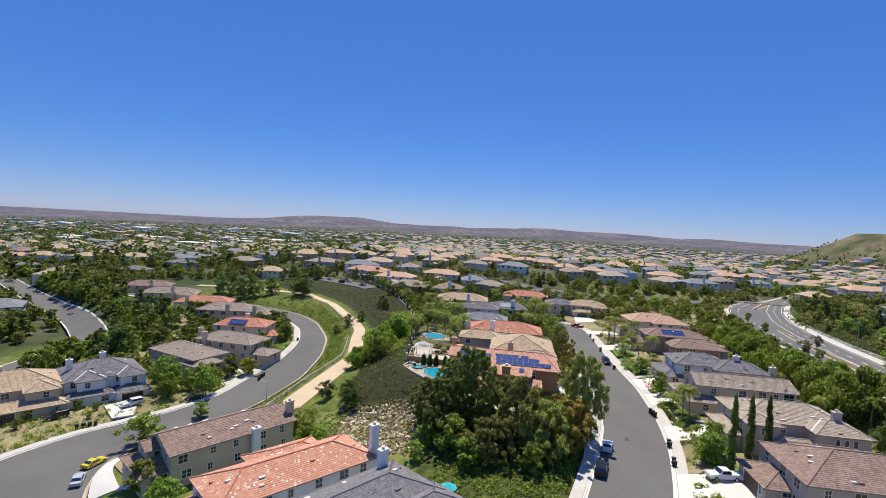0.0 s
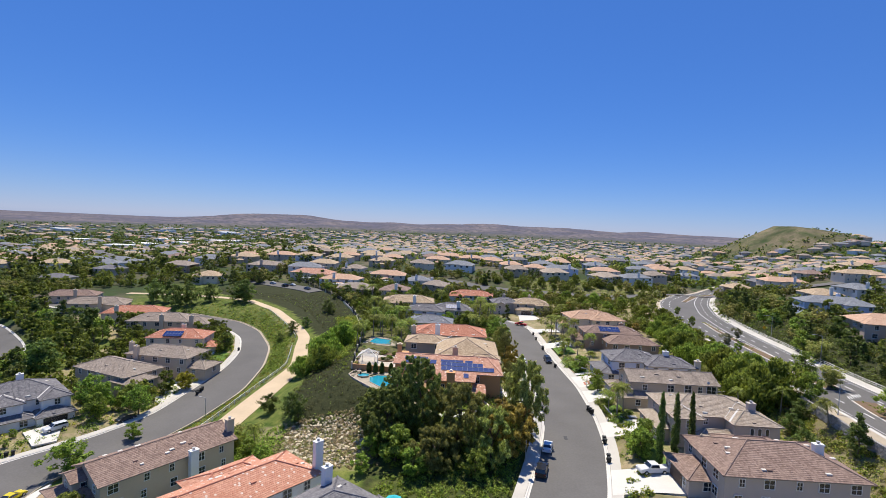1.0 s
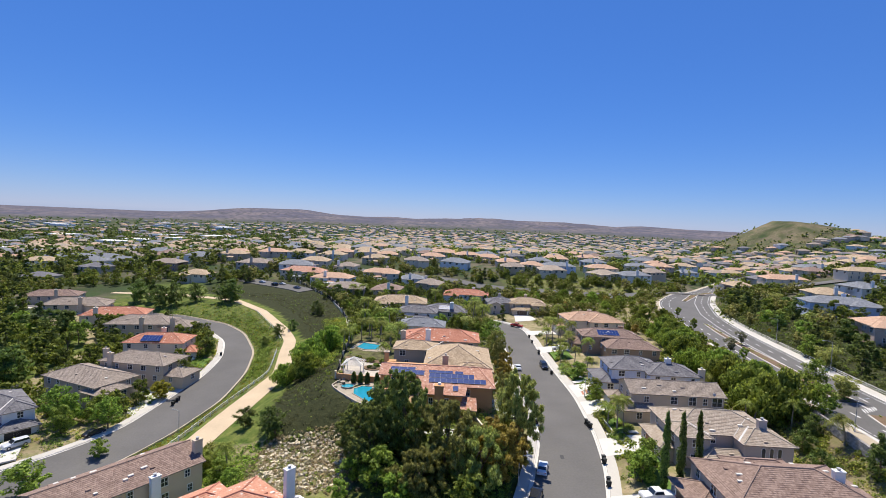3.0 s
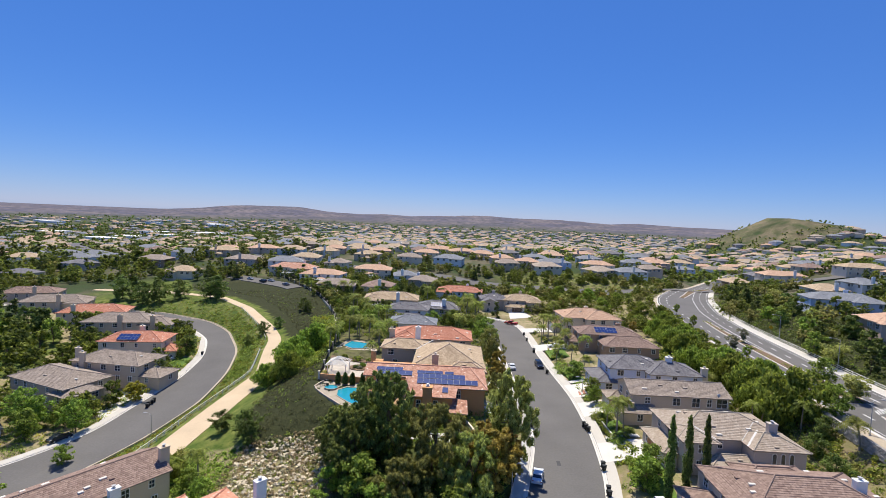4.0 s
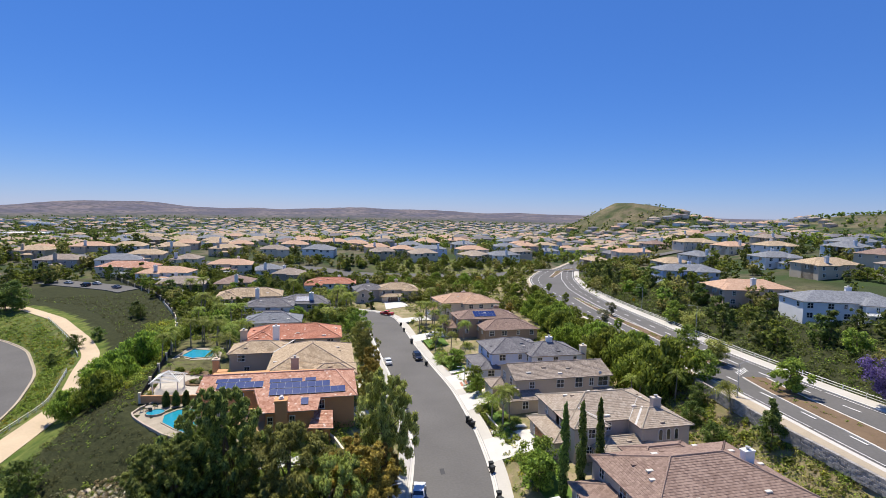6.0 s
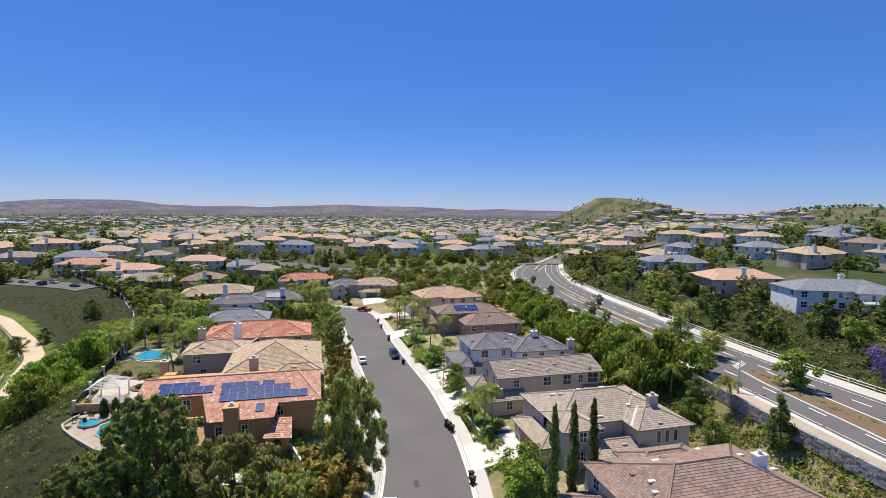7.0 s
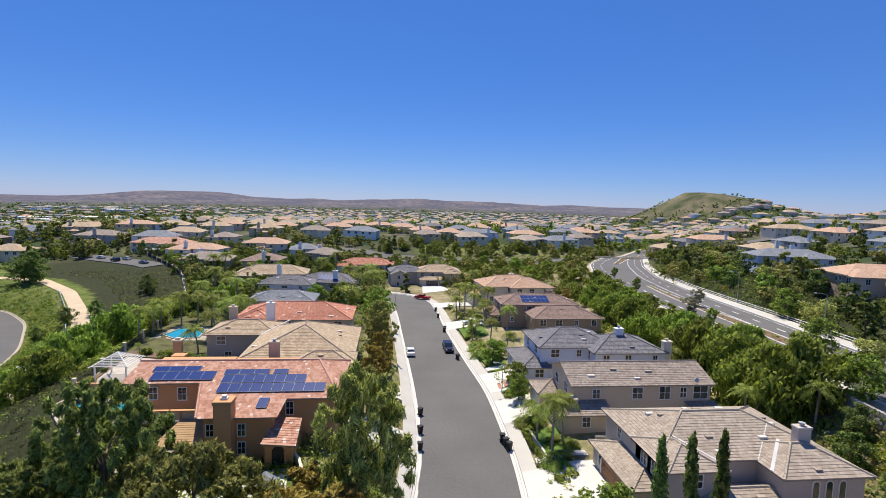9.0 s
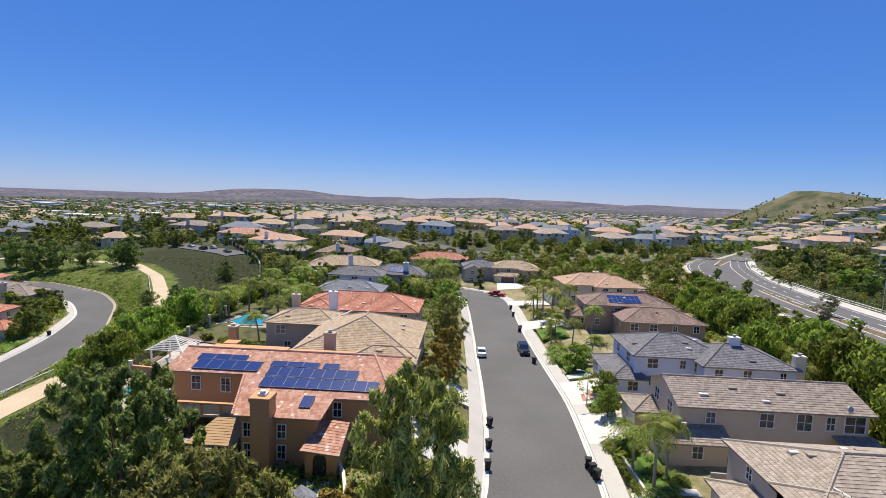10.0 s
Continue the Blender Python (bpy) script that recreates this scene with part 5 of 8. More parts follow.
for x, y, t, s in ((94.4, 122.2, ROUND[0], 0.8), (93.6, 111.5, ROUND[3], 0.7), (82.6, 102.9, ROUND[2], 0.75), (93, 92.9, ROUND[1], 0.95), (103.6, 83, JACARANDA[0], 0.95), (112, 150, ROUND[0], 0.85), (108.5, 138, ROUND[3], 0.8), (89.6, 152, SLIM[1], 0.75), (88.2, 142.5, SLIM[0], 0.7), (94.6, 187, SLIM[0], 0.8), (101.6, 217, SLIM[0], 0.75), (100.2, 165, SLIM[1], 0.7)):
    plant("tree", t, x, y, "purple-flowering jacaranda on the median" if t is JACARANDA[0] else "young street tree on the avenue's median", "tree", s, "avenue trees")
for x, y, k, s in ((-108, 231, 0, 1.25), (-112, 234, 0, 1.1), (-135, 231, 0, 1.2), (-142, 229, 0, 1.15), (-128, 236, 0, 1.0), (-150, 236, 1, 1.0), (-158, 238, 0, 1.2)):
    plant("tree", DARKT[k], x, y, "dark round tree beside the footpath", "tree", s, "path trees")
for x, y, k, s in ((-36.5, 101, 0, 0.62), (-44, 106, 0, 0.5), (-34, 98, 1, 0.45), (-64, 178, 0, 0.5), (-61, 185, 0, 0.45), (-59, 209, 0, 0.6), (-56, 205, 0, 0.5), (-66, 171, 0, 0.4)):
    plant("tree", DARKT[k], x, y, "small dark tree on the slope", "tree", s, "slope trees")
for x, y, s in ((-37, 152, 0.95), (-41, 138, 0.95), (-38, 130, 0.8), (-40, 145, 0.85), (-34, 160, 0.5), (-44, 131, 0.7), (-33, 170, 0.4)):
    plant("tree", WILLOW[0], x, y, "bright-green bushy tree on the slope", "tree", s, "slope bushes")
plant("tree", YELLOW[0], -79, 130, "round yellow-green tree by a driveway", "tree", 1.1)
for x, y, k, s in ((-81, 112, 2, 0.85), (-92, 114, 0, 0.9), (-95, 113.5, 2, 1.0), (-86, 116, 0, 0.8), (-74, 99.5, 0, 0.5), (-90, 108.5, 2, 0.75), (-77.0, 84.6, 1, (1.15, 1.15, 0.95)), (-101.5, 97.5, 1, 0.3), (-106, 97, 0, 0.28), (-99, 93, 1, 0.25), (-111, 88, 0, 0.3), (-109, 84, 1, 0.35), (-116, 80, 0, 0.5), (-122, 78, 0, 0.6), (-82, 147, 0, 0.5), (-84, 160, 1, 0.5), (-87, 166, 0, 0.5), (-45, 90, 1, 0.6), (-40, 86, 1, 0.55), (-36, 82, 1, 0.6), (-58, 62, 1, 0.8), (-50, 56, 1, 0.85), (-42, 50, 1, 0.7), (-46, 92, 3, 0.5), (-100, 149, 0, 0.6), (-106, 170, 0, 0.6)):
    plant("tree", ROUND[k], x, y, "leafy green garden tree", "tree", s, "garden trees")

# scattered trees of the wider suburb
rnd = random.Random(5)
L_ROUND = [tree_shape(15, 8, 3.6, 1.5, 40, 38, 0.42, "green", "round"), tree_shape(16, 7, 3.2, 1.2, 36, 38, 0.4, "bright", "round"), tree_shape(17, 9, 3.2, 1.6, 40, 38, 0.4, "green", "tall"), tree_shape(18, 8, 4.0, 1.8, 40, 38, 0.42, "olive", "vase")]
L_DARK = [tree_shape(23, 9, 4.0, 1.0, 42, 38, 0.44, "dark", "round"), tree_shape(24, 11, 3.4, 1.0, 42, 38, 0.42, "dark", "cone")]
L_RUST = tree_shape(25, 7, 2.8, 1.2, 36, 38, 0.4, "rust", "round")
L_WIL = tree_shape(42, 8, 4.4, 0.6, 50, 42, 0.42, "bright", "round", 0.8)
KINDS = [*L_ROUND, *L_DARK, L_WIL, PALMS[1], L_ROUND[0], L_ROUND[2], L_ROUND[1]]
X_TREES = [tree_shape(115, 8, 3.6, 1.2, 30, 14, 0.7, "green", "round"), tree_shape(116, 7, 3.2, 1.0, 28, 14, 0.66, "bright", "round"), tree_shape(117, 9, 3.2, 1.2, 30, 14, 0.68, "green", "tall"), tree_shape(118, 8, 4.0, 1.4, 30, 14, 0.7, "olive", "vase"),
           tree_shape(119, 9, 4.0, 0.8, 30, 14, 0.72, "dark", "round"), tree_shape(120, 11, 3.4, 0.8, 30, 14, 0.7, "dark", "cone"), tree_shape(121, 7, 2.8, 1.0, 26, 14, 0.66, "rust", "round")]
X_OF = {id(a): b for a, b in zip((*L_ROUND, *L_DARK, L_RUST), X_TREES)}
STUFF = []


def free_spot(x, y, gap_road, gap_plot):
    if y < 285 and line_at("kerb_b", y) - 3 < x < line_at("crest", y) + 1:
        return False
    return road_gap(x, y)[0] > gap_road and all((x - a) ** 2 + (y - b) ** 2 > gap_plot**2 for a, b in PLOTS)


def grove(n, pick, label, group, lo=0.6, hi=1.05, kinds=KINDS, gap_plot=10.5, single=True):
    """n trees: things of their own, or, further off, put down to be joined."""
    made = 0
    for _ in range(n * 6):
        x, y = pick()
        if made < n and free_spot(x, y, 2.5, gap_plot):
            t = rnd.choice(kinds)
            s = rnd.uniform(lo, hi)
            if single:
                plant("palm_tree" if t in PALMS else "tree", t, x, y, label, "palm tree" if t in PALMS else "tree", s, group)
            else:
                STUFF.append((X_OF[id(t)] if id(t) in X_OF else X_TREES[1], x, y, s))
            made += 1


def west_gardens():
    y = rnd.uniform(133, 200)
    return line_at("crest", y) + rnd.uniform(2, 16), y


def among(x0, x1, y0, y1):
    return lambda: (rnd.uniform(x0, x1), rnd.uniform(y0, y1))


def lower_bank():
    y = rnd.uniform(90, 260)
    a, b = line_at("valley", y), line_at("yards", y)
    return a + (b - a) * rnd.uniform(0.25, 0.98), y


def avenue_bank():
    y = rnd.uniform(60, 300)
    return line_at("main_b", y) + rnd.uniform(7, 40), y


def lower_gardens():
    y = rnd.uniform(116, 200)
    return line_at("kerb_a", y) - 4 - 46 * rnd.random(), y


grove(46, lower_bank, "dark green tree on the bank above the lower street", "bank trees", 0.75, 1.15, [L_ROUND[0], L_ROUND[2], L_DARK[0], L_DARK[1], L_WIL])
grove(60, lower_bank, "", "", 0.6, 1.05, [L_ROUND[0], L_ROUND[2], L_DARK[0], L_WIL], single=False)
grove(34, avenue_bank, "dark green tree on the bank beside the avenue", "avenue bank trees", 0.5, 0.9, [L_ROUND[0], L_DARK[0], L_ROUND[3], L_DARK[1]])
grove(60, avenue_bank, "", "", 0.45, 0.85, [L_ROUND[0], L_DARK[0], L_ROUND[3], L_DARK[1], L_ROUND[1]], single=False)
grove(30, among(40, 112, 205, 300), "leafy tree in the green strip", "strip trees", 0.5, 0.9, [L_ROUND[0], L_ROUND[1], L_WIL, L_ROUND[3], L_RUST])
grove(120, among(38, 130, 198, 310), "", "", 0.35, 0.75, [L_ROUND[1], L_WIL, L_ROUND[0], L_ROUND[3]], single=False)
grove(300, among(-90, 200, 286, 352), "", "", 0.4, 0.85, [L_ROUND[0], L_ROUND[1], L_WIL, L_ROUND[3], L_ROUND[1], L_WIL], gap_plot=9.0, single=False)
grove(120, lower_gardens, "", "", 0.35, 0.8, [L_ROUND[0], L_DARK[0], L_ROUND[2], L_WIL, L_ROUND[1]], gap_plot=10.5, single=False)
grove(90, among(-95, -18, 212, 266), "", "", 0.28, 0.55, [L_ROUND[0], L_ROUND[1], L_WIL, L_DARK[0]], gap_plot=8.5, single=False)
grove(26, west_gardens, "lush garden tree behind the western houses", "garden trees", 0.35, 0.65, [L_ROUND[0], L_ROUND[1], L_WIL, PALMS[0], PALMS[2]], 5.0)
grove(40, among(-120, 20, 165, 300), "leafy garden tree between the houses", "garden trees", 0.45, 0.85)
grove(240, among(-85, 15, 190, 300), "", "", 0.3, 0.6, [L_ROUND[0], L_ROUND[1], L_WIL, L_DARK[0]], gap_plot=7.0, single=False)
grove(130, among(-150, 25, 205, 345), "", "", 0.35, 0.75, gap_plot=9.0, single=False)
grove(430, among(-400, -120, 225, 480), "", "", 0.6, 1.1, single=False)
grove(260, among(130, 400, 90, 470), "", "", 0.45, 0.9, single=False)
grove(240, among(-150, 320, 345, 600), "", "", 0.45, 0.85, [L_ROUND[0], L_ROUND[1], L_DARK[0], L_ROUND[3]], single=False)


def joined(name, items, label):
    """Many far trees of a few shapes as one mesh."""
    vs, fs, mi, mats, k = [], [], [], [], 0
    for t, x, y, s in items:
        th = (x * 12.9 + y * 7.3) % 6.28
        ct, st = math.cos(th) * s, math.sin(th) * s
        for me in t:
            n_ = len(me.vertices)
            co = np.empty(n_ * 3)
            me.vertices.foreach_get("co", co)
            co = co.reshape(-1, 3)
            vs.append(np.stack([co[:, 0] * ct - co[:, 1] * st + x, co[:, 0] * st + co[:, 1] * ct + y, co[:, 2] * s + ground_z(x, y) - 0.05], 1))
            if me.materials[0] not in mats:
                mats.append(me.materials[0])
            m = mats.index(me.materials[0])
            for p in me.polygons:
                fs.append([q + k for q in p.vertices])
                mi.append(m)
            k += n_
    ob = new(name, make_mesh(name, np.concatenate(vs), fs, mats, mi))
    return tagged(ob, label, "trees", kind="stuff")


grove(260, among(-340, -185, 110, 300), "", "", 0.5, 0.9, gap_plot=11.0, single=False)
grove(70, among(84, 112, 140, 215), "", "", 0.3, 0.7, [L_ROUND[0], L_WIL, L_ROUND[1]], single=False)
for k, (hx, hy, hw, _, _, _) in enumerate(MID):
    for j in range(4 if hx > 140 else 2):
        x, y = hx + (j - 1.2) * hw * 0.28 + rnd.uniform(-2, 2), hy - 12.5 - rnd.uniform(0, 4)
        if road_gap(x, y)[0] > 3:
            STUFF.append((X_TREES[rnd.choice((0, 1, 2, 4, 4))], x, y, rnd.uniform(0.4, 0.68)))
joined("suburban_trees", STUFF, "leafy suburban trees between the further houses")


# ---------------------------------------------------------------- the orange house with solar panels
def plane_z(y):
    return 7.6 - 0.22 * (111.4 - y)


def slab_panel(parent, name, pts, mat, label=""):
    return put_mesh(name, roof_mesh([pts], mat, 0.16, 0.38), parent, None, label)


def arch_mesh(w, h, y0, y1, mat, seg=10, name="door"):
    pts = [(-w / 2, 0), (w / 2, 0)] + [(w / 2 * math.cos(math.pi * i / seg), h - w / 2 + w / 2 * math.sin(math.pi * i / seg)) for i in range(seg + 1)]
    n = len(pts)
    v = [(x, y0, z) for x, z in pts] + [(x, y1, z) for x, z in pts]
    f = [tuple(range(n)), tuple(range(2 * n - 1, n - 1, -1))] + [(i, n + i, n + (i + 1) % n, (i + 1) % n) for i in range(n)]
    return make_mesh(name, v, f, mat)


A = thing("house", pose(0, 0, 0), "orange stucco house with pink tile roof and blue solar panels", "house")
for x0, x1, y0, y1, top in ((-13.2, -3.2, 106.8, 117, 6.3), (-1.9, 5.6, 100, 112, 4.95), (4.6, 12.2, 103.4, 117, 5.65), (-4.5, 5.5, 105.5, 117, 6.1)):
    put_mesh("wall", wall_mesh(x0, x1, y0, y1, -1.5, top, 0, "h", STUCCO["orange"]), A)
front = [(-13.7, 106.2), (-4.4, 106.2), (-2.5, 99.4), (6.2, 99.4), (6.6, 102.8), (12.8, 102.8), (9.2, 111.4), (-13.7, 111.4)]
fp = [(x, y, plane_z(y)) for x, y in front]
r1 = slab_panel(A, "roof", fp, ROOF["pink"], "pink and tan clay tile roof")
slab_panel(A, "roof", [(12.8, 118, 5.3), (-13.7, 118, 5.3), (-13.7, 111.4, 7.6), (9.2, 111.4, 7.6)], ROOF["pink"])
slab_panel(A, "roof", [(12.8, 102.8, plane_z(102.8)), (12.8, 118, 5.3), (9.2, 111.4, 7.6)], ROOF["pink"])
bm = bmesh.new()
for a, b in (((-13.7, 111.4, 7.62), (9.2, 111.4, 7.62)), ((9.2, 111.4, 7.62), (12.8, 102.8, 5.74)), ((9.2, 111.4, 7.62), (12.8, 118, 5.33)), ((-2.5, 99.4, 5.0), (-4.4, 106.2, 6.5))):
    a, b = Vector(a), Vector(b)
    k = int((b - a).length / 0.4)
    for i in range(k):
        rod(bm, a.lerp(b, i / k), a.lerp(b, (i + 1.12) / k), 0.16, 0.12, 6)
tagged(part("ridge_cap", bm, CAPS["pink"], r1), kind="stuff")
# solar panels: each a framed dark blue module lying on the tiles
bm = bmesh.new()
box(bm, 0, 1.0, 0, 1.0, 0.0, 0.05)
mod_me = bpy.data.meshes.new("solar_panel")
bm.to_mesh(mod_me)
bm.free()
mod_me.materials.append(SOLAR)
bm = bmesh.new()
for x0, x1, y0, y1 in ((-0.014, 1.014, -0.014, 0.0), (-0.014, 1.014, 1.0, 1.014), (-0.014, 0.0, 0, 1), (1.0, 1.014, 0, 1)):
    box(bm, x0, x1, y0, y1, -0.01, 0.065)
bmesh.ops.remove_doubles(bm, verts=bm.verts, dist=0.001)
rim_me = bpy.data.meshes.new("panel_frame")
bm.to_mesh(rim_me)
bm.free()
rim_me.materials.append(material("panel_rail", (0.20, 0.22, 0.27), 0.5, 0.2, vary=0.1))
tilt = math.degrees(math.atan(0.22))


def module(x, y, w, h):
    m = Matrix.Translation((x, y, plane_z(y) + 0.09)) @ Euler((radians(tilt), 0, 0)).to_matrix().to_4x4() @ Matrix.Diagonal((w, h, 1, 1))
    p = put_mesh("solar_panel", mod_me, A, m)
    put_mesh("panel_frame", rim_me, p)


for k in range(3):
    module(-11.1 + k * 1.9, 108.7, 1.84, 1.1)
for k in range(5):
    module(-10.7 + k * 1.5, 106.75, 1.46, 1.85)
for k in range(4):
    module(-2.2 + k * 1.85 + (0.5 if k == 3 else 0), 107.9, 1.8, 1.05)
for k in range(8):
    module(-2.0 + k * 1.27, 106.0, 1.22, 1.75)
for k in range(10):
    module(-1.9 + k * 1.27, 104.05, 1.22, 1.8)
module(3.5, 101.0, 1.15, 1.85)
for x, z in ((-10.2, 5.0), (-6.8, 4.9)):
    add_window(A, x, 106.8, z, 0, 0.95, 1.5)
for x, z in ((-1.2, 3.3), (-1.2, 1.2), (2.2, 3.3), (2.2, 1.2)):
    add_window(A, x, 100.0, z, 0, 0.75, 1.35)
add_window(A, 6.8, 103.4, 4.3, 0, 0.8, 1.5)
for y in (106, 110, 114):
    add_window(A, 12.2, y, 4.0, 90, 1.1, 1.3)
# chimney stack on the front
bm = bmesh.new()
box(bm, -0.35, 1.5, 98.6, 100.3, -0.6, 7.0)
box(bm, -0.45, 1.6, 98.5, 100.4, 6.75, 7.15, bevel=0.04)
c = part("chimney", bm, STUCCO["orange"], A)
bm = bmesh.new()
box(bm, 0.2, 1.0, 99.1, 99.8, 7.1, 7.35)
rod(bm, (0.6, 99.45, 7.3), (0.6, 99.45, 7.6), 0.3)
part("flue", bm, TRIM, c)
# balcony with panelled parapet, posts, and the sloping tiled lean-to below
bm = bmesh.new()
box(bm, -14.5, -3.6, 103.6, 106.9, 2.55, 2.75)
bal = part("balcony", bm, STUCCO["tan"], A)
for k in range(6):
    x = -14.4 + k * 2.12
    bm = bmesh.new()
    box(bm, x, x + 0.25, 103.6, 103.9, 2.75, 4.0)
    part("pillar", bm, STUCCO["orange"], bal)
    if k < 5:
        bm = bmesh.new()
        box(bm, x + 0.3, x + 2.07, 103.68, 103.82, 2.85, 3.85)
        part("parapet_panel", bm, STUCCO["tan"], bal)
bm = bmesh.new()
box(bm, -14.5, -3.6, 103.55, 103.95, 4.0, 4.12)
part("rail", bm, STUCCO["orange"], bal)
for x in (-14, -9.5, -6):
    bm = bmesh.new()
    box(bm, x, x + 0.35, 103.8, 104.15, -1.2, 2.55)
    part("post", bm, WOOD, bal)
slab_panel(A, "porch_roof", [(-7.2, 99.2, 1.9), (-2.2, 99.2, 1.9), (-2.2, 103.6, 3.1), (-5.6, 103.6, 3.1)], LEANTO, "tan-brown boarded lean-to roof")
for x in (-6.6, -4.2):
    bm = bmesh.new()
    box(bm, x, x + 0.3, 99.5, 99.8, -1.2, 1.95)
    part("post", bm, WOOD, A)
# entry tower with arched door
put_mesh("wall", wall_mesh(5.2, 8.2, 98, 103.4, -1.2, 2.9, 0, "h", STUCCO["orange"]), A)
slab_panel(A, "porch_roof", [(4.8, 97.6, 2.75), (8.7, 97.0, 2.75), (8.6, 101.5, 3.9), (5.6, 101.9, 3.9)], ROOF["pink"])
d = put_mesh("door", arch_mesh(1.3, 2.5, -0.06, 0.06, DARK), A, pose(6.6, 98.0, -0.2), "dark arched wooden door")
bm = bmesh.new()
rod(bm, (0.42, -0.1, 1.1), (0.42, -0.1, 1.35), 0.03)
part("handle", bm, RIM, d)


# ---------------------------------------------------------------- garden of the orange house
def patch(name, corners, up, mat, label, cat, deep=0.35, n=8):
    """A slab with four corners, draped over the land."""
    c = np.array(corners, float)
    s = np.linspace(0, 1, n)
    left = c[0] * (1 - s[:, None]) + c[3] * s[:, None]
    right = c[1] * (1 - s[:, None]) + c[2] * s[:, None]
    v, f = ribbon(left, right, up, n, 0, deep)
    return tagged(new(name, make_mesh(name, v, f, mat)), label, cat, kind="structure")


def prism(name, pts, z0, z1, mat, label, cat, kind="structure", parent=None):
    n = len(pts)
    v = [(x, y, z0) for x, y in pts] + [(x, y, z1) for x, y in pts]
    f = [tuple(range(n, 2 * n)), tuple(reversed(range(n)))] + [(i, (i + 1) % n, n + (i + 1) % n, n + i) for i in range(n)]
    ob = new(name, make_mesh(name, v, f, mat))
    ob.parent = parent
    return tagged(ob, label, cat, kind=kind)


def wall_run(name, pts, wide, z0, z1, mat, label, cat="wall", kind="structure"):
    p = np.array(pts, float)
    no = outward(p) * wide / 2
    ring_ = np.concatenate([p - no, (p + no)[::-1]])
    v = [(x, y, z0) for x, y in ring_] + [(x, y, z1) for x, y in ring_]
    n, m = len(p), 2 * len(p)
    f = [(i, m - 1 - i, m - 2 - i, i + 1) for i in range(n - 1)]
    f = [tuple(reversed(q)) for q in f] + [tuple(k + m for k in q) for q in f]
    f += [(i, (i + 1) % m, m + (i + 1) % m, m + i) for i in range(m)]
    return tagged(new(name, make_mesh(name, v, f, mat)), label, cat, kind=kind)


PAVERS = material("pale_pavers", (0.47, 0.42, 0.35), 0.9, vary=0.3, size=0.9, fine=4)
DECK = material("deck_stone", (0.36, 0.31, 0.24), 0.85, vary=0.3, size=0.6, fine=5)
prism("patio", [(-26, 113.6), (-25.2, 116.5), (-23, 118), (-12.6, 117.4), (-11.5, 106), (-14.6, 101.4), (-18, 104.2), (-22.5, 109)], -2.2, 0.5, DECK, "tan stone pool patio above the slope", "patio")
prism("terrace", [(-26.6, 119), (-13, 117.6), (-13, 133), (-28.2, 137)], -1.5, 1.0, PAVERS, "tan stone upper terrace", "terrace")
wall_run("garden_wall", [(-26.4, 119.0), (-18.5, 118.0), (-13, 117.4)], 0.35, 0.4, 1.95, STUCCO["orange"], "orange stucco garden wall with cypresses before it")
wall_run("garden_wall", [(-11.5, 105.9), (-14.7, 101.3), (-18.1, 104.0), (-22.6, 108.8), (-25.2, 112), (-26.1, 113.8), (-25.6, 116.2), (-24.2, 118.6)], 0.3, -1.6, 0.85, STUCCO["taupe"], "low curved tan wall round the pool patio")
pool_pts = [(-20.4, 112.4), (-18.8, 114.4), (-14.2, 114.4), (-13.4, 108), (-15.0, 104.4), (-16.8, 106), (-19.8, 109.2)]


def pool(pts, z, label):
    cx, cy = np.mean(pts, 0)
    t = thing("swimming_pool", pose(cx, cy, z), label, "pool")
    loc = [(x - cx, y - cy) for x, y in pts]
    prism("water", loc, -0.3, 0.03, WATER, "clear turquoise water", "", "", t)
    n = len(loc)
    big = [(x * 1.09, y * 1.09) for x, y in loc]
    v = [(x, y, z_) for z_ in (-0.2, 0.12) for x, y in loc + big]
    f = []
    for i in range(n):
        j = (i + 1) % n
        f += [(2 * n + i, 2 * n + j, 3 * n + j, 3 * n + i)[::-1], (n + i, n + j, 3 * n + j, 3 * n + i), (j, i, 2 * n + i, 2 * n + j)]
    put_mesh("coping", make_mesh("coping", v, f, DECK), t, None, "tan stone coping")
    return t


pool(pool_pts, 0.5, "turquoise swimming pool with stone coping on the patio")
spa = [(-22.2 + 1.5 * math.cos(k * math.pi / 8), 113.4 + 1.3 * math.sin(k * math.pi / 8)) for k in range(16)]
pool(spa, 0.75, "small round spa beside the pool")
pool([(-28, 150.5), (-26.8, 156), (-21.2, 154.2), (-20.6, 148.6), (-25, 148)], ground_z(-24, 152) + 0.12, "bright turquoise swimming pool among garden plants")
prism("patio", [(-30, 147), (-28.5, 158), (-19.5, 157), (-18.5, 146.5)], ground_z(-24, 152) - 1, ground_z(-24, 152) + 0.08, DECK, "tan stone patio round the garden pool", "patio")
for k in range(5):
    plant("cypress_tree", CYP[1], -21.4 + k * 1.7 + (0.7 if k > 2 else 0), 116.6, "small dark cypress before the orange wall", "cypress", 1.0, "small cypresses", 0.5)
gz = thing("gazebo", pose(-23.0, 123.6, 1.0), "white lattice gazebo on the upper terrace", "gazebo")
for sx in (-1, 1):
    for sy in (-1, 1):
        bm = bmesh.new()
        box(bm, sx * 2.2 - 0.1, sx * 2.2 + 0.1, sy * 2.2 - 0.1, sy * 2.2 + 0.1, 0, 2.5, bevel=0.02)
        part("post", bm, FENCE, gz)
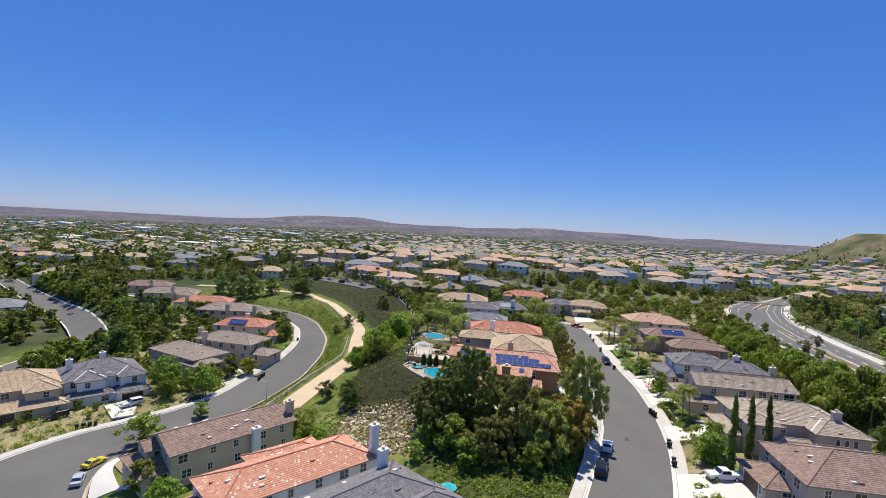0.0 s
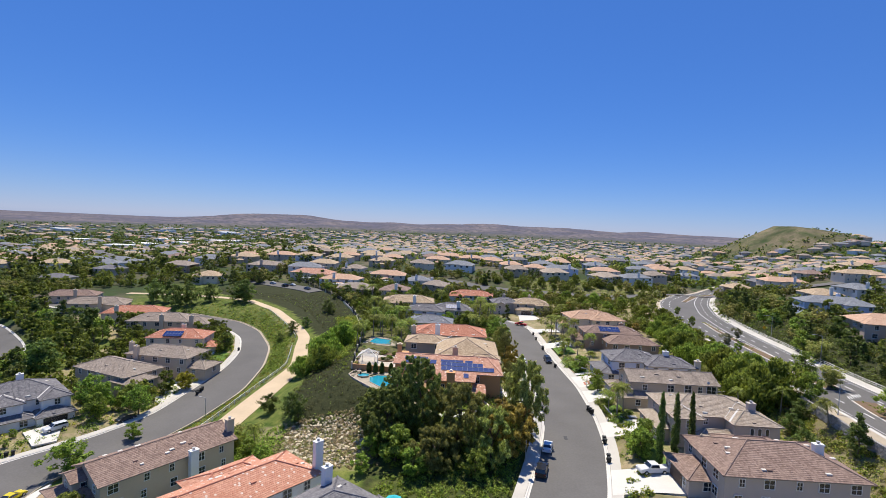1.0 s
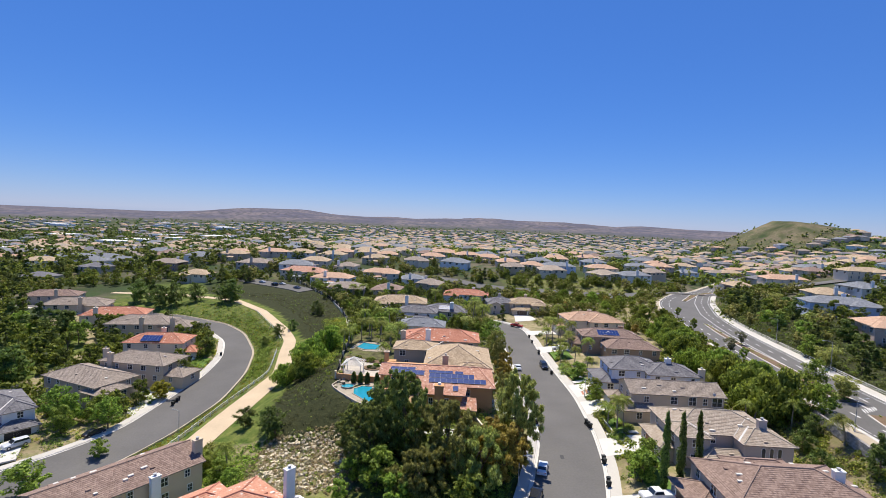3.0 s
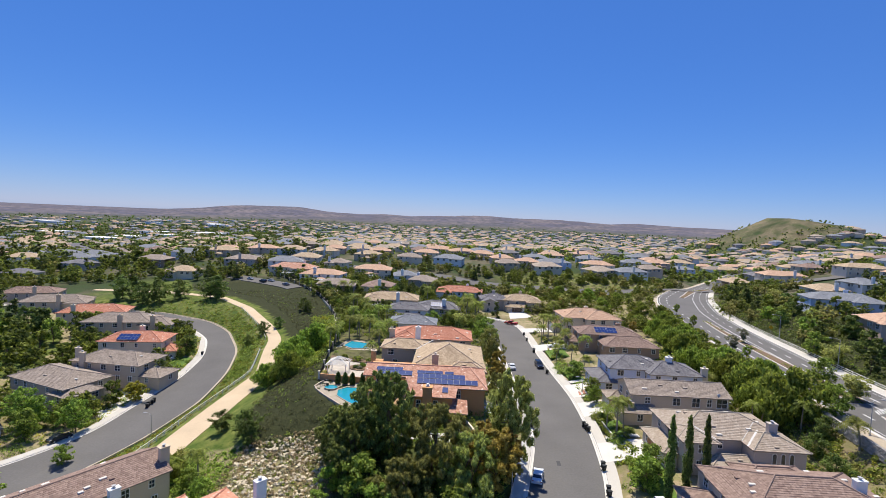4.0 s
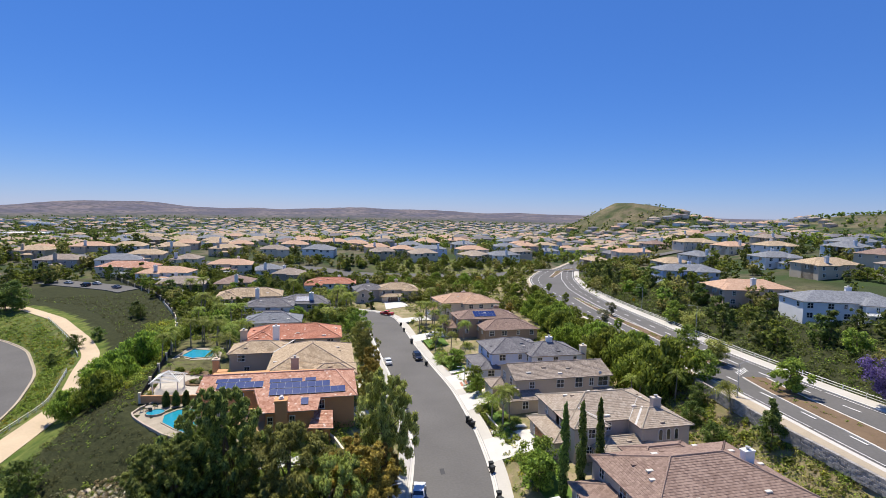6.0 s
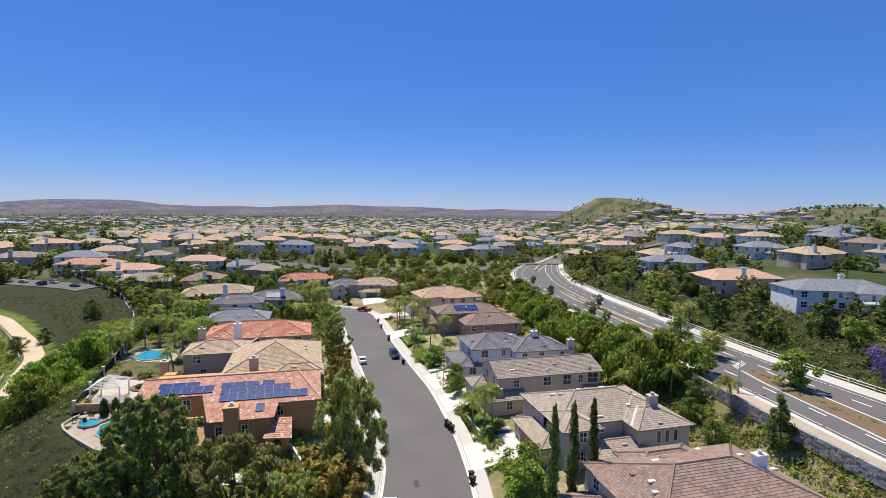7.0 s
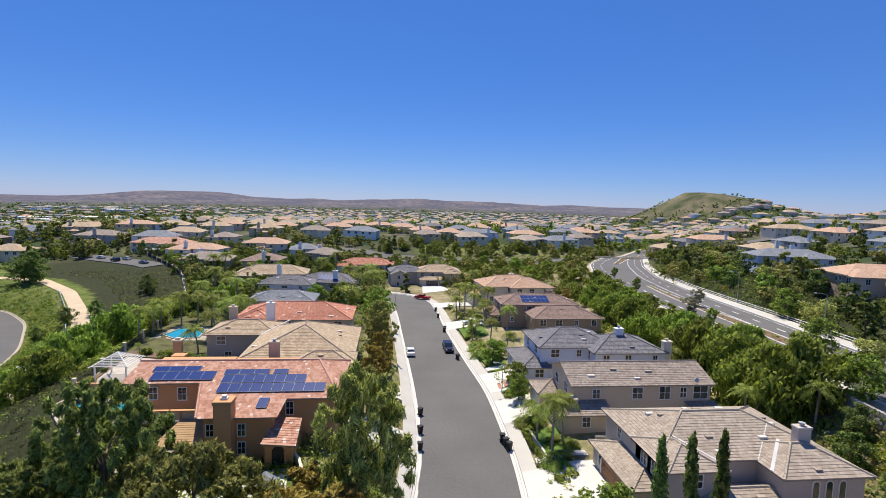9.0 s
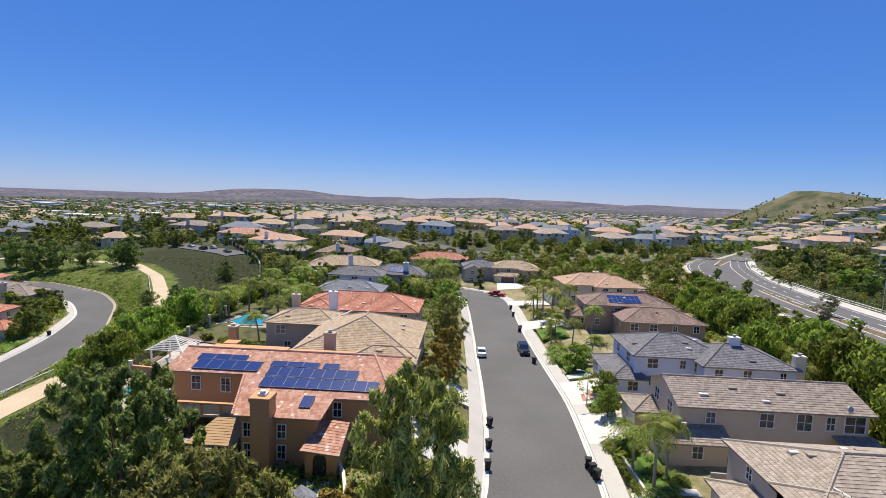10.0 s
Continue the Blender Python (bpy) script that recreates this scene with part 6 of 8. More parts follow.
for k in range(4):
    th = k * math.pi / 2
    m = Matrix.Rotation(th, 4, "Z")
    for j in range(9):
        s = (j + 0.5) / 9
        w = 2.7 * (1 - s)
        bm = bmesh.new()
        rod(bm, m @ Vector((-w, -w, 2.5 + 1.5 * s)), m @ Vector((w, -w, 2.5 + 1.5 * s)), 0.07, 0.07, 4)
        part("slat", bm, FENCE, gz)
    bm = bmesh.new()
    rod(bm, m @ Vector((-2.75, -2.75, 2.45)), (0, 0, 4.05), 0.09, 0.09, 5)
    part("rafter", bm, FENCE, gz)
stack = thing("chimney_stack", pose(-12.2, 119.3, 2.0), "free-standing orange brick chimney beside the house", "chimney")
bm = bmesh.new()
box(bm, -0.75, 0.75, -0.6, 0.6, -3, 3.6, bevel=0.03)
part("shaft", bm, STUCCO["orange"], stack)
bm = bmesh.new()
box(bm, -0.95, 0.95, -0.8, 0.8, 3.6, 3.95, bevel=0.05)
part("cap", bm, STUCCO["orange"], stack)
# front yard and curved entry wall
wall_run("garden_wall", [(8.0, 99.6), (8.9, 97.8), (9.6, 95.6), (10.2, 93.6)], 0.3, -2, 0.9, STUCCO["cream"], "low curved cream wall beside the entry")
patch("front_walk", [(5, 92.5), (8.6, 92.5), (7.6, 97.8), (5.6, 97.8)], 0.1, PALE, "pale concrete walk to the arched door", "path")
patch("front_walk", [(-4, 93.2), (5, 92.8), (5, 95), (-4, 95.4)], 0.1, PALE, "pale concrete walk along the front beds", "path")
patch("patio", [(-13, 98), (-3, 97.5), (-2.5, 103), (-14, 104)], 0.12, DECK, "stone patio under the balcony", "patio")
patch("driveway", [(12.4, 105.2), (22.4, 103.5), (22.9, 111), (12.4, 112)], 0.12, PALE, "pale concrete driveway of the orange house", "driveway")
patch("driveway", [(13.2, 122), (23, 122), (23, 128), (13.2, 128)], 0.12, PALE, "pale concrete driveway of the tan house", "driveway")


def round_table(x, y, z, n=4):
    t = thing("garden_table", pose(x, y, z), "round pale garden table on the stone patio", "table")
    bm = bmesh.new()
    rod(bm, (0, 0, 0.68), (0, 0, 0.74), 0.65, 0.65, 18)
    part("tabletop", bm, DECK, t)
    bm = bmesh.new()
    rod(bm, (0, 0, 0), (0, 0, 0.68), 0.12, 0.08, 8)
    part("pedestal", bm, DARK, t)
    for k in range(n):
        th = k * 2 * math.pi / n + 0.5
        ch = thing("garden_chair", pose(x + 1.15 * math.cos(th), y + 1.15 * math.sin(th), z, 0, 0, math.degrees(th) - 90), "dark metal garden chair by the round table", "chair", "garden chairs")
        bm = bmesh.new()
        box(bm, -0.25, 0.25, -0.25, 0.25, 0.42, 0.48, bevel=0.02)
        part("seat", bm, DARK, ch)
        bm = bmesh.new()
        box(bm, -0.25, 0.25, 0.22, 0.28, 0.5, 0.95, bevel=0.02)
        part("backrest", bm, DARK, ch)
        for sx in (-0.22, 0.22):
            for sy in (-0.22, 0.22):
                bm = bmesh.new()
                rod(bm, (sx, sy, 0), (sx, sy, 0.5 if sy < 0 else 0.52), 0.02, 0.02, 5)
                part("leg", bm, DARK, ch)


round_table(-23.8, 115.2, 0.5)
round_table(-8.5, 101.2, ground_z(-8.5, 101.2) + 0.14)
# panels on the neighbours' roofs
def roof_array(x, y, z, yaw, slope, cols, rows, w=1.0, h=1.6):
    arr = thing("solar_array", pose(x, y, z, slope, 0, yaw), "dark solar panels lying on a tile roof", "solar panels")
    for i in range(cols):
        for j in range(rows):
            p = put_mesh("solar_panel", mod_me, arr, Matrix.Translation(((i - cols / 2) * (w + 0.05), (j - rows / 2) * (h + 0.05), 0.06)) @ Matrix.Diagonal((w, h, 1, 1)))
            put_mesh("panel_frame", rim_me, p)


roof_array(57, 170.2, -2.4 + 6.1 + 0.85, 0, math.degrees(math.atan(0.38)), 7, 2)
roof_array(-99.5, 157.4, -9.6 + 6.4 + 0.95, 8, math.degrees(math.atan(0.38)), 6, 2)
roof_array(-1.3, 205.6, -1.8 + 5.0 + 1.05, -6, math.degrees(math.atan(0.38)), 6, 2)


# ---------------------------------------------------------------- the suburb beyond
def far_house_meshes(seed, wall, roof):
    rn = random.Random(seed)
    w, d = rn.uniform(8, 11), rn.uniform(5.5, 7)
    wings = [(-w, w, -d, d, 5.3), (-w if seed % 2 else 1, -1 if seed % 2 else w, -d - 3, 1, 5.1)]
    bm_planes = []
    for x0, x1, y0, y1, e in wings:
        bm_planes += roof_faces(x0, x1, y0, y1, e, 0.38, "h")
    bm = bmesh.new()
    for x0, x1, y0, y1, e in wings:
        box(bm, x0, x1, y0, y1, -2, e)
    me = bpy.data.meshes.new("wall")
    bm.to_mesh(me)
    bm.free()
    me.materials.append(STUCCO[wall])
    return me, roof_mesh(bm_planes, ROOF[roof]), w, d, wings


FAR = [(far_house_meshes(s, w, r), w, r) for s, w, r in ((1, "cream", "tan"), (2, "white", "slate"), (3, "tan", "taupe"), (4, "pink", "peach"), (5, "cream", "sand"), (6, "white", "tan"), (7, "grey", "grey"), (8, "tan", "brown"))]
rnd = random.Random(9)


def far_house(x, y, k, yaw):
    (wall_me, roof_me, w, d, wings), wall, roof = FAR[k]
    ob = thing("house", pose(x, y, ground_z(x, y), 0, 0, yaw), f"distant {WORDS[wall]} house with a {roof} tile roof", "house", "distant houses")
    put_mesh("wall", wall_me, ob)
    put_mesh("roof", roof_me, ob)
    fm, pm = window_meshes(1.5, 1.4, 0)
    for s in (-0.66, -0.25, 0.25, 0.66) if math.hypot(x, y) < 480 and x > -185 else (-0.5, 0.5) if math.hypot(x, y) < 560 else ():
        yy = wings[1][2] if wings[1][0] < s * w < wings[1][1] else -d
        a = put_mesh("window", fm, ob, pose(s * w, yy, 3.9))
        put_mesh("pane", pm, a)


spots = []
for k, (x, y, yaw) in enumerate(WEST_ROWS):
    far_house(x, y, (k * 3) % 8, yaw)
    spots.append((x, y))
tries = 0
while len(spots) < 215 and tries < 9000:
    tries += 1
    r = 330 + 560 * rnd.random() ** 1.2
    th = radians(rnd.uniform(-52, 52))
    x, y = r * math.sin(th), r * math.cos(th)
    # rows that follow gently curved streets
    row = round((y + 30 * math.sin(x / 130)) / 34)
    y = row * 34 - 30 * math.sin(x / 130)
    if math.hypot(x - 600, y - 950) < 150 or (x > 120 and 560 < y < 640):
        continue
    if y < 290 or not free_spot(x, y, 9, 19) or any((x - a) ** 2 + (y - b) ** 2 < 23**2 for a, b in spots):
        continue
    spots.append((x, y))
    far_house(x, y, rnd.randrange(8), rnd.gauss(0, 14))


# rooftops too far to pick apart, in one mesh
rng = np.random.default_rng(12)
vs, fs, mi, uvs = [], [], [], []
fm_ = [STUCCO[k] for k in ("cream", "tan", "white", "pink", "grey")] + [ROOF[k] for k in ("tan", "peach", "slate", "sand", "grey", "taupe")]
count = 0
while count < 2600:
    r = 520 + 2000 * rng.uniform() ** 1.25
    th = radians(rng.uniform(-56, 50))
    x, y = r * math.sin(th), r * math.cos(th)
    row = round((y + 40 * math.sin(x / 170)) / 40)
    y = row * 40 - 40 * math.sin(x / 170)
    if math.hypot(x - 600, y - 950) < 130 or (r < 900 and any((x - a) ** 2 + (y - b) ** 2 < 22**2 for a, b in spots)):
        continue
    if th < -0.22 and r > 700 and rng.uniform() < 0.5:
        continue
    big = th < -0.45 and rng.uniform() < 0.035
    w, d, h = (rng.uniform(16, 34), rng.uniform(10, 18), rng.uniform(5, 8)) if big else (rng.uniform(7, 11), rng.uniform(5.5, 7.5), rng.uniform(3.2, 5.6))
    z0 = ground_z(x, y)
    k = len(vs)
    vs += [(x + sx * w, y + sy * d, z) for z in (z0 - 2, z0 + h) for sx, sy in ((-1, -1), (1, -1), (1, 1), (-1, 1))]
    wm_ = 2 if big else int(rng.integers(0, 5))
    for q in ((0, 1, 5, 4), (1, 2, 6, 5), (2, 3, 7, 6), (3, 0, 4, 7)):
        fs.append(tuple(k + i for i in q))
        mi.append(wm_)
    if big:
        fs.append((k + 4, k + 5, k + 6, k + 7))
        mi.append(2)
    else:
        rm_ = 5 + int(rng.integers(0, 6))
        for pl in roof_faces(x - w, x + w, y - d, y + d, z0 + h, 0.38, "h"):
            kk = len(vs)
            vs += pl
            fs.append(tuple(range(kk, kk + len(pl))))
            mi.append(rm_)
    count += 1
far_me = make_mesh("distant_rooftops", vs, fs, fm_, mi)
uvl = far_me.uv_layers.new(name="UVMap")
li = np.empty(len(far_me.loops), np.int32)
far_me.loops.foreach_get("vertex_index", li)
allv = np.array(vs)
uvl.data.foreach_set("uv", (allv[li][:, :2]).astype(np.float32).ravel())
tagged(new("distant_rooftops", far_me), "distant suburban rooftops and white warehouses on the plain", "buildings", kind="stuff")


def far_wood(name, count, label, leaf, pick, size, seed):
    """Distant tree crowns in one mesh: many ragged clumps of leaves."""
    rng = np.random.default_rng(seed)
    c, rad = [], []
    for _ in range(count):
        x, y, s = pick(rng)
        z = ground_z(x, y)
        for _ in range(4):
            c.append((x + rng.normal() * 1.8 * s, y + rng.normal() * 1.8 * s, z + rng.uniform(1.2, 6.0) * s))
            rad.append(rng.uniform(1.3, 2.4) * s)
    v, f = leaf_cloud(c, rad, 9, size, rng, 0, 0.9, 0.7)
    tagged(new(name, cloud_mesh(name, v, f, LEAF[leaf])), label, "trees", kind="stuff")


def ring(lo, hi, power=1.3):
    def pick(rng):
        while True:
            r = lo + (hi - lo) * rng.uniform() ** power
            th = radians(rng.uniform(-56, 56))
            x, y = r * math.sin(th), r * math.cos(th)
            if math.hypot(x - 600, y - 950) < 120:
                continue
            if r > 900 or all((x - a) ** 2 + (y - b) ** 2 > 100 for a, b in spots[::1]):
                return x, y, rng.uniform(0.6, 1.25)
    return pick


def west_plain(rng):
    r, th = rng.uniform(420, 1700), radians(rng.uniform(-56, -18))
    return r * math.sin(th), r * math.cos(th), rng.uniform(0.7, 1.4)


far_wood("distant_trees", 2300, "distant leafy suburban trees between rooftops", "green", ring(430, 1500), 1.1, 1)
far_wood("distant_trees", 3000, "distant dark trees across the plain", "dark", ring(500, 2900, 1.0), 1.8, 2)
far_wood("distant_trees", 2200, "distant dark trees on the western plain", "dark", west_plain, 1.6, 8)
far_wood("distant_trees", 700, "distant olive trees across the plain", "olive", ring(450, 2000), 1.4, 3)


def knoll_spot(rng):
    th, r = rng.uniform(0, 6.28), 210 * math.sqrt(rng.uniform(0.12, 1))
    return 603 + r * math.cos(th), 950 + r * math.sin(th) - 20, rng.uniform(0.35, 1.0) * (0.55 + 0.45 * r / 190)


far_wood("hill_shrubs", 800, "dark shrubs and trees over the dry knoll", "dark", knoll_spot, 1.0, 5)
far_wood("hill_shrubs", 500, "olive shrubs over the dry knoll", "olive", knoll_spot, 0.9, 6)
for k in range(24):
    th = math.pi * 0.9 + k * 0.15
    x, y = 603 + (120 + 40 * (k % 3)) * math.cos(th), 950 + (130 + 45 * (k % 3)) * math.sin(th)
    far_house(x, y, k % 8, 10 * (k % 5) - 20)


# ---------------------------------------------------------------- driveways, walks and lawns
LAWN = material("clipped_lawn", (0.10, 0.17, 0.03), 0.95, vary=0.3, size=0.5, fine=6, bump=0.03)
EARTH = material("garden_earth", (0.36, 0.26, 0.15), 0.95, vary=0.3, size=0.6, fine=5, bump=0.03)
SOIL = material("planting_soil", (0.17, 0.115, 0.07), 0.95, vary=0.3, size=0.5, fine=5, bump=0.03)


def edge_x(name, y):
    return float(line_at(name, y))


for y0, y1, back in ((93.2, 101, 44), (70.5, 79, 41), (114.2, 122.6, 42.2), (126, 135, 42.6), (169.5, 177.5, 45), (198, 205.5, 45)):
    a, b = edge_x("street_b", y0) + 0.35, edge_x("street_b", y1) + 0.35
    patch("driveway", [(a, y0), (back, y0), (back, y1), (b, y1)], 0.24, PALE, "pale concrete driveway up to a garage", "driveway")
for y0, y1, x1 in ((136.5, 138.2, 44.5), (102.3, 103.6, 44)):
    patch("front_walk", [(edge_x("street_b", y0) + 2.4, y0), (x1, y0), (x1, y1), (edge_x("street_b", y1) + 2.4, y1)], 0.16, PALE, "pale concrete walk to a front door", "path")
for c in ([(38.9, 103.2), (43.6, 103.8), (42.3, 110.6), (38.7, 110.3)], [(38, 80), (42, 80), (44, 91.5), (37.8, 91.5)], [(38.5, 136), (42, 136), (42, 149), (37.5, 149)], [(37, 160), (43, 160), (43, 178), (36.5, 178)]):
    patch("lawn", c, 0.14, LAWN, "small clipped green front lawn", "lawn")
for c in ([(-83.5, 121.5), (-79.8, 119), (-79.2, 131), (-85, 132)], [(-88.5, 129), (-79, 131), (-77.6, 139.5), (-86, 136)]):
    patch("driveway", c, 0.2, PALE, "wide pale concrete driveway by the lower street", "driveway")
for c in ([(-85, 141), (-77.5, 141), (-78, 150), (-84, 150)], [(-87, 153), (-79, 153), (-80.5, 160.5), (-88, 161)]):
    patch("lawn", c, 0.14, LAWN, "small green lawn by the lower street", "lawn")
patch("driveway", [(-101, 99.5), (-93.2, 93.5), (-90, 96.5), (-96.5, 106.5)], 0.42, PALE, "pale concrete driveway of the white house", "driveway")
v, f = ribbon(resample([(-69.5, 62.8), (-73.9, 67.8), (-76.4, 71.6), (-77.8, 75.9), (-76.9, 78.9), (-74, 83.5)], 1.5)[:14], resample([(-64.8, 64.6), (-71.2, 70.2), (-73.8, 72.6), (-75.4, 75), (-74.8, 77.2), (-72.6, 80.8)], 1.2)[:14], 0.24, 2, 0, 0.4)
tagged(new("pavement", make_mesh("pavement", v, f, PALE)), "pale concrete apron curving round the turning circle", "pavement", kind="structure")
patch("driveway", [(-65, 64), (-58, 62), (-58, 67), (-66, 69.5)], 0.23, PALE, "pale concrete driveway at the turning circle", "driveway")
patch("garden_bed", [(-74.6, 76.8), (-74.6, 74), (-66.8, 68.2), (-64.5, 72.8)], 0.26, EARTH, "tan earth planting bed at the turning circle", "bed")
for k in range(3):
    patch("garden_step", [(-71 + 1.6 * k, 71.8 - 1.1 * k), (-70.6 + 1.6 * k, 71.4 - 1.1 * k), (-69.2 + 1.6 * k, 73.0 - 1.1 * k), (-69.6 + 1.6 * k, 73.4 - 1.1 * k)], 0.42, PALE, "pale stepping edge in the planting bed", "step", 0.3, 3)
patch("driveway", [(31, 226), (42, 231), (40, 242.5), (32, 242.5)], 0.14, PALE, "pale concrete driveway at the end of the street", "driveway")
patch("tar_patch", [(25.2, 91.5), (25.9, 91.5), (26.0, 93.2), (25.3, 93.2)], 0.115, PATCH, "small dark oil stain on the asphalt", "stain", 0.02, 3)

# front yards of the eastern row: hedges, borders, steps, cycads


def hedge(pts, h, w, label, leaf="green"):
    """A clipped hedge: a dense box of leaves round a woody core."""
    q = resample(np.array(pts, float), 0.35)
    o = np.array((q[0, 0], q[0, 1], ground_z(*q[0])))
    rg = np.random.default_rng(int(abs(q[0, 0] * 10 + q[0, 1])))
    t = thing("hedge", Matrix.Translation(o), label, "hedge")
    c, r = [], []
    for x, y in q:
        for k in range(3):
            c.append((x - o[0] + rg.uniform(-0.3, 0.3) * w, y - o[1] + rg.uniform(-0.1, 0.1), ground_z(x, y) - o[2] + h * (0.3 + 0.28 * k)))
            r.append(w * 0.42)
    v, f = leaf_cloud(c, r, 36, 0.11, rg, 0, 0.9)
    put_mesh("foliage", cloud_mesh("foliage", v, f, LEAF[leaf]), t)
    bm = bmesh.new()
    for x, y in q[::2]:
        z = ground_z(x, y) - o[2]
        rod(bm, (x - o[0], y - o[1], z - 0.1), (x - o[0], y - o[1], z + h * 0.7), 0.04, 0.02, 5)
    part("stems", bm, BARK, t)


hedge([(37.9, 110.4), (38.0, 107), (38.1, 103.2)], 0.8, 0.8, "clipped yellow-green hedge beside a front lawn", "bright")
hedge([(43.0, 134.4), (43.6, 132.2), (45.4, 130.6)], 0.7, 0.7, "low clipped green hedge round a small lawn")
hedge([(39.0, 91.3), (41.5, 91.6)], 1.3, 0.9, "rounded green shrub beside a garage")
v, f = ribbon(resample([(38.55, 110.4), (38.65, 107), (38.75, 103.2)], 1.0), resample([(38.8, 110.4), (38.9, 107), (39.0, 103.2)], 1.0), 0.45, 1, 0, 0.6)
tagged(new("garden_border", make_mesh("garden_border", v, f, PALE)), "white garden border beside a front lawn", "border", kind="structure")
wall_run("boundary_wall", [(40.6, 124.4), (44.6, 123.8)], 0.35, -3.6, -1.75, STUCCO["tan"], "low tan wall beside a front driveway")
for k in range(5):
    patch("brick_step", [(37.5 + 0.5 * k, 127.2), (38.0 + 0.5 * k, 127.0), (38.2 + 0.5 * k, 129.4), (37.7 + 0.5 * k, 129.6)], 0.16 + 0.13 * k, CAPS["red"] if k % 2 else PALE, "terracotta and cream garden steps", "step", 0.5, 3)
for x, y, k, s in ((39.6, 124.2, 1, 1.0), (39.2, 122.9, 0, 0.8), (38.4, 113.4, 1, 0.9), (38.2, 112.3, 0, 1.0), (39.3, 112.6, 1, 1.0), (40.2, 111.8, 0, 1.1), (39.3, 100.9, 1, 1.1), (40.8, 102.4, 0, 1.1), (41.4, 106.5, 0, 0.8), (38.8, 92.3, 1, 0.8), (37.9, 145.4, 1, 1.3), (38.4, 147.5, 0, 1.3), (37.8, 150, 1, 1.2), (39.6, 152.4, 0, 1.0), (42.6, 105, 1, 0.8), (-57.5, 65.5, 1, 1.9), (-55.6, 63.4, 0, 2.0), (-58.8, 68, 1, 1.5)):
    plant("cycad", CYCAD[k], x, y, "low cycad with a rosette of arching fronds", "cycad", s, "cycads")
# orange garden chimney and wooden playhouse
fp_ = thing("outdoor_fireplace", pose(-14.4, 124.2, 1.0), "orange stucco outdoor fireplace chimney on the terrace", "fireplace")
bm = bmesh.new()
box(bm, -0.85, 0.85, -0.6, 0.6, 0, 2.4, bevel=0.04)
box(bm, -0.6, 0.6, -0.45, 0.45, 2.4, 5.6, bevel=0.03)
part("stack", bm, STUCCO["orange"], fp_)
bm = bmesh.new()
box(bm, -0.75, 0.75, -0.6, 0.6, 5.6, 5.85, bevel=0.04)
box(bm, -0.35, 0.35, -0.25, 0.25, 5.85, 6.1)
part("cap", bm, STUCCO["tan"], fp_)
ph = thing("playhouse", pose(6.9, 92.4, ground_z(6.9, 92.4), 0, 0, 24), "dark wooden playhouse with a grey gabled roof", "playhouse")
for sx in (-1, 1):
    for sy in (-1.2, 1.2):
        bm = bmesh.new()
        box(bm, sx - 0.07, sx + 0.07, sy - 0.07, sy + 0.07, -0.2, 1.9)
        part("post", bm, DARK, ph)
    for k in range(6):
        bm = bmesh.new()
        box(bm, sx - 0.03, sx + 0.03, -1.13, 1.13, 0.15 + 0.16 * k, 0.27 + 0.16 * k)
        part("board", bm, WOOD, ph)
bm = bmesh.new()
box(bm, -0.93, 0.93, 1.17, 1.23, 0.1, 1.9)
part("back_panel", bm, WOOD, ph)
bm = bmesh.new()
box(bm, -0.97, 0.97, -1.17, 1.17, 0.02, 0.12)
part("floor", bm, WOOD, ph)
put_mesh("roof", roof_mesh(roof_faces(-1.0, 1.0, -1.2, 1.2, 1.95, 0.85, "gy", 0.25), ROOF["slate"], 0.08, 0.25), ph)
for x, y, k, s in ((0.9, 97.9, 0, 0.5), (2.2, 98.2, 1, 0.5), (3.4, 98.6, 0, 0.45), (4.5, 98.2, 2, 0.45), (-1.5, 98.2, 1, 0.45)):
    plant("shrub", SHRUB[k], x, y, "leafy shrub against the orange house's front", "shrub", s, "front shrubs")

# planting beds on the upper terrace and round the garden pool
ring_bed = [(-18.6 + 2.6 * math.cos(k * math.pi / 8), 127.6 + 2.3 * math.sin(k * math.pi / 8)) for k in range(16)]
prism("garden_bed", ring_bed, 0.9, 1.22, SOIL, "round raised planting bed on the terrace", "bed")
prism("garden_bed", [(-28, 134.2), (-13.2, 130.6), (-13.2, 132.8), (-28, 136.8)], 0.9, 1.2, SOIL, "long planting bed along the terrace's back", "bed")
prism("garden_bed", [(-26.2, 119.9), (-25.4, 119.7), (-27, 134), (-27.8, 134)], 0.9, 1.15, SOIL, "narrow planting bed along the railing", "bed")
for x, y, k, q in ((-19.4, 127, 2, 0.7), (-17.8, 128.4, 0, 0.7), (-18.4, 126.6, 3, 0.6), (-26.4, 126, 2, 0.5), (-26.8, 129.5, 0, 0.55), (-27.2, 132.6, 2, 0.6), (-25.8, 121.6, 5, 0.5), (-24, 134.4, 0, 0.9), (-20.4, 133.6, 1, 0.9), (-16.6, 132.4, 0, 0.8), (-14.4, 131.8, 2, 0.8)):
    plant("shrub", SHRUB[k], x, y, "leafy shrub in a terrace planting bed", "shrub", q, "terrace shrubs", 1.15)
for x, y, k, q in ((-31.4, 147, 1, 0.9), (-31, 156, 0, 1.0), (-16.6, 138, 2, 1.0), (-16.6, 147.4, 2, 1.2), (-28.4, 160, 1, 1.0), (-22, 160.5, 0, 1.1), (-18, 156.6, 2, 1.2), (-31, 152, 2, 1.1), (-25.4, 161.6, 1, 0.9)):
    plant("palm_tree", PALMS[k], x, y, "slender feather palm beside the garden pool", "palm tree", q, "pool palms")


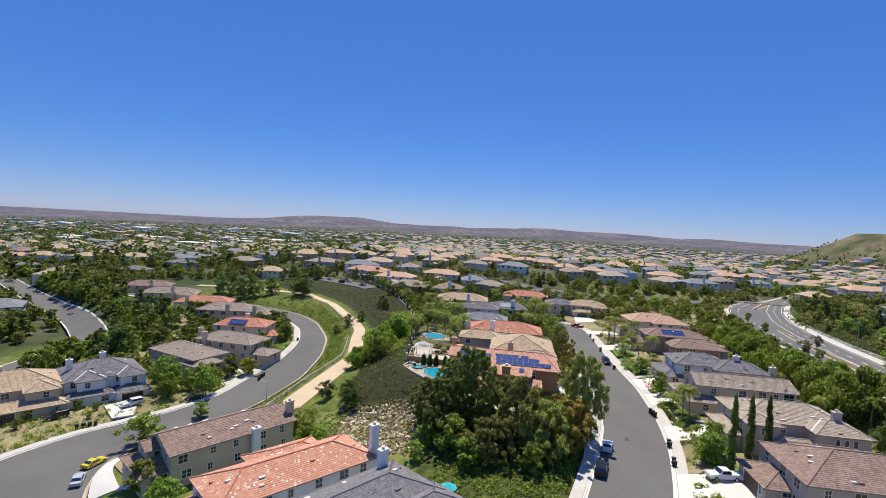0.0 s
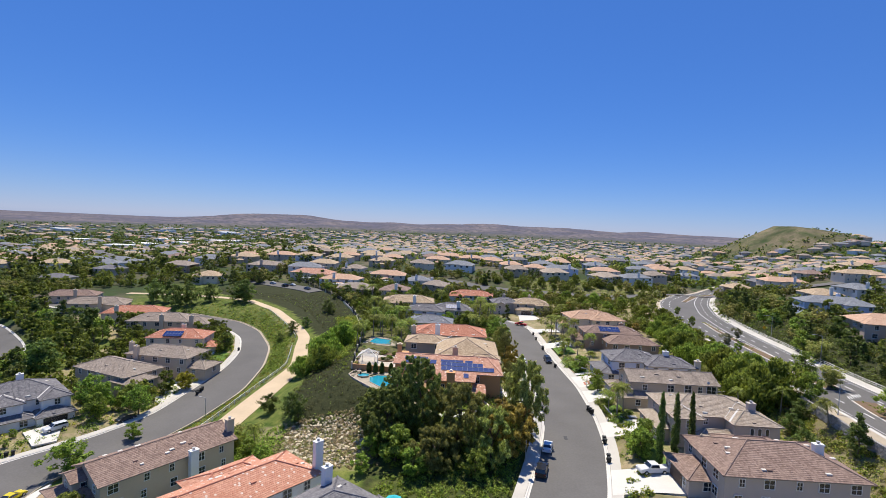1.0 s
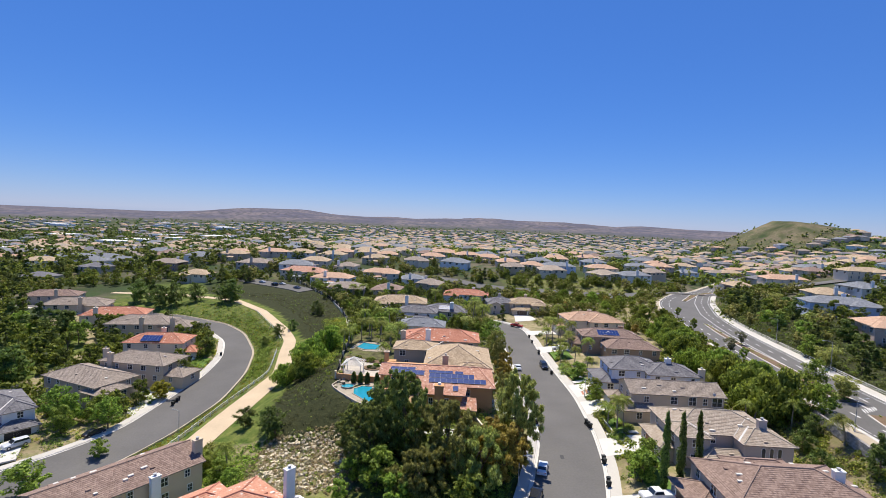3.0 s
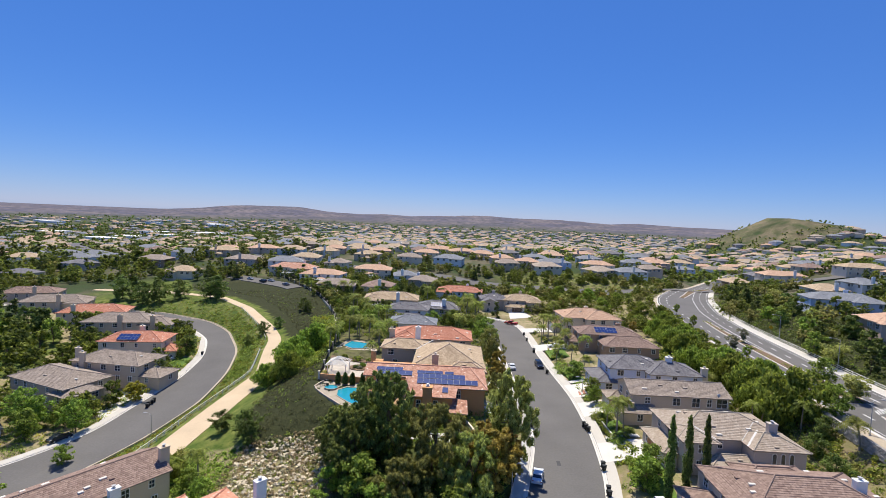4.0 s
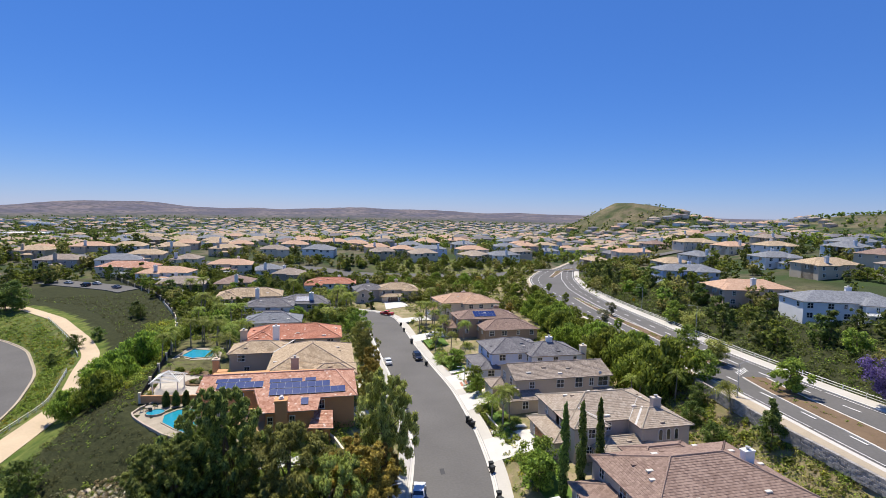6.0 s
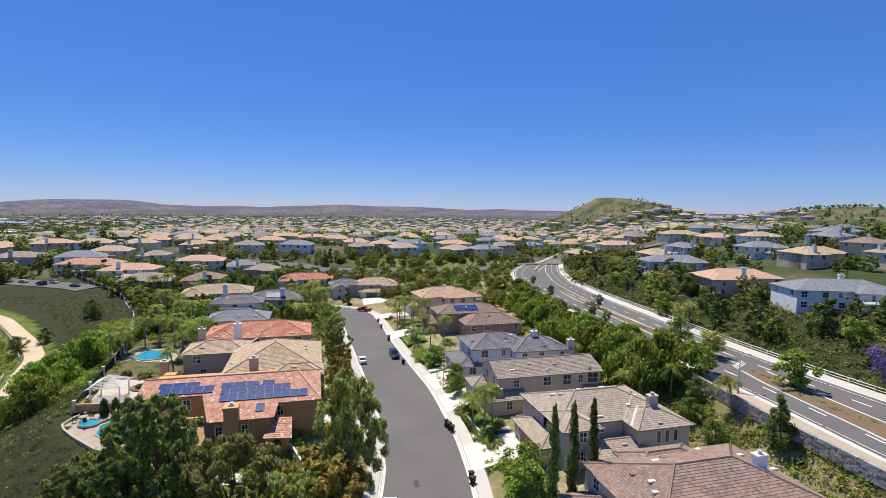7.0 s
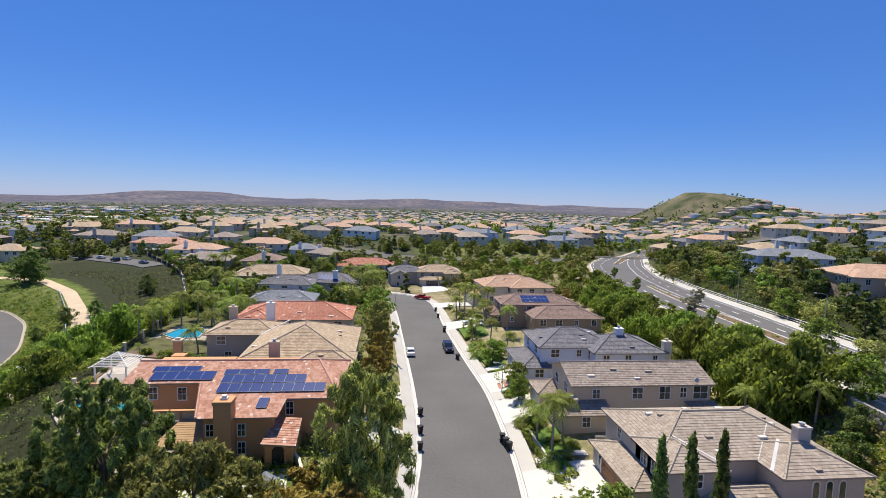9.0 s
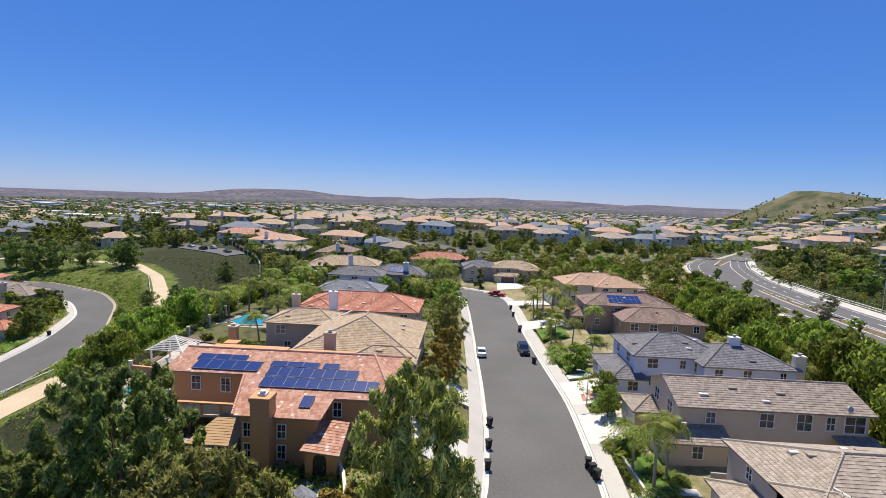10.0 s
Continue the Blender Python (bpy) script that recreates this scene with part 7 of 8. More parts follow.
def parasol(x, y, color, label):
    """An open garden parasol: a pole on a heavy foot and a ribbed canopy."""
    t = thing("parasol", pose(x, y, ground_z(x, y)), label, "parasol")
    bm = bmesh.new()
    rod(bm, (0, 0, 0), (0, 0, 2.5), 0.03, 0.03, 8)
    part("pole", bm, GREY, t)
    bm = bmesh.new()
    rod(bm, (0, 0, -0.1), (0, 0, 0.12), 0.3, 0.24, 14)
    part("foot", bm, DARK, t)
    bm = bmesh.new()
    top = bm.verts.new((0, 0, 2.75))
    rim = [bm.verts.new((1.45 * math.cos(k * math.pi / 4), 1.45 * math.sin(k * math.pi / 4), 2.12)) for k in range(8)]
    hem = [bm.verts.new((v_.co.x, v_.co.y, 1.95)) for v_ in rim]
    for k in range(8):
        bm.faces.new((top, rim[k], rim[(k + 1) % 8]))
        bm.faces.new((rim[k], hem[k], hem[(k + 1) % 8], rim[(k + 1) % 8]))
    part("canopy", bm, material("canvas_" + label.split()[0], color, 0.9, vary=0.12), t)


parasol(-8.7, 64.0, (0.78, 0.16, 0.05), "orange canvas garden parasol standing open")
parasol(-7.2, 65.2, (0.04, 0.42, 0.48), "teal canvas garden parasol standing open")
# low lean-to and dish of the gabled taupe house
slab_panel(GABLED_HOUSE, "porch_roof", [(6.2, -8.2, 2.3), (10.8, -8.2, 2.3), (10.8, -4.6, 3.4), (6.2, -4.6, 3.4)], ROOF["taupe"])
for px_ in (6.5, 10.4):
    bm = bmesh.new()
    box(bm, px_ - 0.15, px_ + 0.15, -7.9, -7.6, -1.0, 2.35)
    part("post", bm, STUCCO["tan"], GABLED_HOUSE)
bm = bmesh.new()
rod(bm, (7.6, -4.9, 6.1), (7.6, -5.0, 6.7), 0.03, 0.03, 6)
rod(bm, (7.6, -5.0, 6.7), (7.6, -5.12, 6.76), 0.36, 0.3, 14)
part("dish", bm, GREY, GABLED_HOUSE)
# arched windows on the grey house's front wing
for k in range(3):
    w_ = put_mesh("window", arch_mesh(0.86, 1.95, -0.08, 0.02, TRIM, 10, "window"), GREY_HOUSE, pose(2.6 + 1.45 * k, -8.2, 3.4), "white arched window frame")
    put_mesh("pane", arch_mesh(0.6, 1.72, -0.11, -0.06, PANE, 10, "pane"), w_, pose(0, 0, 0.1))

# avenue: medians, lane lines, retaining wall
M1 = np.array([(86, 60), (89, 75), (90.4, 86), (91.8, 95), (93.6, 101.5)], float)
M2 = np.array([(93.4, 110), (94, 117), (95, 127), (96.6, 139), (98.8, 158), (103, 184), (107, 203)], float)
M3 = np.array([(130, 274), (141, 291), (154, 313), (168, 332), (180, 346)], float)
for run, w0, w1, mat in ((M1, 3.0, 2.4, SOIL), (M2, 2.2, 0.7, SOIL), (M3, 1.2, 3.2, SOIL)):
    q = resample(run, 2)
    no = outward(q) * np.linspace(w0, w1, len(q))[:, None]
    v, f = ribbon(q - no, q + no, 0.22, 2, 0.1, 0.4)
    tagged(new("median", make_mesh("median", v, f, mat)), "raised planted median of the avenue", "median", kind="structure")
    for sd in (-1, 1):
        e = q + no * sd
        v, f = ribbon(e - outward(q) * 0.18, e + outward(q) * 0.18, 0.25, 1, 0, 0.4)
        tagged(new("kerb", make_mesh("kerb", v, f, PALE)), "pale kerb round the median", "kerb", kind="structure")


def dashes(run, off, on, gap_, wide=0.16, label="white painted lane dashes"):
    q = resample(run, 0.5)
    no = outward(q)
    vs, fs = [], []
    step = int((on + gap_) / 0.5)
    ln = max(2, int(on / 0.5))
    for i in range(0, len(q) - ln, step):
        a, b = q[i] + no[i] * off, q[i + ln] + no[i + ln] * off
        k = len(vs)
        for p, s in ((a, -1), (a, 1), (b, 1), (b, -1)):
            o = no[i] * s * wide
            x, y = p[0] + o[0], p[1] + o[1]
            vs.append((x, y, ground_z(x, y) + 0.135))
        fs.append((k, k + 1, k + 2, k + 3))
    tagged(new("lane_marking", make_mesh("lane_marking", vs, fs, LINE)), label, "road marking", kind="structure")


a, b = PAIRS["avenue"]
n = len(a)
mid = (a + b) / 2
dashes(a[: n * 2 // 3], 4.4, 3, 6)
dashes(b[: n * 2 // 3], -4.2, 3, 6)
dashes(a[: n * 2 // 3], 0.8, 12, 0.5, 0.08, "white edge line of the avenue")
dashes(b[: n * 2 // 3], -1.0, 12, 0.5, 0.1, "white edge line of the avenue")
dashes(b[n // 4 : n * 2 // 3], -7.4, 12, 0.5, 0.12, "white edge line of the avenue")
for k in range(6):
    patch("crossing", [(91.6 + 0.8 * k, 103.2 + 0.42 * k), (91.9 + 0.8 * k, 103.35 + 0.42 * k), (92.9 + 0.8 * k, 105.6 + 0.4 * k), (92.6 + 0.8 * k, 105.5 + 0.4 * k)], 0.14, LINE, "worn white road hatching between the medians", "road marking", 0.02, 3)
# block wall holding the avenue above the yards: courses of rough stones
rng = np.random.default_rng(4)
q = resample(np.array([(76.4, 60), (77.2, 70), (78.4, 82), (79.6, 92), (80.6, 100), (81.8, 109)], float), 0.55)
no = outward(q)
bm = bmesh.new()
for i in range(len(q) - 1):
    th = math.atan2(*(q[i + 1] - q[i])[::-1])
    top = ground_z(*(q[i] + no[i] * 3)) + 0.3
    for j in range(7):
        s = rng.uniform(0.0, 0.09)
        x, y = q[i] + (q[i + 1] - q[i]) * (0.5 * (j % 2))
        box(bm, -0.26, 0.26, -0.25, 0.25 + s, -0.16, 0.145, Matrix.Translation((x, y, top - 0.18 - 0.31 * j)) @ Matrix.Rotation(th, 4, "Z"))
me = bpy.data.meshes.new("retaining_wall")
bm.to_mesh(me)
bm.free()
me.materials.append(BLOCK)
tagged(new("retaining_wall", me), "grey block retaining wall below the avenue", "wall", kind="structure")

# ---------------------------------------------------------------- fences


def post_fence(pts, step, h, label, rails=(0.45, 0.95), mat=FENCE, r=0.07, cat="fence", lift=0.1):
    q = resample(np.array(pts, float), step)
    f0 = thing("fence", pose(q[0, 0], q[0, 1], ground_z(*q[0])), label, cat)
    o = np.array((q[0, 0], q[0, 1], ground_z(*q[0])))
    for i, p in enumerate(q):
        z = ground_z(*p) - o[2] + lift
        bm = bmesh.new()
        box(bm, p[0] - o[0] - r, p[0] - o[0] + r, p[1] - o[1] - r, p[1] - o[1] + r, z - 0.5, z + h, bevel=0.015)
        part("post", bm, mat, f0)
        if i:
            a = q[i - 1]
            za = ground_z(*a) - o[2] + lift
            for hh in rails:
                bm = bmesh.new()
                rod(bm, (a[0] - o[0], a[1] - o[1], za + hh), (p[0] - o[0], p[1] - o[1], z + hh), 0.07, 0.07, 4)
                part("rail", bm, mat, f0)


post_fence([(-57.6, 92), (-57.2, 103), (-55.8, 119), (-52.6, 141), (-57.2, 159)], 2.4, 1.15, "white two-rail fence beside the sandy footpath")
post_fence([(104, 66), (103.9, 90), (105.1, 112), (107.5, 130), (111.4, 153), (114.6, 174), (119.2, 197), (127.2, 227)], 4.2, 1.05, "white rail fence along the avenue's far pavement")
post_fence([(-60.5, 172), (-68.5, 186), (-88, 214)], 3.0, 0.9, "low white rail fence beside the footpath", (0.75,))


def iron_fence(pts, label):
    q = resample(np.array(pts, float), 9.0)
    o = Vector((q[0, 0], q[0, 1], ground_z(*q[0])))
    f0 = thing("iron_fence", Matrix.Translation(o), label, "fence")
    for i, p in enumerate(q):
        z = ground_z(*p)
        bm = bmesh.new()
        box(bm, p[0] - o.x - 0.2, p[0] - o.x + 0.2, p[1] - o.y - 0.2, p[1] - o.y + 0.2, z - o.z - 0.5, z - o.z + 1.9, bevel=0.03)
        box(bm, p[0] - o.x - 0.26, p[0] - o.x + 0.26, p[1] - o.y - 0.26, p[1] - o.y + 0.26, z - o.z + 1.9, z - o.z + 2.05, bevel=0.02)
        part("pillar", bm, STUCCO["cream"], f0)
        if i:
            a = Vector((*q[i - 1], ground_z(*q[i - 1]))) - o
            b_ = Vector((*p, z)) - o
            bm = bmesh.new()
            for hh in (0.3, 1.55):
                rod(bm, a + Vector((0, 0, hh)), b_ + Vector((0, 0, hh)), 0.035, 0.035, 4)
            for k in range(1, 60):
                s = a.lerp(b_, k / 60)
                rod(bm, s + Vector((0, 0, 0.1)), s + Vector((0, 0, 1.6)), 0.018, 0.018, 4)
            part("railing_panel", bm, DARK, f0)


iron_fence([(-26.6, 119), (-29, 136), (-33, 166), (-44, 202), (-61, 241), (-96, 290)], "dark iron railing with cream pillars along the slope's crest")
wall_run("boundary_wall", [(-33.2, 164), (-44.2, 202), (-61.2, 241), (-78, 268)], 0.25, -3.2, 0.2, STUCCO["cream"], "low pale wall along the slope's crest")
wall_run("boundary_wall", [(72.5, 102.5), (60, 104), (46, 105)], 0.22, -3.5, -1.0, BLOCK, "low block wall between two yards")
wall_run("boundary_wall", [(73, 84), (60, 84.2), (47, 84)], 0.22, -3.5, -1.0, BLOCK, "low block wall between two yards")
wall_run("boundary_wall", [(74, 121.5), (60, 121.5), (46, 122)], 0.22, -3.5, -0.9, BLOCK, "low block wall between two yards")


def pergola(x, y, yaw, w, d, label):
    """A white patio cover: posts, two beams and open slats."""
    t = thing("pergola", pose(x, y, ground_z(x, y), 0, 0, yaw), label, "pergola", "patio covers")
    for sx in (-1, 1):
        for sy in (-1, 1):
            bm = bmesh.new()
            box(bm, sx * w / 2 - 0.09, sx * w / 2 + 0.09, sy * d / 2 - 0.09, sy * d / 2 + 0.09, -0.5, 2.6, bevel=0.015)
            part("post", bm, FENCE, t)
    for sy in (-1, 1):
        bm = bmesh.new()
        box(bm, -w / 2 - 0.3, w / 2 + 0.3, sy * d / 2 - 0.07, sy * d / 2 + 0.07, 2.6, 2.85)
        part("beam", bm, FENCE, t)
    n_ = int(w / 0.55)
    for k in range(n_ + 1):
        bm = bmesh.new()
        xx = -w / 2 + w * k / n_
        box(bm, xx - 0.11, xx + 0.11, -d / 2 - 0.4, d / 2 + 0.4, 2.85, 3.0)
        part("slat", bm, FENCE, t)


for x, y, yaw, w, d in ((-13, 191.6, -3, 8, 4.5), (-28, 216.5, 4, 6, 4), (-56, 243.5, 6, 6, 4), (-72, 277, -8, 7, 4), (-96, 295, -4, 7, 4), (-36, 251, -4, 5, 4), (-48, 307.5, 4, 7, 4), (154, 120, -20, 10, 4)):
    pergola(x, y, yaw, w, d, "white slatted patio cover behind a house")

# ---------------------------------------------------------------- stones on the dry slope
rng = np.random.default_rng(8)
bm = bmesh.new()
bmesh.ops.create_icosphere(bm, subdivisions=1, radius=1.0)
base_v, base_f = np.array([v.co for v in bm.verts]), [[v.index for v in f.verts] for f in bm.faces]
bm.free()
vs, fs = [], []
for k in range(750):
    u_, w_ = rng.uniform(), rng.uniform()
    y = 80 + 18 * w_
    x = -34 + (19 - 6 * abs(w_ - 0.45)) * u_ - (w_ - 0.5) * 4
    s = rng.uniform(0.15, 0.45)
    c = base_v * (rng.uniform(0.7, 1.5), rng.uniform(0.6, 1.1), rng.uniform(0.5, 0.95)) * s + rng.normal(scale=s * 0.12, size=base_v.shape)
    th = rng.uniform(0, 6)
    c = np.stack([c[:, 0] * math.cos(th) - c[:, 1] * math.sin(th) + x, c[:, 0] * math.sin(th) + c[:, 1] * math.cos(th) + y, c[:, 2] + ground_z(x, y) + s * 0.18], 1)
    vs.append(c)
    fs += [[i + k * len(base_v) for i in f] for f in base_f]
me = make_mesh("slope_stones", np.concatenate(vs), fs, STONE)
tagged(new("slope_stones", me), "pale rubble stones scattered over the dry slope", "stones", kind="stuff")
# low plants between the stones, on the banks and in the yards


def cover(name, n, pick, leaf, label, r=(0.25, 0.6), size=0.16, per=16, seed=1):
    rg = np.random.default_rng(seed)
    c, rad = [], []
    k = 0
    while len(c) < n and k < n * 8:
        k += 1
        x, y = pick(rg)
        if pick is not on_median and road_gap(x, y)[0] < 0.4:
            continue
        s = rg.uniform(*r)
        c.append((x, y, ground_z(x, y) + s * 0.35))
        rad.append(s)
    v, f = leaf_cloud(c, rad, per, size, rg, 0, 0.8)
    tagged(new(name, cloud_mesh(name, v, f, LEAF[leaf])), label, "plants", kind="stuff")


def rubble_spot(rg):
    return -36 + 24 * rg.uniform(), 79 + 20 * rg.uniform()


def ivy_spot(rg):
    y = rg.uniform(95, 255)
    a_, b_ = line_at("trail_b", y), line_at("crest", y)
    return a_ + (b_ - a_) * rg.uniform(0.3, 1.0), y


def upper_slope(rg):
    y = rg.uniform(132, 196)
    return line_at("crest", y) - 1.2 - 9 * rg.uniform() ** 1.4, y


def grass_spot(rg):
    y = rg.uniform(96, 230)
    a_, b_ = line_at("kerb_b", y), line_at("trail_a", y)
    return a_ + 0.8 + max(b_ - a_ - 1.0, 0.2) * rg.uniform(), y


def green_patch(rg):
    return -46 + 11 * rg.uniform(), 82 + 16 * rg.uniform()


def scrub_strip(rg):
    return rg.uniform(40, 150), rg.uniform(205, 350)


def path_bank(rg):
    y = 140 + 95 * rg.uniform()
    a_, b_ = line_at("kerb_b", y), line_at("trail_a", y)
    return a_ + 1.5 + max(b_ - a_ - 3.5, 0.3) * rg.uniform(), y


def road_bank(rg):
    y = rg.uniform(56, 98)
    a_ = line_at("street_a", y)
    return a_ - 2.6 - 24 * rg.uniform() ** 1.2, y


def yard_east(rg):
    y = rg.uniform(62, 200)
    return (line_at("street_b", y) + 2.6 + 4 * rg.uniform()) if rg.uniform() < 0.24 else rg.uniform(69, 79), y


def bank_east(rg):
    y = rg.uniform(60, 260)
    return line_at("main_b", y) + 4 + 34 * rg.uniform(), y


def back_slope(rg):
    y = rg.uniform(66, 200)
    a_, b_ = line_at("backs", y), line_at("main_a", y)
    return a_ + (b_ - a_ - 3) * rg.uniform(), y


def yard_west(rg):
    y = rg.uniform(96, 215)
    a_, b_ = line_at("crest", y), line_at("street_a", y)
    return a_ + (b_ - a_) * rg.uniform(), y


def lower_yards(rg):
    y = rg.uniform(64, 205)
    return line_at("kerb_a", y) - 2.5 - 40 * rg.uniform() ** 1.5, y


def on_median(rg):
    run = (M1, M2, M2, M3)[rg.integers(0, 4)]
    k = rg.integers(0, len(run) - 1)
    p = run[k] + (run[k + 1] - run[k]) * rg.uniform()
    return p[0] + rg.normal() * 0.6, p[1]


def clear_of_houses(pick, gap_=9.0):
    def choose(rg):
        for _ in range(30):
            x, y = pick(rg)
            if all((x - a_) ** 2 + (y - b_) ** 2 > gap_**2 for a_, b_ in PLOTS):
                return x, y
        return x, y
    return choose


cover("median_shrubs", 170, on_median, "green", "low shrubs planted along the median", (0.3, 0.8), 0.18, 30, 21)
cover("dry_tufts", 900, rubble_spot, "straw", "pale dry tufts between the stones", (0.2, 0.5), 0.2, 20, 22)
cover("ground_plants", 350, rubble_spot, "grey", "low grey-green plants between the stones", (0.25, 0.55), 0.15, 20, 1)
cover("ground_plants", 150, rubble_spot, "bright", "low green tufts between the stones", (0.3, 0.8), 0.16, 26, 2)
cover("ivy", 2200, ivy_spot, "ivy", "dark ivy covering the slope", (0.4, 0.8), 0.13, 14, 3)
cover("ivy", 450, ivy_spot, "green", "green shoots in the dark ivy", (0.3, 0.7), 0.13, 12, 4)
cover("ground_plants", 500, grass_spot, "bright", "grass tufts and low shrubs beside the street", (0.25, 0.7), 0.15, 16, 5)
cover("ground_plants", 900, grass_spot, "yellow", "yellow-green grass beside the street", (0.15, 0.4), 0.16, 14, 41)
cover("ground_plants", 420, upper_slope, "bright", "bright green bushes below the slope's crest", (0.6, 1.5), 0.2, 46, 42)
cover("ground_plants", 160, upper_slope, "yellow", "yellow-green bushes below the slope's crest", (0.5, 1.1), 0.2, 40, 43)
cover("ground_plants", 900, road_bank, "bright", "green undergrowth on the bank below the street", (0.4, 1.0), 0.2, 24, 6)
cover("ground_plants", 500, road_bank, "green", "dense undergrowth on the bank below the street", (0.3, 0.8), 0.18, 20, 7)
cover("ground_plants", 420, clear_of_houses(yard_east, 7), "green", "garden shrubs in the eastern yards", (0.4, 1.1), 0.18, 40, 8)
cover("ground_plants", 200, clear_of_houses(yard_east, 7), "yellow", "yellow-green garden shrubs in the eastern yards", (0.4, 0.9), 0.18, 34, 9)
cover("ground_plants", 130, clear_of_houses(yard_east, 8), "palm", "low palm-like shrubs in the eastern front yards", (0.7, 1.3), 0.4, 40, 31)
cover("ground_plants", 260, green_patch, "bright", "bright grass tufts beside the dry slope", (0.3, 0.8), 0.18, 26, 32)
cover("ground_plants", 900, scrub_strip, "grey", "grey-green scrub on the open strip", (0.5, 1.3), 0.3, 18, 33)
cover("ground_plants", 1100, scrub_strip, "green", "green shrubs on the open strip", (0.6, 1.6), 0.34, 18, 34)
cover("ground_plants", 420, path_bank, "green", "green shrubs between the street and the footpath", (0.4, 1.1), 0.22, 30, 35)
cover("ground_plants", 1500, bank_east, "dark", "dark shrubs on the bank beside the avenue", (0.7, 2.0), 0.28, 34, 10)
cover("ground_plants", 350, bank_east, "bright", "green shrubs on the bank beside the avenue", (0.5, 1.2), 0.22, 24, 11)
cover("ground_plants", 550, back_slope, "olive", "olive shrubs on the slope behind the yards", (0.4, 1.2), 0.2, 26, 12)
cover("ground_plants", 260, back_slope, "bright", "bright shrubs on the slope behind the yards", (0.4, 1.3), 0.2, 30, 13)
cover("ground_plants", 900, clear_of_houses(yard_west, 8.5), "green", "green garden shrubs in the western yards", (0.5, 1.3), 0.2, 34, 14)
cover("ground_plants", 240, clear_of_houses(yard_west, 8.5), "palm", "palm-like garden plants in the western yards", (0.5, 1.3), 0.26, 26, 15)
cover("ground_plants", 900, clear_of_houses(lower_yards, 9.5), "green", "garden shrubs by the lower street", (0.5, 1.2), 0.2, 34, 16)
cover("ground_plants", 200, clear_of_houses(lower_yards, 8.5), "yellow", "yellow-green shrubs by the lower street", (0.4, 1.0), 0.2, 30, 17)


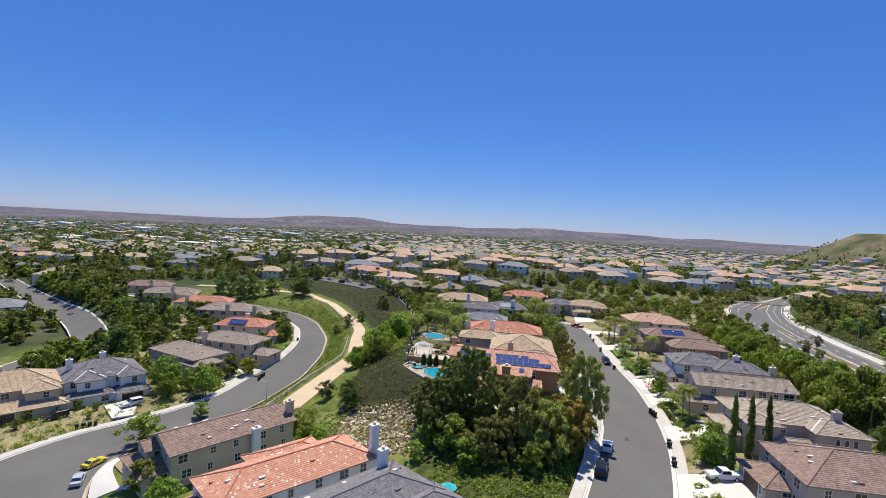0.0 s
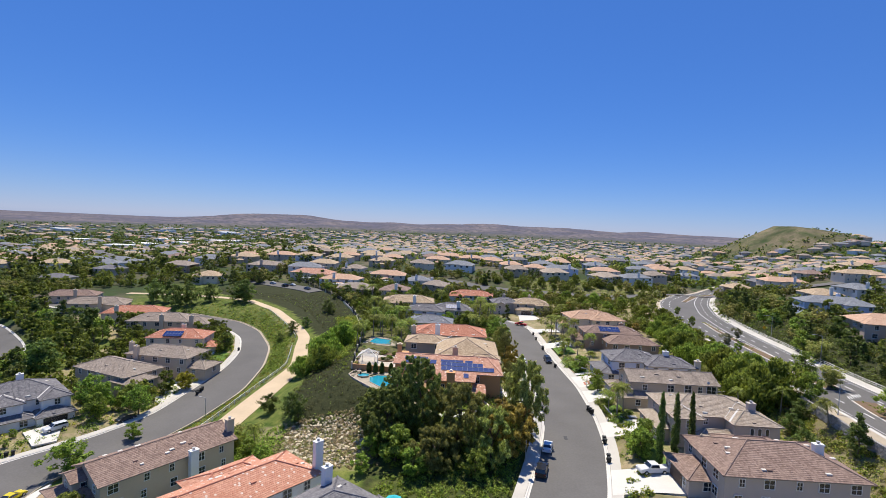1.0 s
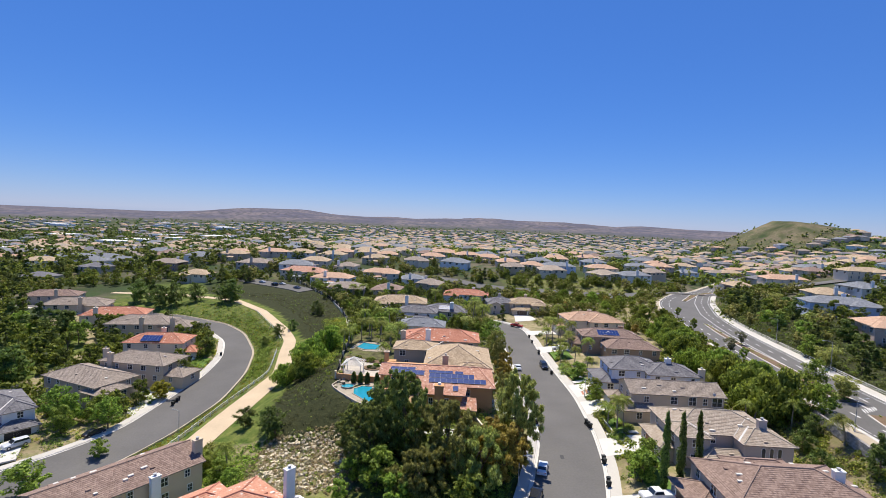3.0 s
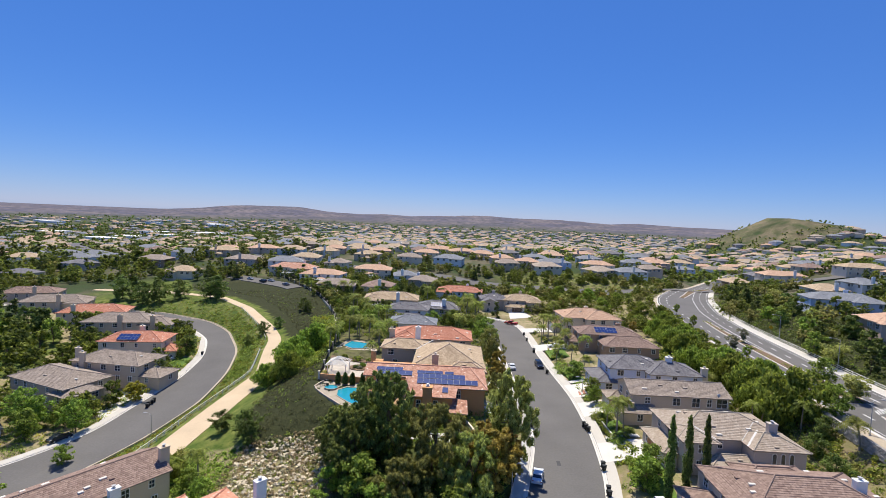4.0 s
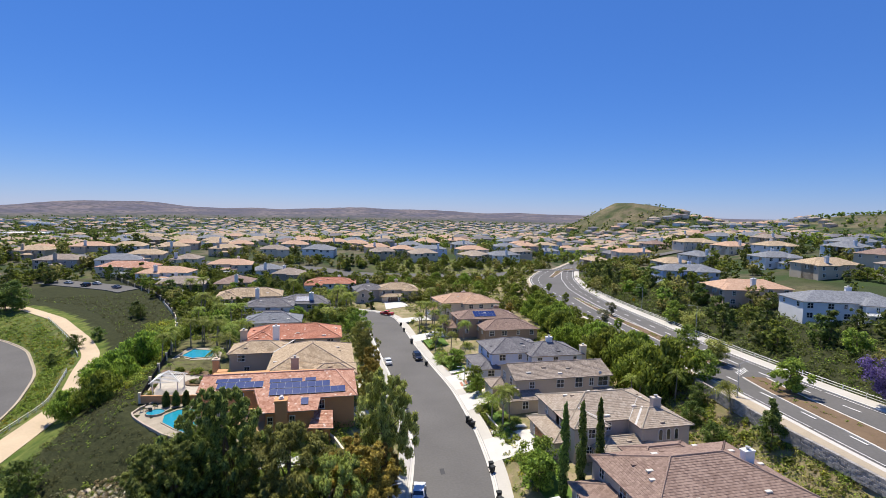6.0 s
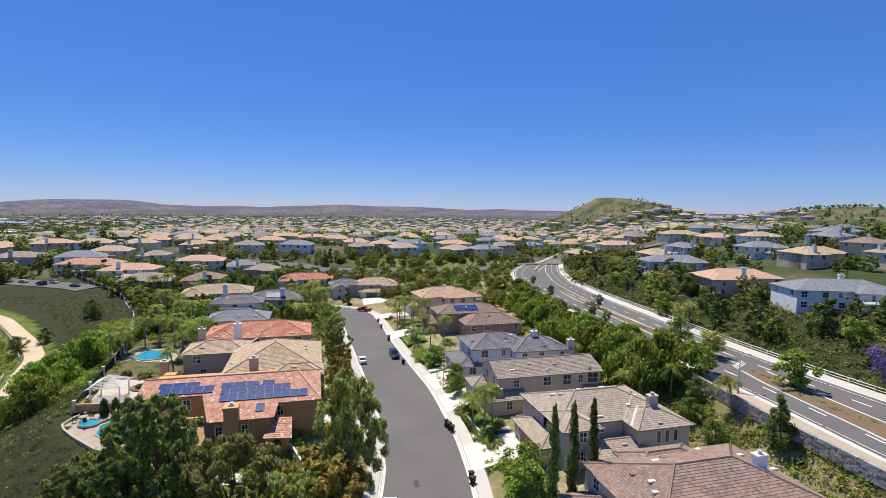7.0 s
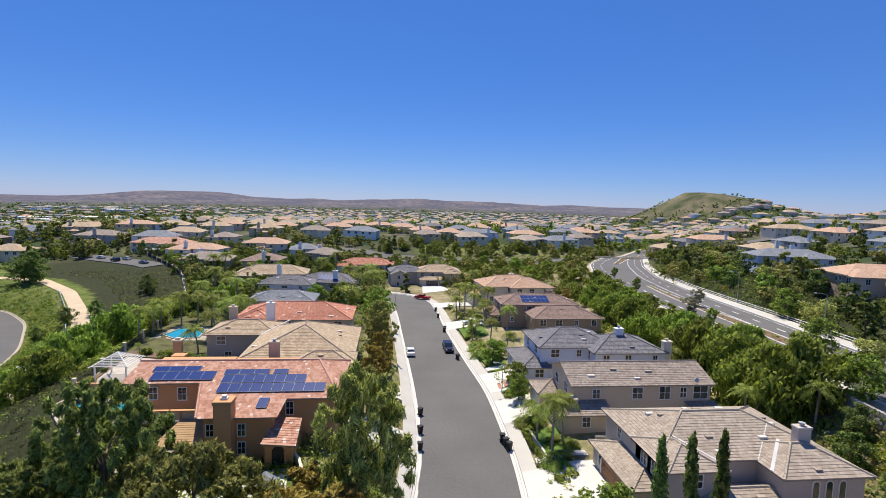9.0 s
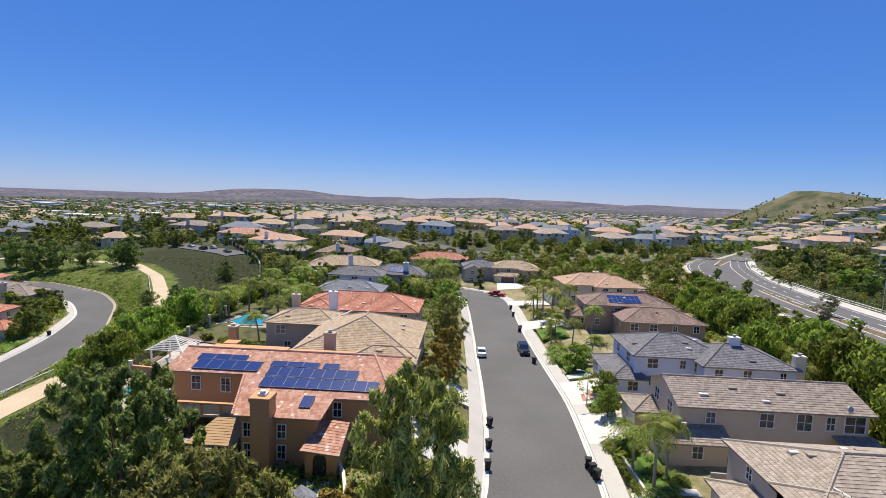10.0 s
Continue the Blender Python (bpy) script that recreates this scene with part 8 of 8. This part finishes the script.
# ---------------------------------------------------------------- cars, bins, lamps
def car(x, y, yaw, color, label, kind="sedan", z=None, name="car"):
    """Nose to +y before the turn."""
    L, W, H = dict(sedan=(4.7, 1.8, 1.42), suv=(4.9, 1.95, 1.78), pickup=(5.6, 1.98, 1.85), coupe=(4.5, 1.8, 1.3))[kind]
    paint = material("paint_" + label.split()[0], color, 0.25, 0.0, vary=0.04, spec=0.6)
    t = thing(name, pose(x, y, (ground_z(x, y) + 0.1) if z is None else z, 0, 0, yaw), label, "car")
    prof = dict(
        sedan=[(-2.35, 0.3), (-2.35, 0.85), (-1.75, 0.95), (-1.15, 1.38), (0.25, 1.42), (1.05, 0.98), (2.2, 0.78), (2.35, 0.6), (2.35, 0.3)],
        coupe=[(-2.25, 0.3), (-2.25, 0.9), (-1.8, 0.95), (-1.0, 1.28), (0.1, 1.3), (0.95, 0.92), (2.1, 0.72), (2.25, 0.55), (2.25, 0.3)],
        suv=[(-2.45, 0.35), (-2.45, 1.05), (-2.25, 1.72), (0.35, 1.78), (1.1, 1.12), (2.3, 0.98), (2.45, 0.75), (2.45, 0.35)],
        pickup=[(-2.8, 0.45), (-2.8, 1.15), (-0.85, 1.15), (-0.7, 1.8), (0.7, 1.85), (1.25, 1.2), (2.65, 1.08), (2.8, 0.85), (2.8, 0.45)])[kind]
    n = len(prof)
    bm = bmesh.new()
    rows = []
    for sx in (-1, -0.92, 0.92, 1):
        k = abs(sx) == 1
        rows.append([bm.verts.new((sx * W / 2 * (1 if zz < H * 0.62 else 0.84), yy * (0.985 if k else 1), zz - (0.04 if k and zz > H * 0.5 else 0))) for yy, zz in prof])
    for a_, b_ in zip(rows, rows[1:]):
        for i in range(n):
            j = (i + 1) % n
            bm.faces.new((a_[i], b_[i], b_[j], a_[j]))
    bm.faces.new(rows[0])
    bm.faces.new(list(reversed(rows[-1])))
    bmesh.ops.recalc_face_normals(bm, faces=bm.faces)
    part("body", bm, paint, t)
    hi = [i for i, (yy, zz) in enumerate(prof) if zz > H * 0.85]
    i0, i1 = hi[0], hi[-1]

    def pane(name_, p, q, w0, w1):
        p, q = Vector((0, *p)), Vector((0, *q))
        a_, b_ = p.lerp(q, 0.12), p.lerp(q, 0.92)
        nrm = Vector((0, -(q - p).z, (q - p).y)).normalized() * 0.012
        nrm = nrm if nrm.z > 0 else -nrm
        bm = bmesh.new()
        f = bm.faces.new([bm.verts.new(Vector((sx, 0, 0)) + s + nrm) for sx, s in ((-w0, a_), (w0, a_), (w1, b_), (-w1, b_))])
        bmesh.ops.recalc_face_normals(bm, faces=[f])
        part(name_, bm, PANE, t)

    pane("windscreen", prof[i1 + 1], prof[i1], W * 0.42, W * 0.37)
    pane("rear_window", prof[i0 - 1], prof[i0], W * 0.42, W * 0.37)
    for sx in (-1, 1):
        bm = bmesh.new()
        x0, x1 = sx * (W / 2 * 0.93), sx * (W / 2 * 0.845)
        y0, y1 = prof[i0 - 1][0] * 0.55 + prof[i0][0] * 0.45, prof[i1 + 1][0] * 0.6 + prof[i1][0] * 0.4
        zl, zh = H * 0.68, H * 0.93
        bm.faces.new([bm.verts.new(q) for q in ((x0 + sx * 0.03, y0, zl), (x0 + sx * 0.03, y1, zl), (x1 + sx * 0.03, prof[i1][0] - 0.1, zh), (x1 + sx * 0.03, prof[i0][0] + 0.1, zh))])
        part("side_window", bm, PANE, t)
        for yy in (-L * 0.3, L * 0.31):
            r = 0.33 if kind in ("sedan", "coupe") else 0.39
            bm = bmesh.new()
            rod(bm, (sx * (W / 2 - 0.2), yy, r - 0.02), (sx * (W / 2 + 0.02), yy, r - 0.02), r, r, 18)
            w_ = part("wheel", bm, TYRE, t)
            bm = bmesh.new()
            rod(bm, (sx * (W / 2 + 0.0), yy, r - 0.02), (sx * (W / 2 + 0.03), yy, r - 0.02), r * 0.62, r * 0.55, 12)
            part("rim", bm, RIM, w_)
        bm = bmesh.new()
        box(bm, sx * W * 0.36 - 0.18, sx * W * 0.36 + 0.18, L / 2 - 0.12, L / 2 + 0.01, H * 0.42, H * 0.5)
        part("headlight", bm, TRIM, t)
        bm = bmesh.new()
        box(bm, sx * W * 0.38 - 0.14, sx * W * 0.38 + 0.14, -L / 2 - 0.01, -L / 2 + 0.1, H * 0.48, H * 0.58)
        part("taillight", bm, RED, t)
        bm = bmesh.new()
        box(bm, sx * W / 2 * 0.95, sx * (W / 2 * 0.95 + 0.16), prof[i1 + 1][0] - 0.35, prof[i1 + 1][0] - 0.2, H * 0.66, H * 0.74)
        part("mirror", bm, paint, t)
    return t


RED = material("tail_lamp", (0.35, 0.02, 0.015), 0.3, vary=0.1)


def bearing(name, y, d=4.0):
    """Turn of a street's line from +y, in degrees to the left."""
    return -math.degrees(math.atan2(edge_x(name, y + d) - edge_x(name, y - d), 2 * d))


car(20.8, 86.6, bearing("street_a", 86), (0.62, 0.66, 0.72), "silver white sedan parked at the kerb")
car(18.1, 76.8, bearing("street_a", 77), (0.012, 0.012, 0.014), "black sport utility vehicle parked at the kerb", "suv")
car(31.9, 152.0, bearing("street_b", 152) + 180, (0.012, 0.016, 0.03), "dark blue sport utility vehicle parked at the kerb", "suv")
car(30.2, 214.5, 62, (0.42, 0.02, 0.018), "red pickup truck parked at the kerb", "pickup")
car(23.3, 149.5, bearing("street_a", 149), (0.66, 0.68, 0.7), "white sedan parked at the kerb", "sedan")
car(38.0, 77.3, 100, (0.7, 0.7, 0.68), "white pickup truck in a driveway", "pickup")
car(-79.6, 74.6, -5, (0.62, 0.50, 0.02), "yellow coupe parked at the turning circle", "coupe")
car(-77.1, 68.5, 33, (0.40, 0.44, 0.5), "silver blue sedan parked at the turning circle")
car(-94.6, 101.4, 152, (0.55, 0.57, 0.6), "silver hatchback in a driveway", "suv", ground_z(-94.6, 101.4) + 0.46)
car(-106, 91, 150, (0.02, 0.02, 0.022), "black van in a driveway", "suv")
car(-82.2, 108.8, bearing("kerb_a", 109), (0.015, 0.018, 0.03), "dark blue sedan parked on the lower street")
car(-219, 194.5, 60, (0.03, 0.03, 0.035), "black sedan parked on the valley street")
car(-213, 198.2, 60, (0.05, 0.06, 0.07), "grey sedan parked on the valley street")
car(-87.5, 158, 80, (0.6, 0.62, 0.65), "white sedan in a front driveway")
car(40.5, 172.5, 90, (0.68, 0.68, 0.66), "white sedan in a shaded driveway")


def court_car(x, y, yaw, color, label, kind):
    car(x, y, yaw - 20, color, label, kind, ground_z(x, y) + 0.36)


court = resample([(-132, 300), (-115.5, 287.4), (-102, 278), (-87.3, 267.4), (-80, 260)], 2.5)
no = outward(court)
v, f = ribbon(court - no * 5.2, court + no * 4.2, 0.3, 4, 0.05, 0.9)
tagged(new("road", make_mesh("road", v, f, ASPHALT)), "grey asphalt hillside court with parked cars", "road", kind="structure")
court_car(-115.5, 287.4, 75, (0.5, 0.52, 0.55), "silver sedan parked along the hillside court", "sedan")
court_car(-104.0, 277.4, 75, (0.02, 0.02, 0.025), "black sport utility vehicle parked along the hillside court", "suv")
court_car(-100.3, 279.8, 75, (0.6, 0.6, 0.58), "white sedan parked along the hillside court", "sedan")
court_car(-87.3, 267.4, 75, (0.1, 0.12, 0.16), "dark grey sedan parked along the hillside court", "sedan")


def wheelie_bin():
    t = thing("wheelie_bin", pose(0, 0, 0), "black plastic wheelie bin at the kerb", "bin", "wheelie bins")
    bm = bmesh.new()
    bmesh.ops.create_cone(bm, cap_ends=True, segments=4, radius1=0.36, radius2=0.48, depth=1.0, matrix=Matrix.Translation((0, 0, 0.58)) @ Matrix.Rotation(math.pi / 4, 4, "Z"))
    bmesh.ops.bevel(bm, geom=list(bm.edges), offset=0.03, segments=1, affect="EDGES")
    part("bin_body", bm, BINS, t)
    bm = bmesh.new()
    box(bm, -0.37, 0.37, -0.39, 0.37, 1.08, 1.16, bevel=0.03)
    part("lid", bm, BINS, t)
    bm = bmesh.new()
    rod(bm, (-0.28, 0.4, 1.05), (0.28, 0.4, 1.05), 0.03, 0.03, 6)
    part("handle", bm, BINS, t)
    for sx in (-0.27, 0.27):
        bm = bmesh.new()
        rod(bm, (sx - 0.04, 0.26, 0.12), (sx + 0.04, 0.26, 0.12), 0.13, 0.13, 10)
        part("wheel", bm, TYRE, t)
    return t


bin_ = wheelie_bin()
spots_b = [(34.5, 109.3), (34.7, 108.1), (34.9, 106.9), (33.5, 91.8), (33.3, 90.5), (32.0, 83.6), (31.7, 82.2), (33.2, 145.6), (32.9, 168.5), (33.1, 170), (32.9, 185), (33, 194), (23.6, 118.4), (22.9, 107.5), (23.2, 112.3),
           (-73.6, 127.2), (-73.4, 128.4), (-73.6, 129.6), (-73.2, 126), (-96.6, 87.4), (-95.7, 88.2), (-94.8, 89.0), (-94.0, 89.8), (-78.6, 163.5)]
for k, (x, y) in enumerate(spots_b):
    m = pose(x, y, ground_z(x, y) + 0.06, 0, 0, 80 + 13 * ((k * 7) % 5))
    if k == 0:
        bin_.matrix_basis = m
    else:
        copy_thing(bin_, m)


def street_lamp(x, y, h, arm, yaw, label):
    t = thing("street_lamp", pose(x, y, ground_z(x, y), 0, 0, yaw), label, "street lamp")
    bm = bmesh.new()
    rod(bm, (0, 0, -0.3), (0, 0, h), 0.09, 0.055, 10)
    part("pole", bm, GREY, t)
    bm = bmesh.new()
    rod(bm, (0, 0, 0), (0, 0, 0.5), 0.2, 0.14, 10)
    part("base", bm, PALE, t)
    bm = bmesh.new()
    rod(bm, (0, 0, h - 0.05), (arm * 0.6, 0, h + 0.35), 0.05, 0.045, 8)
    rod(bm, (arm * 0.6, 0, h + 0.35), (arm, 0, h + 0.38), 0.045, 0.04, 8)
    part("arm", bm, GREY, t)
    bm = bmesh.new()
    box(bm, arm - 0.1, arm + 0.55, -0.14, 0.14, h + 0.3, h + 0.46, bevel=0.04)
    part("lamp_head", bm, GREY, t)


street_lamp(38.1, 125.3, 5.2, 1.2, 180, "pale concrete street lamp on the pavement")
street_lamp(15.6, 80.5, 5.2, 1.2, 0, "pale concrete street lamp on the pavement")
street_lamp(-62.6, 111, 5.0, 1.2, 180, "pale street lamp beside the lower street")
street_lamp(106.8, 134, 8.5, 2.4, 180, "tall pale street lamp beside the avenue")
street_lamp(82.2, 94, 6.5, 1.6, 0, "pale street lamp on the avenue's pavement")
street_lamp(113.6, 168, 8.5, 2.4, 180, "tall pale street lamp beside the avenue")
street_lamp(20.6, 200, 5.2, 1.2, 0, "pale concrete street lamp on the pavement")
sg = thing("warning_sign", pose(117.2, 178, ground_z(117.2, 178)), "yellow diamond warning sign on a post", "sign")
bm = bmesh.new()
rod(bm, (0, 0, -0.3), (0, 0, 2.4), 0.05, 0.05, 6)
part("post", bm, GREY, sg)
bm = bmesh.new()
box(bm, -0.55, 0.55, -0.08, -0.05, -0.55, 0.55, Matrix.Translation((0, 0, 2.6)) @ Matrix.Rotation(math.pi / 4, 4, "Y"))
part("plate", bm, material("sign_yellow", (0.75, 0.42, 0.02), 0.5, vary=0.1), sg)
